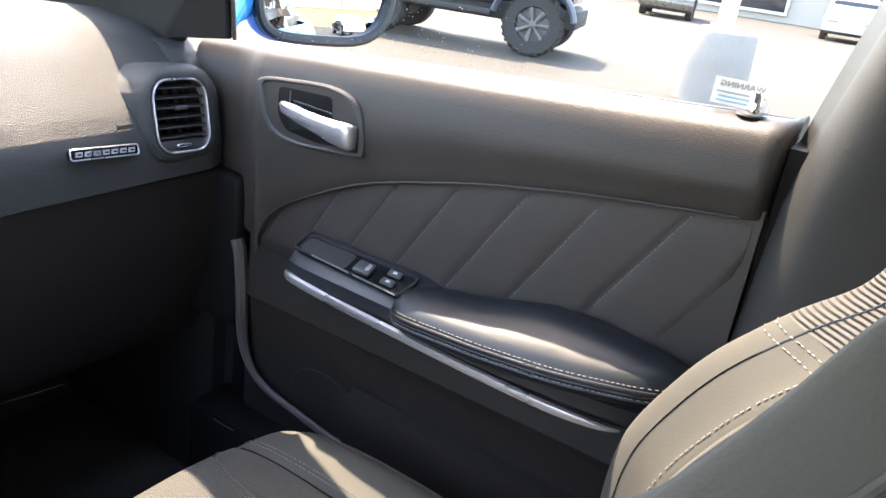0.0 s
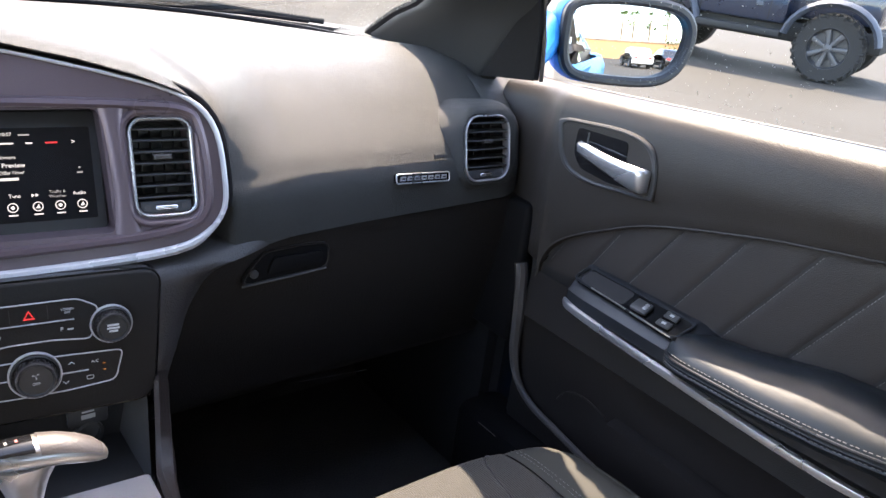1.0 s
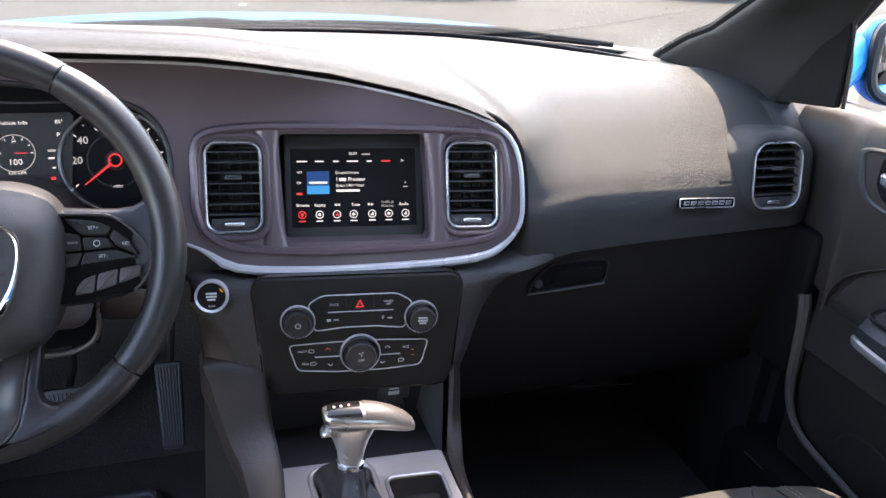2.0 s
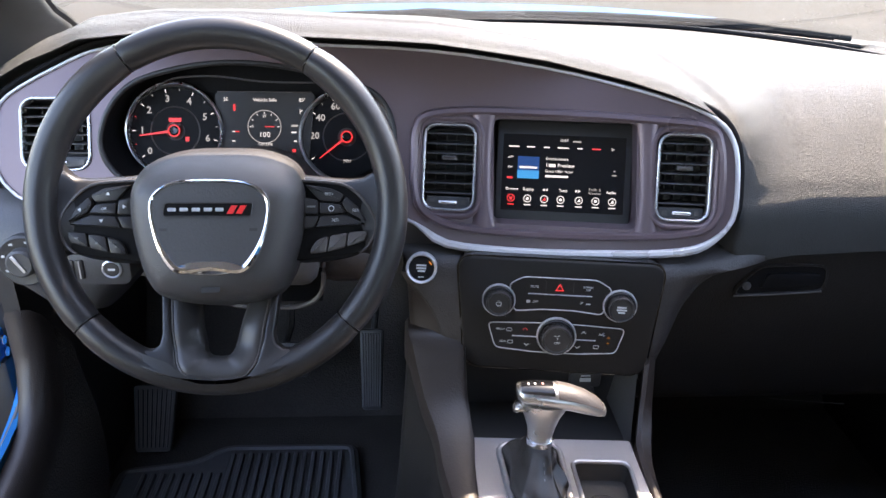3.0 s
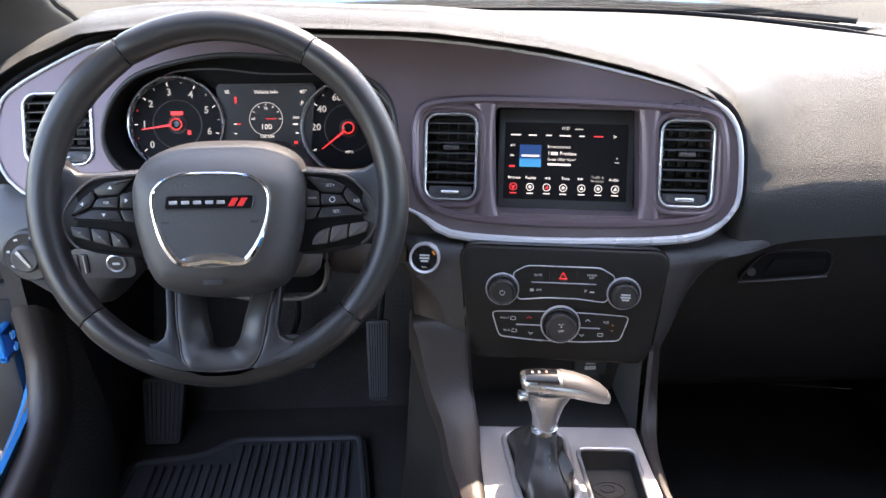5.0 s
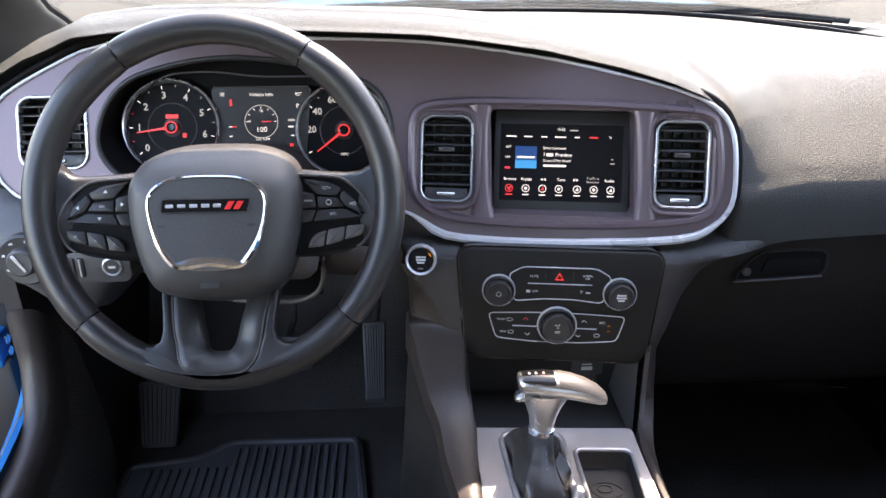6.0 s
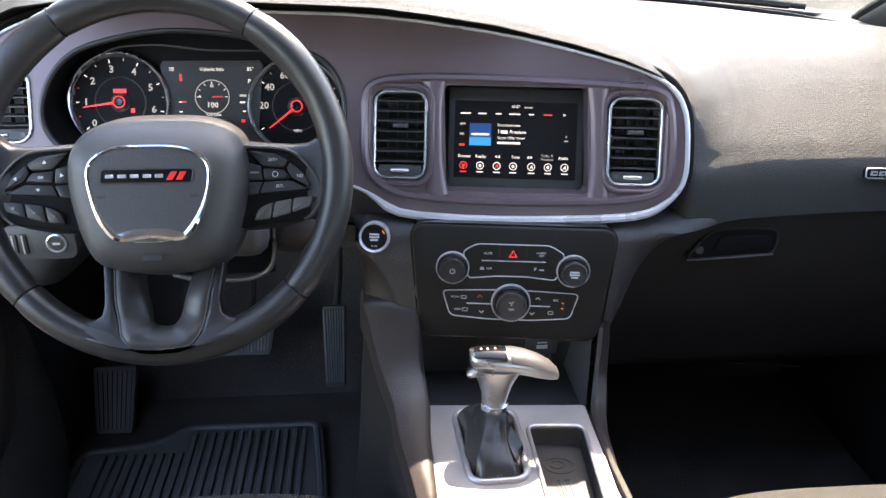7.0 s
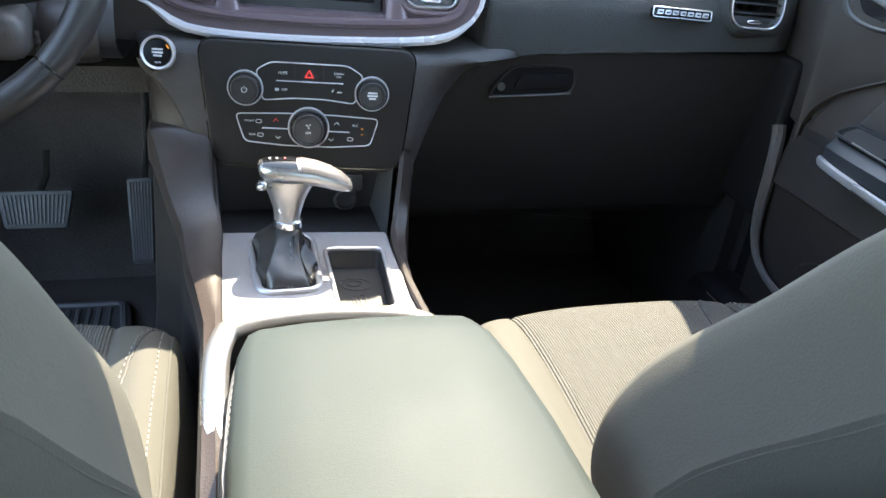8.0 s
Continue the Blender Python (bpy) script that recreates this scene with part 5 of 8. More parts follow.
fillet = [(0.137, -0.112), (0.120, -0.127), (0.107, -0.1365), (0.090, -0.1450), (0.077, -0.1488), (0.067, -0.1485), (0.0600, -0.1435), (0.0572, -0.132), (0.0590, -0.115), (0.0630, -0.080)]
arc = [(RIM_R * math.sin(radians(a)), -RIM_R * math.cos(radians(a))) for a in range(0, 52, 4)]
for s in (-1, 1):
    line = [(s * x, y) for x, y in web + arc + fillet]
    bm = slab(line, -0.010, 0.0085, Matrix(), 0.003, 3)
    for v in bm.verts:
        v.co.z -= fork_sink(v.co.y)
    bm.transform(WM)
    part("rim_web", bm, LEATHER, wheel, "leather web between fork and rim", sharp=60)

# ---- steering column and switches ----
column = thing("steering_column", (-0.386, -0.05, 0.93), "black plastic steering column shroud with stalk", "steering column")
part("shroud", loft([[(-0.386 + 0.065 * math.cos(a) * f, y, z + 0.055 * math.sin(a) * f) for a in [2 * math.pi * k / 16 for k in range(16)]] for y, z, f in ((-0.12, 0.955, 0.9), (-0.08, 0.945, 1.05), (0.0, 0.925, 1.25), (0.06, 0.915, 1.3))], closed=True, cap=True), BLACK, column)
part("lower_shroud", block(-0.46, -0.30, -0.09, 0.05, 0.845, 0.90, 0.02, 3), FLANK, column, "satin grey lower shroud")
part("stalk", tube([(-0.45, -0.06, 0.94), (-0.53, -0.085, 0.945), (-0.60, -0.10, 0.95)], [0.008, 0.007, 0.009], 10), BLACK, column, "black indicator stalk")
switch = thing("headlamp_switch", (-0.672, -0.04, 0.872), "round black headlamp switch", "switch")
hs = axes((-0.672, -0.046, 0.868), (1, 0, 0), (0, 0.1, 1))
part("plate", lathe([(0.034, -0.01), (0.034, 0.002), (0.031, 0.0045), (0.020, 0.003), (0.001, 0.003)], hs, 40), BLACK, switch)
part("knob", lathe([(0.019, 0.002), (0.018, 0.014), (0.015, 0.017), (0.001, 0.0165)], hs, 32), DARK, switch)
part("pointer", block(-0.0022, 0.0022, -0.012, 0.014, 0.0165, 0.019, 0.0008, 1, hs @ pose(0, 0, 0, 0, 0, 35)), SILVER, switch)
for a in (75, 120, 165, 210):
    bar(0.005, 0.003, MARK, hs @ pose(0.026 * math.cos(radians(a)), 0.026 * math.sin(radians(a)), 0.0036), switch)
dim = thing("dimmer_switch", (-0.575, -0.04, 0.868), "black dimmer wheels and silver-ringed boot release on the lower dash", "switch")
dm = axes((-0.589, -0.053, 0.860), (1, 0, 0), (0, 0.05, 1))
part("plate", slab(round_rect(0.100, 0.044, 0.012), -0.03, 0.003, dm, 0.002), DARK, dim)
for i, x in enumerate((-0.034, -0.024, -0.012)):
    part("thumb_wheel", block(x - 0.0045, x + 0.0045, -0.013, 0.013, 0, 0.006, 0.002, 2, dm), BLACK if i == 2 else FLANK, dim)
    part("silver_rib", block(x - 0.0008, x + 0.0008, -0.012, 0.012, 0.005, 0.0068, 0, 1, dm), SILVER, dim)
part("release_ring", lathe([(0.0125, 0), (0.0125, 0.004), (0.0108, 0.005), (0.0095, 0.003)], dm @ pose(0.027, 0, 0.001), 28), SILVER, dim)
part("release_button", lathe([(0.0095, 0), (0.0095, 0.0035), (0.001, 0.004)], dm @ pose(0.027, 0, 0.001), 24), BLACK, dim)
bar(0.009, 0.003, MARK, dm @ pose(0.027, 0, 0.0052), dim)

# ---- centre console ----
console = thing("centre_console", (0, -0.4, FLOOR_Z), "charcoal centre console with brushed silver shifter plate", "console")
PLATE_Z = 0.646


def flank_top(y):
    return curve_at([(-0.62, 0.655), (-0.40, 0.668), (-0.34, 0.660), (-0.26, 0.652), (-0.19, 0.655), (-0.15, 0.664), (-0.12, 0.685), (-0.10, 0.714), (-0.088, 0.736), (-0.07, 0.741)], y)


ys = [-0.03, -0.05, -0.068, -0.075, -0.080, -0.088, -0.095, -0.105, -0.118, -0.13, -0.145, -0.16, -0.19, -0.22, -0.26, -0.30, -0.34, -0.38, -0.42, -0.48, -0.55, -0.62]
for s in (-1, 1):
    rows, low_rows = [], []
    for y in ys:
        top = flank_top(y) + (0.016 * step(-0.096, -0.068, y) if s < 0 else 0.0)
        if s < 0:
            wide = curve_at([(-0.62, 0.128), (-0.40, 0.126), (-0.34, 0.127), (-0.26, 0.137), (-0.15, 0.157), (-0.10, 0.185), (-0.072, 0.201)], y)
        else:
            wide = curve_at([(-0.62, 0.124), (-0.40, 0.120), (-0.27, 0.119), (-0.167, 0.127), (-0.12, 0.135), (-0.072, 0.149)], y)
        thin = curve_at([(-0.62, 0.106), (-0.16, 0.105), (-0.12, 0.113), (-0.072, 0.123)], y)
        cx = curve_at([(-0.62, 0.0), (-0.2, 0.0), (-0.072, 0.010)], y)
        yy = y - (0.010 if s > 0 else -0.026) * step(-0.2, -0.08, y)
        o = (0.020 if s > 0 else 0.006) * step(-0.14, -0.08, y)
        deep = curve_at([(-0.62, 0.06), (-0.40, 0.05), (-0.30, 0.032), (-0.16, 0.030), (-0.10, 0.036), (-0.07, 0.05)], y)
        rows.append([(cx + s * thin, yy, top - 0.05), (cx + s * thin, yy, top - 0.004), (cx + s * (thin + 0.006), yy, top), (cx + s * (wide - 0.014), yy + o * 0.5, top - 0.001), (cx + s * (wide - 0.004), yy + o - 0.002, top - (0.008 if s > 0 else 0.004)), (cx + s * wide, yy + o * 1.5, top - (0.024 if s > 0 else 0.014)), (cx + s * (wide + 0.001), yy + o + 0.005, top - deep), (cx + s * (wide - 0.004), yy + o + 0.006, top - deep - 0.004)])
        low_rows.append([(cx + s * (wide - 0.004), yy + o + 0.006, top - deep + 0.003), (cx + s * (wide + 0.010), yy + o + 0.012, 0.48), (cx + s * (wide + 0.035), yy + o + 0.02, FLOOR_Z)])
    part("side_trim", loft(rows), TRIMBROWN, console, "dark brownish grey console side trim", sharp=40)
    part("side_carpet", loft(low_rows), GLOVE, console, "black lined console flank")
    # rising cheeks of the cubby
    part("cubby_cheek", loft([[(s * 0.118 + 0.008, -0.07 - s * 0.008, 0.745), (s * 0.112 + 0.008, 0.03, 0.745)], [(s * 0.106, -0.15, 0.63), (s * 0.104, 0.03, 0.63)]]), DARK, console)
part("cubby_back", block(-0.13, 0.14, -0.030, -0.020, 0.60, 0.76), BLACK, console)
part("cubby_floor", block(-0.12, 0.12, -0.145, -0.025, 0.615, 0.627), BLACK, console)
part("cubby_roof", block(-0.13, 0.14, -0.055, -0.025, 0.735, 0.745), BLACK, console)
soc = axes((0.068, -0.031, 0.668), (1, 0, 0), (0, 0, 1))
part("usb_socket", slab(round_rect(0.046, 0.026, 0.005), 0, 0.006, soc, 0.002), DARK, console, "black socket panel")
part("socket_mark", merge(block(-0.008, 0.008, -0.003, 0.003, 0.006, 0.0065, 0, 1, soc), block(-0.007, 0.007, 0.006, 0.008, 0.006, 0.0065, 0, 1, soc)), MARK, console)
part("power_socket", lathe([(0.017, 0), (0.017, 0.006), (0.013, 0.007), (0.012, 0.001)], soc @ pose(0.0, -0.026, 0.0), 28), DARK, console)
# brushed plate with its two openings
pl = bmesh.new()
boot_o = round_poly([(-0.070, -0.153), (0.006, -0.156), (0.003, -0.277), (-0.062, -0.279)], 0.016, 4)
tray_o = round_poly([(0.021, -0.185), (0.091, -0.190), (0.083, -0.327), (0.021, -0.326)], 0.011, 4)
edge = round_poly([(-0.104, -0.137), (0.104, -0.149), (0.1045, -0.372), (-0.1045, -0.362)], 0.004, 2)
for l in (edge, boot_o, tray_o):
    vs = [pl.verts.new((x, y, 0)) for x, y in l]
    for i in range(len(vs)):
        pl.edges.new((vs[i - 1], vs[i]))
bmesh.ops.triangle_fill(pl, use_beauty=True, use_dissolve=False, edges=pl.edges[:])
for y in (-0.15, -0.2, -0.25, -0.3, -0.34):
    bmesh.ops.bisect_plane(pl, geom=pl.verts[:] + pl.edges[:] + pl.faces[:], plane_co=(0, y, 0), plane_no=(0, 1, 0))
def within(x, y, ring_pts):
    odd = False
    for (x0, y0), (x1, y1) in zip(ring_pts, ring_pts[1:] + ring_pts[:1]):
        if (y0 > y) != (y1 > y) and x < x0 + (y - y0) * (x1 - x0) / (y1 - y0):
            odd = not odd
    return odd


bmesh.ops.delete(pl, geom=[f for f in pl.faces if any(within(f.calc_center_median().x, f.calc_center_median().y, [tuple(p) for p in o]) for o in (boot_o, tray_o))], context="FACES_ONLY")
bmesh.ops.delete(pl, geom=[e for e in pl.edges if not e.link_faces], context="EDGES")
down = bmesh.ops.extrude_edge_only(pl, edges=[e for e in pl.edges if len(e.link_faces) == 1])
low = {v for v in down["geom"] if isinstance(v, bmesh.types.BMVert)}


def plate_z(y):
    return PLATE_Z + 0.010 * step(-0.30, -0.38, y) + 0.003 * step(-0.17, -0.14, y)


for v in pl.verts:
    v.co.z += plate_z(v.co.y) - (0.020 if v in low else 0)
part("shifter_plate", pl, BRUSHED, console, "brushed silver-grey shifter plate")
part("boot_ring", tube([(x, y, plate_z(y) + 0.001) for x, y in scaled(boot_o, 0.002)], 0.0042, 10, closed=True, flat=1.0), BRUSHED, console, "raised ring round the boot")
part("tray_ring", tube([(x, y, plate_z(y) + 0.0005) for x, y in scaled(tray_o, 0.0015)], 0.0030, 8, closed=True), BRUSHED, console)
well = [[(0.053 + (x - 0.053) * k, -0.257 + (y + 0.257) * k, z if z else plate_z(y) - 0.002) for x, y in tray_o] for k, z in ((1.0, 0), (0.97, PLATE_Z - 0.006), (0.95, PLATE_Z - 0.022), (0.92, PLATE_Z - 0.0245), (0.5, PLATE_Z - 0.025), (0.01, PLATE_Z - 0.025))]
tray = part("tray", loft(well, closed=True), BLACK, console, "black rubber-lined coin tray")
part("tray_mark", loop([(x, y * 0.7) for x, y in circle(0.019, 24)], 0.0006, pose(0.053, -0.232, PLATE_Z - 0.0243, 0, 0, -8)), FLANK, tray)
part("tray_mark", loop([(x, y * 0.7) for x, y in circle(0.009, 20)], 0.0006, pose(0.051, -0.230, PLATE_Z - 0.0243)), DARK, tray)
for x, w in ((0.046, 0.004), (0.056, 0.007)):
    part("tray_mark", loop(round_rect(w, 0.038, 0.0015, 2), 0.0006, pose(x, -0.276, PLATE_Z - 0.0243)), DARK, tray)
# bright arch in front of the armrest, cup bin behind it
arch = spline([(-0.112, -0.52, 0.648), (-0.112, -0.45, 0.662), (-0.106, -0.405, 0.674), (-0.085, -0.384, 0.680), (0.0, -0.380, 0.684), (0.085, -0.390, 0.680), (0.108, -0.412, 0.674), (0.116, -0.455, 0.662), (0.118, -0.52, 0.648)], 5)
part("bright_arch", tube([(p.x, p.y - 0.002, p.z) for p in arch], [0.0105 + 0.002 * step(-0.05, -0.10, p.x) for p in arch], 12, flat=0.8), NICKEL, console, "satin silver arch round the cup bin")
part("bin_wall", loft([[(p.x * 0.97, p.y - 0.003, p.z) for p in arch], [(p.x * 0.93, p.y - 0.010, p.z - 0.11) for p in arch]]), BLACK, console)
part("bin_floor", block(-0.11, 0.11, -0.62, -0.38, 0.56, 0.575), BLACK, console)
for x in (-0.048, 0.05):
    part("cup_rim", tube([(x + 0.040 * math.cos(a), -0.425 + 0.038 * math.sin(a), 0.655) for a in [2 * math.pi * k / 24 for k in range(24)]], 0.003, 6, closed=True), BLACK, console)
part("console_rear", block(-0.125, 0.125, -1.0, -0.6, FLOOR_Z, 0.64, 0.015), DARK, console)

# ---- armrest lid ----
lid = thing("armrest", (0.02, -0.62, 0.66), "padded charcoal leather centre armrest lid with stitched edge", "armrest")
rows = []
for y, z, w0, w1 in ((-0.511, 0.731, -0.073, 0.080), (-0.507, 0.750, -0.080, 0.087), (-0.511, 0.763, -0.086, 0.094), (-0.522, 0.771, -0.094, 0.103), (-0.547, 0.776, -0.100, 0.111), (-0.590, 0.780, -0.104, 0.116), (-0.659, 0.782, -0.109, 0.121), (-0.745, 0.783, -0.111, 0.123), (-0.831, 0.782, -0.111, 0.123), (-0.882, 0.776, -0.105, 0.116), (-0.895, 0.759, -0.099, 0.108), (-0.895, 0.725, -0.099, 0.108)):
    b = 0.726 if z > 0.759 else z - 0.005
    w0 += 0.007
    c = (w0 + w1) / 2
    row = []
    for f, dz in ((-1.0, None), (-1.0, -0.022), (-0.985, -0.013), (-0.95, -0.006), (-0.86, -0.0015), (-0.5, 0.002), (0, 0.003), (0.5, 0.002), (0.86, -0.0015), (0.95, -0.006), (0.985, -0.013), (1.0, -0.022), (1.0, None)):
        row.append((c + (w1 - w0) / 2 * f, y, b if dz is None else max(z + dz, b)))
    rows.append(row)
part("cushion", loft(rows, cap=False), ARMLEATHER, lid, "smooth charcoal leather cushion", sharp=70)
nose = [(-0.111, -0.88), (-0.109, -0.60), (-0.101, -0.535), (-0.080, -0.503), (-0.055, -0.488), (0.01, -0.483), (0.068, -0.488), (0.094, -0.503), (0.112, -0.535), (0.125, -0.60), (0.127, -0.88)]
nose = [tuple(p) for p in spline(nose, 4)]
part("base", slab(nose, 0.650, 0.694, pose(0, 0, 0), 0.004, 2), DARK, lid, "dark grey plastic lid base")
part("lid_shell", slab(scaled(nose, -0.004), 0.697, 0.730, pose(0, 0, 0), 0.005, 3), LEATHER, lid, "black leather-covered lower edge")


def lid_side(y):
    return curve_at([(-0.882, 0.1127), (-0.659, 0.1152), (-0.590, 0.1105), (-0.547, 0.1049), (-0.530, 0.0997)], y)


def lid_shoulder(y):
    return curve_at([(-0.882, 0.770), (-0.590, 0.772), (-0.530, 0.766)], y)


side_y = [-0.533 - 0.0255 * i for i in range(14)]
for s, d in ((-1, 0.0), (-1, 0.010), (1, 0.0), (1, 0.010)):
    part("welt", tube([(0.0097 + s * (lid_side(y) - 0.0030), y, lid_shoulder(y) - 0.0126 - d) for y in side_y], 0.0020, 6), LEATHER, lid, "stitched welt")


def stitches(path, name, parent, length=0.0045, gap=0.0025, r=0.0006, mat=THREAD, label="pale stitching"):
    """Short threads along a path, one joined part."""
    p = [Vector(q) for q in path]
    bms, carry = [], 0.0
    for a, b in zip(p, p[1:]):
        d = (b - a)
        n = d.length
        if n < 1e-6:
            continue
        d /= n
        s = carry
        while s + length < n:
            bms.append(tube([a + d * s, a + d * (s + length)], r, 4))
            s += length + gap
        carry = max(0.0, s - n)
    ob = part(name, merge(*bms), mat, parent, label)
    ob["kind"] = "stuff"
    return ob


for s in (-1, 1):
    stitches([(0.0097 + s * (lid_side(y) - 0.0045), y, lid_shoulder(y) - 0.0072) for y in side_y], "stitching", lid)

# ---- gear selector ----
shifter = thing("gear_selector", (-0.03, -0.21, 0.645), "satin silver T-handle gear selector with black leather boot", "gear lever")
bt = []
boot_round = [tuple(p) for p in spline(boot_o, 3, True)]
for i in range(29):
    f = i / 28
    row = []
    n = len(boot_round)
    for k, (x, y) in enumerate(boot_round):
        a = math.atan2(y + 0.216, x + 0.030)
        cx, cy = -0.027, -0.216 + 0.020 * f
        g = (1 - f) ** 0.85 * (1 - 0.10 * math.sin(math.pi * f))
        tx, ty = cx + 0.0165 * math.cos(a), cy + 0.0160 * math.sin(a)
        wave = math.sin(a * 7 + 2.2 * f + 1.6 * math.sin(a * 2)) + 0.5 * math.sin(a * 13 - 3 * f)
        fold = 0.0062 * (wave - 0.6 * abs(wave)) * math.sin(math.pi * min(f * 1.05 + 0.03, 1)) ** 0.7
        sag = 0.006 * math.sin(math.pi * min(f * 1.6, 1))
        ox, oy = math.cos(a), math.sin(a)
        row.append((tx + (x - tx) * g + (fold + sag) * ox, ty + (y - ty) * g + (fold + sag) * oy, plate_z(y) - 0.006 + 0.050 * f ** 0.92 + 0.003 * math.sin(a * 3 + 2) * math.sin(math.pi * f)))
    bt.append(row)
part("boot", loft(bt, closed=True), BOOTLEATHER, shifter, "folded glossy black leather boot", sharp=60)
for d in (-0.0022, 0.0022):
    stitches([(-0.030 + d + 0.003 * f, -0.2795 + 0.064 * f ** 0.72, 0.650 + 0.0395 * f) for f in [i / 14 for i in range(15)]], "stitching", shifter, mat=DIM, label="grey boot stitching")
part("neck_band", lathe([(0.0158, -0.006), (0.0170, -0.004), (0.0172, 0.004), (0.0160, 0.005)], pose(-0.026, -0.196, 0.684), 28), BOOTLEATHER, shifter, "black leather neck band")
part("collar", lathe([(0.0160, 0), (0.0172, 0.001), (0.0172, 0.0085), (0.0164, 0.0095), (0.0150, 0.0100)], pose(-0.026, -0.196, 0.6885), 32), CHROME, shifter, "polished collar")
# stem and handle, one cast form
rows = []
for z, cx, cy, rx, ry in ((0.698, -0.027, -0.196, 0.0150, 0.0140), (0.712, -0.026, -0.196, 0.0170, 0.0155), (0.728, -0.026, -0.197, 0.0215, 0.0175), (0.742, -0.025, -0.198, 0.0275, 0.019), (0.752, -0.022, -0.199, 0.032, 0.019)):
    rows.append([(cx + rx * math.cos(2 * math.pi * k / 20), cy + ry * math.sin(2 * math.pi * k / 20), z) for k in range(20)])
part("stem", loft(rows, closed=True, cap=True), NICKEL, shifter, "satin silver stem")
rows = []
for x, y, z, ry, rz in ((-0.0590, -0.192, 0.7620, 0.006, 0.004), (-0.0575, -0.192, 0.7615, 0.012, 0.0085), (-0.052, -0.193, 0.7605, 0.0165, 0.012), (-0.035, -0.195, 0.7600, 0.0190, 0.0140), (-0.015, -0.198, 0.7595, 0.0200, 0.0145), (0.005, -0.201, 0.7575, 0.0195, 0.0140), (0.022, -0.204, 0.7535, 0.0180, 0.0130), (0.036, -0.206, 0.7485, 0.0150, 0.0105), (0.045, -0.207, 0.7445, 0.0100, 0.007), (0.0475, -0.207, 0.7430, 0.004, 0.003)):
    rows.append([(x, y + ry * math.cos(2 * math.pi * k / 20), z + rz * math.sin(2 * math.pi * k / 20)) for k in range(20)])
part("handle", loft(rows, closed=True, cap=True), NICKEL, shifter, "satin silver handle", sharp=70)
part("leather_top", loft([[(x, y + ry * 1.02 * math.cos(a), z + rz * 1.04 * math.sin(a)) for a in [radians(25 + 13 * k) for k in range(11)]] for x, y, z, ry, rz in ((-0.012, -0.198, 0.7598, 0.0198, 0.0148), (0.005, -0.201, 0.7578, 0.0195, 0.0145), (0.022, -0.204, 0.7538, 0.0180, 0.0135), (0.036, -0.206, 0.7488, 0.0148, 0.0110), (0.043, -0.207, 0.7455, 0.0100, 0.008))]), FLANK, shifter, "grey leather insert")
part("gear_window", loft([[(x, y + ry * 1.02 * math.cos(a), z + rz * 1.05 * math.sin(a)) for a in [radians(38 + 13 * k) for k in range(9)]] for x, y, z, ry, rz in ((-0.054, -0.193, 0.7608, 0.0155, 0.0112), (-0.045, -0.194, 0.7603, 0.0178, 0.0132), (-0.030, -0.196, 0.7600, 0.0192, 0.0142), (-0.016, -0.198, 0.7596, 0.0200, 0.0146))]), PIANO, shifter, "gloss black gear window")
for x, t in ((-0.046, LIT_WHITE), (-0.038, LIT_WHITE), (-0.029, LIT_RED)):
    part("gear_mark", block(-0.0012, 0.0012, -0.0018, 0.0018, 0, 0.0006, 0, 1, pose(x, -0.1965, 0.7750, 4)), t, shifter)
part("release_button", loft([[(x, -0.194 + w * math.cos(2 * math.pi * k / 14), z + h * math.sin(2 * math.pi * k / 14)) for k in range(14)] for x, z, w, h in ((-0.036, 0.744, 0.010, 0.006), (-0.050, 0.7425, 0.0105, 0.0065), (-0.058, 0.7405, 0.0095, 0.006), (-0.0615, 0.739, 0.006, 0.0035), (-0.062, 0.7385, 0.001, 0.0005))], closed=True, cap=True), NICKEL, shifter, "satin silver thumb button", sharp=60)
part("button_seam", tube([(-0.047 + 0.002 * math.sin(a), -0.194 + 0.0112 * math.cos(a), 0.7427 + 0.0070 * math.sin(a)) for a in [2 * math.pi * k / 18 for k in range(18)]], 0.0009, 6, closed=True), BLACK, shifter)
part("stem_screw", lathe([(0.0052, -0.003), (0.0052, 0.0005), (0.0042, 0.0012), (0.0034, 0.0004), (0.001, 0.0002)], axes((-0.0325, -0.2085, 0.7135), (1, 0, 0), (0, 0.25, 1)), 20), SILVER, shifter, "small round recess in the stem")

# ---- driver's footwell ----
def pedal(name, label, c, w, h, lean, ribs, arm=True):
    th = thing(name, c, label, "pedal")
    tone = PEDALSKIN if arm else RUBBER
    m = axes(c, (1, 0, 0), (0, lean, 1))
    part("pad", slab(round_poly([(-w / 2, h / 2), (w / 2, h / 2), (w / 2 * 0.80, -h / 2), (-w / 2 * 0.80, -h / 2)], 0.008), -0.012, 0.004, m, 0.003), tone, th)
    rib = as_mesh("rib", block(-0.0016, 0.0016, -h / 2 + 0.008, h / 2 - 0.008, 0.003, 0.0068, 0.001, 1), RUBBER)
    for i in range(ribs):
        piece("rib", rib, m @ pose((-0.5 + (i + 0.5) / ribs) * w * 0.82, 0, 0, 0, 0, (0.5 - (i + 0.5) / ribs) * math.degrees(0.16 * w / h)), th)
    if arm:
        part("arm", tube([m @ Vector((0, h / 4, -0.01)), m @ Vector((0.01, h * 0.9, -0.05)), m @ Vector((0.01, h * 1.6, -0.06))], 0.007, 8), BLACK, th)
    return th


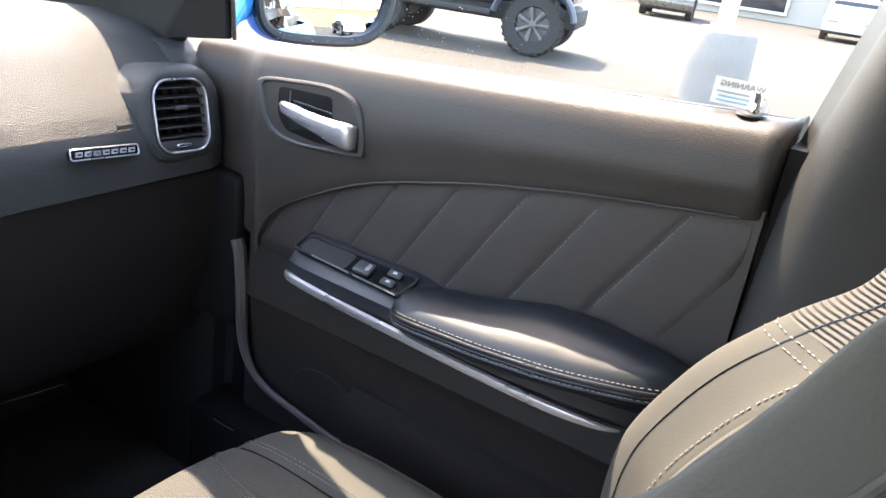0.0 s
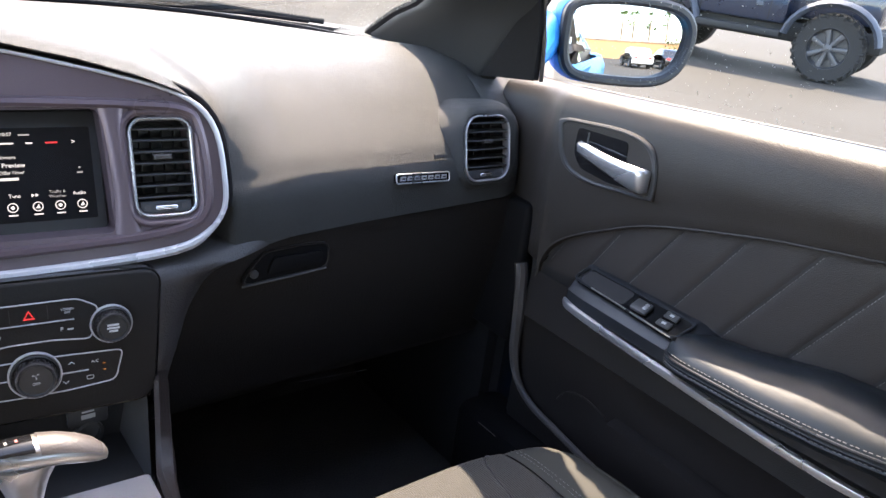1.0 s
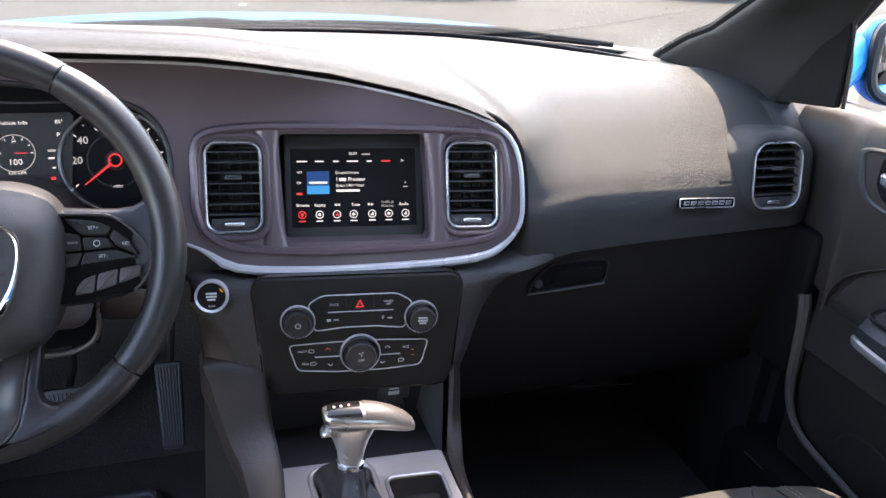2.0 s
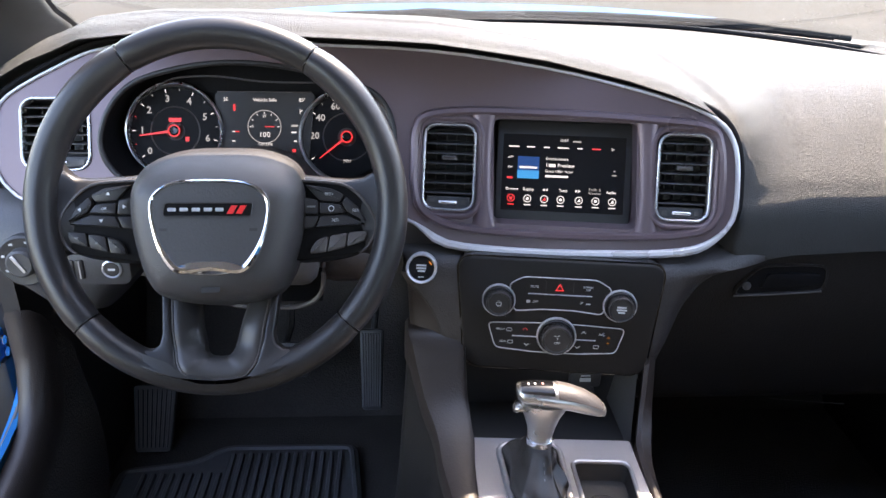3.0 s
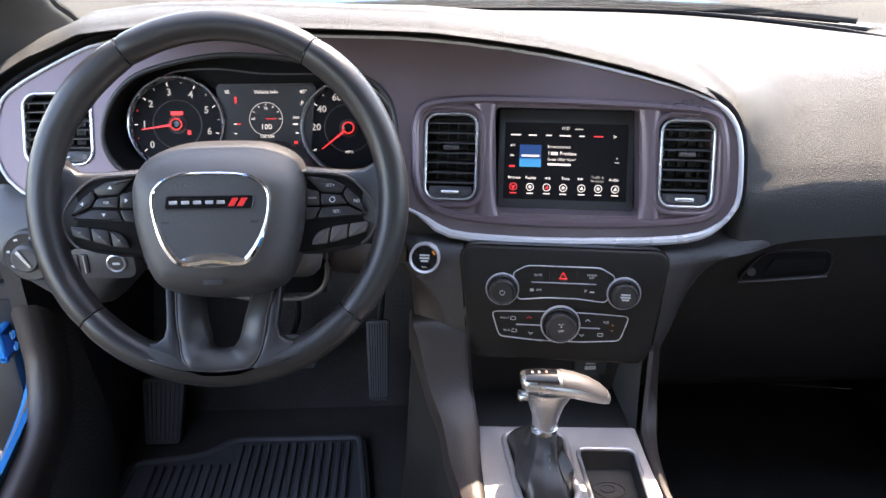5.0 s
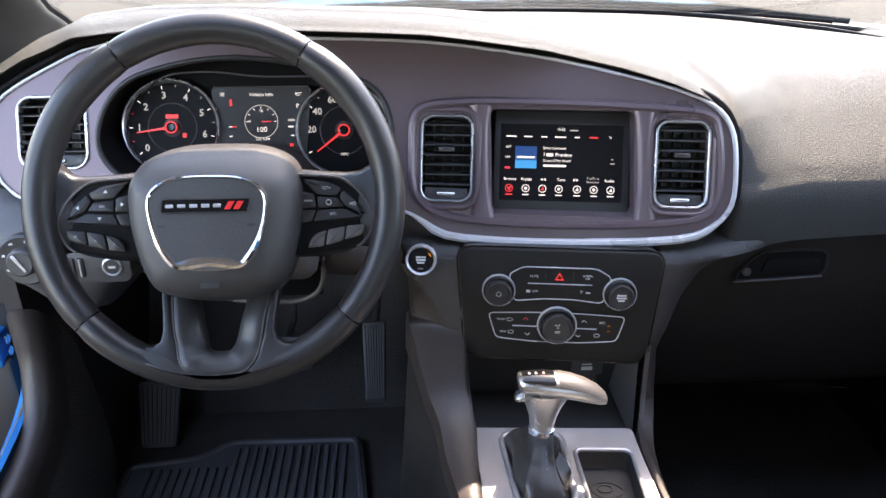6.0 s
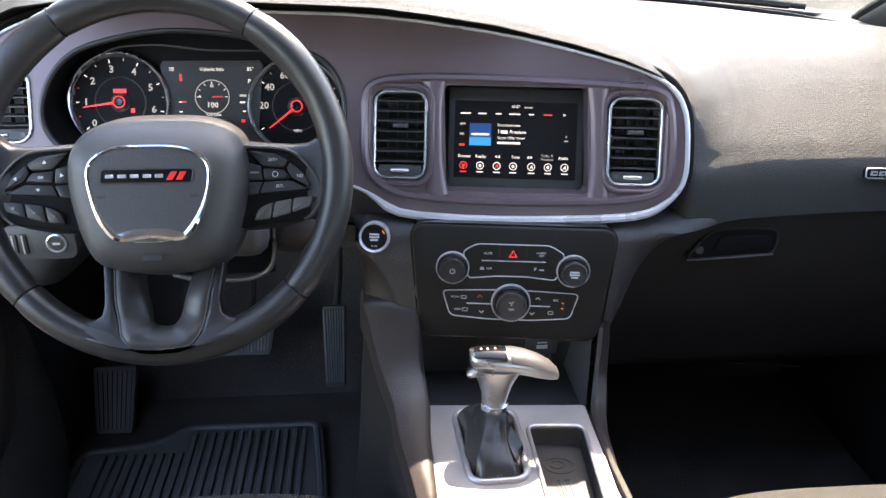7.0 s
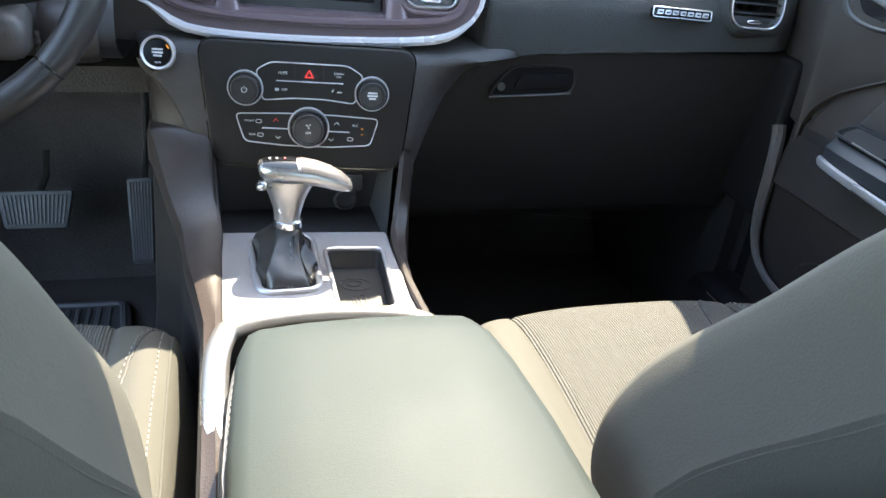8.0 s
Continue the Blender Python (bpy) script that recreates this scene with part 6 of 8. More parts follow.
pedal("accelerator_pedal", "ribbed black accelerator pedal", (-0.259, 0.40, 0.395), 0.050, 0.168, 0.5, 8)
pedal("brake_pedal", "wide ribbed black brake pedal", (-0.437, 0.375, 0.438), 0.130, 0.070, 0.5, 16)
pedal("foot_rest", "ribbed black rubber foot rest", (-0.708, 0.365, 0.305), 0.088, 0.135, 0.62, 8, False)
mat_thing = thing("floor_mat", (-0.48, 0.1, FLOOR_Z), "ribbed black rubber floor mat on the carpet", "floor mat")
mo = round_poly([(-0.76, -0.45), (-0.25, -0.45), (-0.270, 0.15), (-0.290, 0.335), (-0.565, 0.338), (-0.612, 0.292), (-0.755, 0.272)], 0.03, 4)
part("base", slab(mo, FLOOR_Z + 0.001, FLOOR_Z + 0.016, Matrix(), 0.004), RUBBER, mat_thing)
part("raised_rim", tube([(x, y, FLOOR_Z + 0.016) for x, y in scaled(mo, -0.012)], 0.006, 6, closed=True), RUBBER, mat_thing)
bmr = as_mesh("rib", block(-0.0048, 0.0048, -0.60, 0.0, FLOOR_Z + 0.014, FLOOR_Z + 0.022, 0.002, 1), RUBBER)
for i in range(22):
    x = -0.70 + 0.018 * i
    piece("rib", bmr, pose(x, 0.305 if x > -0.55 else 0.25, 0), mat_thing)

# ---- passenger door ----
door = thing("passenger_door", (0.78, -0.4, 0.4), "closed passenger door with dark vinyl trim, quilted insert and padded armrest", "car door")
QTOP = [(-0.78, 1.012), (-0.755, 1.009), (-0.613, 0.99), (-0.52, 0.974), (-0.426, 0.954), (-0.288, 0.915), (-0.20, 0.874), (-0.139, 0.839), (-0.106, 0.807), (-0.092, 0.774), (-0.088, 0.70), (-0.086, 0.52)]


def belt(y):
    return 1.054 - 0.0705 * y


def quilt_top(y):
    return curve_at(QTOP, y)


def upper_row(y, end=0.0):
    zb, zq = belt(y), quilt_top(y) if y < -0.0875 else 0.775
    pts = [(0.822, zb - 0.030), (0.812, zb - 0.006), (0.797, zb + 0.001), (0.783, zb - 0.001), (0.770, zb - 0.006), (0.7595, zb - 0.016), (0.7525, zb - 0.034)]
    top = zb - 0.046
    for k in range(1, 7):
        f = k / 6
        pts.append((0.7495 - 0.0035 * math.sin(math.pi * min(f * 1.25, 1)) + 0.0055 * step(0.35, 1.0, f), top + (zq + 0.002 - top) * f))
    pts += [(0.7575, zq - 0.001), (0.7655, zq - 0.001)]
    return [(x + end + 0.024 * step(-0.085, -0.015, y), y, z) for x, z in pts]


ys = [0.08, 0.05, 0.02, 0.0, -0.03, -0.06, -0.08, -0.0865, -0.088, -0.090, -0.093, -0.098, -0.104, -0.112, -0.122, -0.135, -0.15, -0.17, -0.19, -0.215, -0.24, -0.27, -0.30, -0.34, -0.38, -0.42, -0.46, -0.50, -0.55, -0.60, -0.65, -0.69, -0.72, -0.74, -0.755, -0.765]
rows = [upper_row(y) for y in ys]
rows.append(upper_row(-0.772, 0.006))
rows.append(upper_row(-0.776, 0.02))
rows.append([(x + 0.02, y, z) for x, y, z in upper_row(-0.778, 0.03)])
part("upper_trim", loft(rows), DOORVINYL, door, "grained dark grey-brown upper door trim", sharp=50)
part("backing", block(0.762, 0.80, -0.776, -0.07, 0.42, 1.02), BLACK, door)
part("quilt_seam", tube([(0.7535, y, z + 0.0005) for y, z in [tuple(p) for p in spline([q[::1] for q in QTOP[1:10]], 6)]], 0.0016, 6), QUILT, door)

ins = []
for i in range(40):
    y = -0.0885 - 0.685 * (i / 39) ** 1.5
    ins.append([(0.7640, y, 0.76), (0.7640, y, quilt_top(y) - 0.0005)])
part("quilt_backing", loft(ins), QUILT, door)

# quilted insert: leaning padded panels with stitched seams between
SEAM_T = [-0.02, -0.135, -0.236, -0.331, -0.427, -0.522, -0.613, -0.709, -0.805]
LEAN_Q = 0.60


def seam_y(k, z):
    """Seams lean: lower ends lie further forward."""
    yt = SEAM_T[k]
    return yt + (quilt_top(max(min(yt, -0.09), -0.77)) - z) * LEAN_Q


for k in range(len(SEAM_T) - 1):
    rows = []
    for i in range(13):
        f = i / 12
        row = []
        for j in range(15):
            z = 0.775 + (1.012 - 0.775) * j / 14
            a, b = seam_y(k, z), seam_y(k + 1, z)
            y = min(max(a + (b - a) * f, -0.768), -0.0895)
            z2 = min(z, quilt_top(y) - 0.001)
            puff = 0.0022 * (1 - abs(2 * f - 1) ** 8) + 0.0006 * math.sin(j * 1.1 + k * 1.7 + f * 3) * (1 - abs(2 * f - 1))
            rim_d = min(1.0, (quilt_top(y) - z2) / 0.02)
            row.append((0.7635 - puff * (0.4 + 0.6 * rim_d) - 0.001, y, z2))
        rows.append(row)
    part("quilted_panel", loft(rows), QUILT, door, "padded brown-black leatherette panel", sharp=70)
for k in range(1, len(SEAM_T) - 1):
    path = []
    for i in range(20):
        z = 0.79 + (1.01 - 0.79) * i / 19
        y = seam_y(k, z)
        if z < quilt_top(y) - 0.004 and -0.766 < y < -0.10:
            path.append((0.7612, y - 0.0030, z))
    stitches(path, "stitching", door, 0.003, 0.002, 0.00042)

# door handle
DM = axes((0.7475, 0, 0), (0, -1, 0), (0, 0, 1))
cup = [tuple(p) for p in spline([(0.092, 1.018), (0.15, 1.027), (0.215, 1.032), (0.258, 1.024), (0.278, 1.000), (0.283, 0.958), (0.274, 0.949), (0.225, 0.944), (0.165, 0.939), (0.122, 0.946), (0.101, 0.966), (0.092, 0.995)], 4, True)]
hb = part("handle_bezel", ring(cup, [(0.196 + (x - 0.196) * 0.90, 0.985 + (y - 0.985) * 0.88) for x, y in cup], -0.004, 0.0045, DM, 0.002), DARK, door, "dark grey handle surround")
part("bezel_plate", slab([(0.196 + (x - 0.196) * 0.91, 0.985 + (y - 0.985) * 0.89) for x, y in cup], -0.01, 0.0015, DM, 0.001, 1), DOORVINYL, hb)
well = round_poly([(0.128, 1.014), (0.224, 1.018), (0.226, 0.985), (0.262, 0.975), (0.264, 0.957), (0.20, 0.951), (0.145, 0.956), (0.128, 0.975)], 0.009)
part("handle_well", slab(well, -0.004, 0.0022, DM), PIANO, hb, "black hollow behind the handle")
part("well_latch", block(0.150, 0.153, 0.985, 1.012, 0.002, 0.004, 0.0005, 1, DM), DARK, hb)
rows = []
for y, z, w, d in ((0.138, 0.989, 0.005, 0.006), (0.143, 0.989, 0.0085, 0.010), (0.160, 0.987, 0.0105, 0.013), (0.185, 0.984, 0.0115, 0.016), (0.210, 0.981, 0.013, 0.0175), (0.235, 0.978, 0.0155, 0.0185), (0.258, 0.9765, 0.0175, 0.018), (0.268, 0.976, 0.0175, 0.016), (0.273, 0.976, 0.015, 0.011)):
    rows.append([(y, z - w, d - 0.006), (y, z - w * 0.98, d - 0.001), (y, z - w * 0.75, d + 0.003), (y, z - w * 0.2, d + 0.0035), (y, z + w * 0.5, d + 0.005), (y, z + w * 0.85, d + 0.003), (y, z + w, d - 0.001), (y, z + w * 0.95, d - 0.006)])
bm = loft(rows, closed=True, cap=True)
bm.transform(DM)
part("handle_lever", bm, SILVER, door, "satin silver door handle", sharp=60)

# slot under the window, sill strip, lock pin
def sill_x(y):
    return 0.024 * step(-0.085, -0.015, y)


slot_y = [-0.006 - 0.0165 * i for i in range(11)]
part("demist_slot", loft([[(x + sill_x(y), y, belt(y) + x - 0.7842 - d) for x, d in ((0.7615, -0.001), (0.7635, 0.006), (0.7665, 0.009), (0.7685, 0.001), (0.7700, 0.000), (0.7715, 0.006), (0.7740, 0.0075), (0.7760, -0.001))] for y in slot_y]), PIANO, door, "black demister slot")
part("slot_rib", tube([(0.7693 + sill_x(y), y, belt(y) - 0.0140) for y in slot_y], 0.0011, 6), FLANK, door, "grey rib along the slot")
part("slot_edge", tube([(x + sill_x(y), y, belt(y) + x - 0.7835) for x, y in round_poly([(0.7600, 0.0), (0.7775, -0.002), (0.7775, -0.180), (0.7605, -0.174)], 0.006, 3)], 0.0014, 6, closed=True), DOORVINYL, door)
part("window_seal", tube([(0.808, y, belt(y) - 0.002) for y in [-0.05 - 0.06 * i for i in range(13)]], 0.004, 8, flat=1.0), BLACK, door, "black rubber window seal")
pin = part("lock_pin", lathe([(0.0065, 0), (0.0062, 0.020), (0.0045, 0.024), (0.001, 0.0245)], pose(0.790, -0.732, belt(-0.732) - 0.001), 20), CHROME, door, "chrome lock pin")
part("pin_collar", lathe([(0.016, 0), (0.015, 0.002), (0.008, 0.003)], pose(0.790, -0.732, belt(-0.732) - 0.0005), 24), DARK, pin)

# armrest carrier with switches and bright strip
rows = []
for y, xn, zn, zt in ((-0.178, 0.758, 0.775, 0.782), (-0.184, 0.735, 0.784, 0.795), (-0.195, 0.714, 0.789, 0.816), (-0.23, 0.704, 0.7915, 0.816), (-0.32, 0.700, 0.7915, 0.816), (-0.40, 0.697, 0.7915, 0.816), (-0.45, 0.694, 0.787, 0.80), (-0.55, 0.692, 0.786, 0.80), (-0.65, 0.694, 0.788, 0.80), (-0.72, 0.700, 0.790, 0.80), (-0.75, 0.716, 0.790, 0.80), (-0.765, 0.745, 0.788, 0.79)):
    rows.append([(0.766, y, zt), (0.752, y, zt - 0.001), (0.5 * 0.752 + 0.5 * xn, y, (zn + zt) / 2 + 0.001), (xn + 0.007, y, zn + 0.0005), (xn, y, zn - 0.006), (xn + 0.001, y, zn - 0.024), (xn + 0.010, y, zn - 0.034), (min(xn + 0.034, 0.757), y, zn - 0.044), (0.757, y, zn - 0.058)])
part("armrest_carrier", loft(rows), CARRIER, door, "satin blue-black armrest carrier")
strip = spline([(0.716, -0.190, 0.7655), (0.703, -0.215, 0.7640), (0.6985, -0.30, 0.7595), (0.6965, -0.40, 0.7560), (0.694, -0.50, 0.7530), (0.6925, -0.60, 0.7515), (0.696, -0.675, 0.7525), (0.703, -0.705, 0.7540)], 5)
n = len(strip)
part("bright_strip", tube(strip, [0.0055 * min(1, 0.35 + 6 * i / n, 0.15 + 4 * (n - 1 - i) / n) for i in range(n)], 8, flat=1.25), SILVER, door, "satin silver strip")
sp = part("switch_plate", slab(round_poly([(-0.020, -0.092), (0.020, -0.100), (0.022, 0.094), (-0.010, 0.098)], 0.010), -0.004, 0.003, pose(0.727, -0.298, 0.8062, 0, -24), 0.0015, 1), PIANO, door, "gloss black switch plate")
SW = pose(0.7255, -0.298, 0.8092, 0, -24)
part("plate_edge", tube([(x, y, 0.0) for x, y in round_poly([(-0.020, -0.092), (0.020, -0.100), (0.022, 0.094), (-0.010, 0.098)], 0.010)], 0.0022, 6, closed=True, m=SW), CARRIER, sp)
for y0, y1 in ((-0.088, -0.016), (-0.008, 0.060)):
    part("bright_line", tube([(-0.0215 + 0.0525 * max(y + 0.092, 0) / 0.9, y, 0.0012) for y in [y0 + (y1 - y0) * i / 6 for i in range(7)]], 0.0012, 6, m=SW), NICKEL, sp, "fine silver line")
part("pull_cup", slab(round_poly([(-0.013, 0.002), (0.017, 0.002), (0.017, 0.086), (-0.008, 0.088)], 0.008), -0.001, 0.0006, SW), BLACK, sp)
part("window_switch", block(-0.012, 0.010, -0.038, -0.010, 0, 0.007, 0.003, 2, SW), DARK, sp)
part("switch_tip", block(-0.006, 0.006, -0.034, -0.028, 0.006, 0.0085, 0.001, 1, SW), SILVER, sp)
for x in (-0.007, 0.010):
    part("lock_button", block(x - 0.006, x + 0.006, -0.078, -0.056, 0, 0.004, 0.0015, 1, SW), DARK, sp)
    bar(0.004, 0.006, MARK, SW @ pose(x, -0.067, 0.0041), sp)
# padded leather rest
rows = []
PADS = ((-0.395, 0.690, 0.799, 0.700, 0.801), (-0.400, 0.684, 0.797, 0.730, 0.806), (-0.415, 0.678, 0.797, 0.752, 0.811), (-0.44, 0.672, 0.800, 0.758, 0.814), (-0.48, 0.668, 0.804, 0.759, 0.820), (-0.53, 0.665, 0.808, 0.758, 0.833), (-0.58, 0.664, 0.813, 0.757, 0.846), (-0.63, 0.665, 0.818, 0.757, 0.850), (-0.68, 0.669, 0.825, 0.757, 0.846), (-0.72, 0.676, 0.830, 0.757, 0.840), (-0.745, 0.690, 0.831, 0.757, 0.834), (-0.757, 0.712, 0.826, 0.757, 0.826), (-0.760, 0.735, 0.815, 0.757, 0.814))
for y, xn, zn, xf, zf in PADS:
    rows.append([(xn + 0.010, y, zn - 0.030), (xn + 0.002, y, zn - 0.022), (xn - 0.001, y, zn - 0.010), (xn + 0.003, y, zn), (xn + 0.012, y, zn + 0.008), (xn + (xf - xn) * 0.35, y, zn + (zf - zn) * 0.5 + 0.010), (xn + (xf - xn) * 0.7, y, zn + (zf - zn) * 0.85 + 0.007), (xf - 0.004, y, zf), (xf + 0.004, y, zf - 0.008)])
part("armrest_pad", loft(rows), PADLEATHER, door, "padded blue-black leather armrest", sharp=70)
for d, r in ((0.0, 0.0018), (0.006, 0.0016), (0.012, 0.0016)):
    part("pad_welt", tube(spline([(xn - 0.0006 + 0.0012 * (d > 0), y, zn - 0.006 - d) for y, xn, zn, xf, zf in PADS[:-1]], 3), r, 6), LEATHER, door)
stitches(spline([(xn + 0.0000, y, zn - 0.0005) for y, xn, zn, xf, zf in PADS[:-1]], 4), "stitching", door, 0.0036, 0.0020, 0.0006)
stitches(spline([(xn - 0.0012, y, zn - 0.0150) for y, xn, zn, xf, zf in PADS[:-1]], 4), "stitching", door, 0.0036, 0.0020, 0.0006)

# lower door
rows = []
for i in range(20):
    y = -0.080 - 0.695 * i / 19
    k = step(-0.36, -0.30, y)
    rows.append([(0.757, y, 0.76), (0.752, y, 0.735), (0.745, y, 0.700), (0.741, y, 0.682), (0.745 + 0.004 * k, y, 0.676), (0.746 + 0.006 * k, y, 0.64), (0.748 + 0.006 * k, y, 0.58), (0.752, y, 0.52), (0.756, y, 0.42)])
part("lower_trim", loft(rows), LOWVINYL, door, "dark lower door trim")
part("pocket_edge", tube(spline([(0.742, -0.195, 0.575), (0.735, -0.215, 0.603), (0.732, -0.25, 0.617), (0.733, -0.285, 0.612), (0.740, -0.30, 0.595), (0.742, -0.305, 0.54)], 5), 0.0014, 6), LOWVINYL, door)
part("map_pocket", loft([[(0.748, y, 0.50), (0.728, y, 0.505), (0.722, y, 0.55), (0.724, y, 0.608), (0.745, y, 0.612)] for y in (-0.31, -0.45, -0.60, -0.75)]), LOWVINYL, door, "door map pocket")
seal = spline([(0.742, -0.062, 0.765), (0.741, -0.071, 0.74), (0.739, -0.080, 0.68), (0.738, -0.086, 0.61), (0.737, -0.105, 0.565), (0.736, -0.145, 0.538), (0.735, -0.22, 0.524), (0.733, -0.307, 0.512), (0.730, -0.45, 0.495), (0.728, -0.62, 0.48)], 5)
part("door_seal", tube(seal, [0.0105 - 0.0045 * step(0.2, 0.5, i / len(seal)) for i in range(len(seal))], 8), FLANK, shell, "grey rubber door seal")
part("sill", block(0.70, 0.80, -0.9, 0.0, FLOOR_Z, 0.47, 0.02), DEEP, shell)
# highlight along the worn sill edge, painted as a pale tube
part("sill_highlight", tube([(0.7005, -0.066 - 0.0047 * i, 0.4600) for i in range(11)], 0.0009, 6), FLANK, shell, "pale line painted as the highlight on the worn sill edge")
part("dash_end_cap", block(0.752, 0.785, -0.050, 0.10, 0.60, 0.858, 0.010, 3), DEEP, dash)
# safety sticker outside the glass, read from the other side
sticker = thing("window_sticker", (0.81, -0.72, 1.12), "white warning sticker on the outer face of the door glass", "sticker")
WS = Matrix(((0, 0, 1, 0.806), (1, 0, 0, -0.7135), (0, 1, 0, 1.1215), (0, 0, 0, 1)))
STICKER = material("sticker_film", (0.75, 0.76, 0.76), 0.5, vary=0.03)
STICKER_GREY = material("sticker_grey_print", (0.30, 0.33, 0.34), 0.5, vary=0.05)
STICKER_BLUE = material("sticker_blue_print", (0.22, 0.42, 0.55), 0.5, vary=0.05)
part("film", block(-0.029, 0.029, -0.0135, 0.0135, 0, 0.0006, 0, 1, WS), STICKER, sticker)
for dz in (0.0012, -0.0012):
    lettering("WARNING", 0.0082, STICKER_GREY, WS @ pose(0, 0.0078, dz), sticker, bold=0.0002, width=1.15)
for i, w in enumerate((0.050, 0.045, 0.048)):
    part("print_bar", block(-w / 2, w / 2, -0.001, 0.001, -0.001, 0.0016, 0, 1, WS @ pose(0, -0.0005 - 0.0045 * i, 0)), STICKER_BLUE if i else STICKER_GREY, sticker)

# ---- trim on the passenger side of the dash ----
badge = thing("dash_badge", (0.553, -0.02, 0.918), "narrow silver-edged badge on the passenger side of the dash", "badge")
BM = axes((0.5525, -0.0170, 0.9180), (1, 0, -0.045), (0.045, 0.28, 1))
bo = round_rect(0.097, 0.0135, 0.003, 3)
part("plate", slab(bo, -0.006, 0.002, BM, 0.0005, 1), PIANO, badge)
part("edge", tube([(x, y, 0.002) for x, y in bo], 0.0011, 6, closed=True, m=BM), SILVER, badge)
for i in range(7):
    x = -0.0375 + 0.0125 * i
    part("silver_bar", slab([(x - 0.0053, -0.003), (x + 0.0042, -0.003), (x + 0.0055, 0.0034), (x - 0.0040, 0.0034)], 0.0015, 0.0032, BM), SILVER, badge)
    part("dark_notch", slab([(x - 0.0022, -0.0009), (x + 0.003, -0.0009), (x + 0.0034, 0.0009), (x - 0.0018, 0.0009)], 0.0030, 0.0036, BM), PIANO, badge)
part("embossed_mark", block(-0.011, 0.011, -0.003, 0.003, -0.002, 0.0006, 0.0004, 1, axes((0.592, -0.0035, 0.944), (1, 0, 0), (0, 0.32, 1))), VINYL, dash)

# ---- front seats ----
def cushion_pt(s, v):
    """Point of the seat cushion: s across (-1 inner to 1 outer), v from the front lip to the back."""
    line = spline_c[min(int(v * (len(spline_c) - 1)), len(spline_c) - 1)]
    y, z = line
    back = step(0.35, 1.0, v)
    a = abs(s)
    bump = 0.030 * math.exp(-((a - 0.80) / 0.13) ** 2) * (0.25 + 0.75 * back) + 0.006 * (1 - a * a) * (1 - back)
    fall = 0.09 * step(0.90, 1.0, a) ** 1.5
    y2 = y - 0.060 * a ** 3.5 * (1 - back)
    return (s * 0.2625, y2, z + bump - fall - (0.010 + 0.014 * (s > 0)) * a ** 4 * (1 - back))


spline_c = [tuple(p) for p in spline([(-0.262, 0.36), (-0.236, 0.43), (-0.222, 0.50), (-0.224, 0.540), (-0.238, 0.563), (-0.262, 0.576), (-0.32, 0.584), (-0.42, 0.584), (-0.55, 0.574), (-0.68, 0.558), (-0.78, 0.55)], 8)]


def back_pt(s, v):
    """Point of the backrest: v from its foot to its top."""
    z, front, half, drop = BACK[min(int(v * (len(BACK) - 1)), len(BACK) - 1)]
    a = abs(s)
    wing = 1 - 0.75 * step(0.88, 1.0, v)
    dish = 0.060 * wing * (1 - step(0.44 if s < 0 else 0.60, 0.86 if s < 0 else 0.92, a))
    fall = 0.10 * step(0.89, 1.0, a) ** 1.6
    return (s * half + (0.2625 - half) * 0.15, front - dish - fall - drop * step(-0.8, 0.8, s), z + (0.010 * a * a if v < 0.9 else -0.02 * a ** 3))


BACK = [tuple(p) for p in spline([(0.60, -0.597, 0.235, 0.142), (0.66, -0.600, 0.255, 0.117), (0.72, -0.612, 0.262, 0.101), (0.78, -0.637, 0.262, 0.084), (0.84, -0.676, 0.261, 0.070), (0.90, -0.722, 0.257, 0.059), (0.96, -0.763, 0.251, 0.068), (1.0, -0.796, 0.246, 0.076),
                                   (1.03, -0.830, 0.240, 0.060), (1.08, -0.862, 0.226, 0.056), (1.12, -0.886, 0.208, 0.058), (1.142, -0.915, 0.190, 0.064), (1.148, -0.955, 0.175, 0.066)], 6)]


def skin(fn, s0, s1, v0, v1, ns, nv, m, lift=0.0, seam=0.0):
    """A panel of a seat's surface; its edges sink into the seams."""
    rows = []
    for i in range(nv + 1):
        v = v0 + (v1 - v0) * i / nv
        a, b = (s0(v), s1(v)) if callable(s0) else (s0, s1)
        row = []
        for j in range(ns + 1):
            f = j / ns
            p = Vector(fn(a + (b - a) * f, v))
            edge = min(f, 1 - f) * abs(b - a) * 0.26
            e = math.exp(-edge / 0.0035)
            sink = seam * e
            p = p + Vector((0, -sink * 0.6 if fn is back_pt else 0, -sink * (0.3 if fn is back_pt else 1.0)))
            row.append(m @ p)
        rows.append(row)
    return loft(rows)


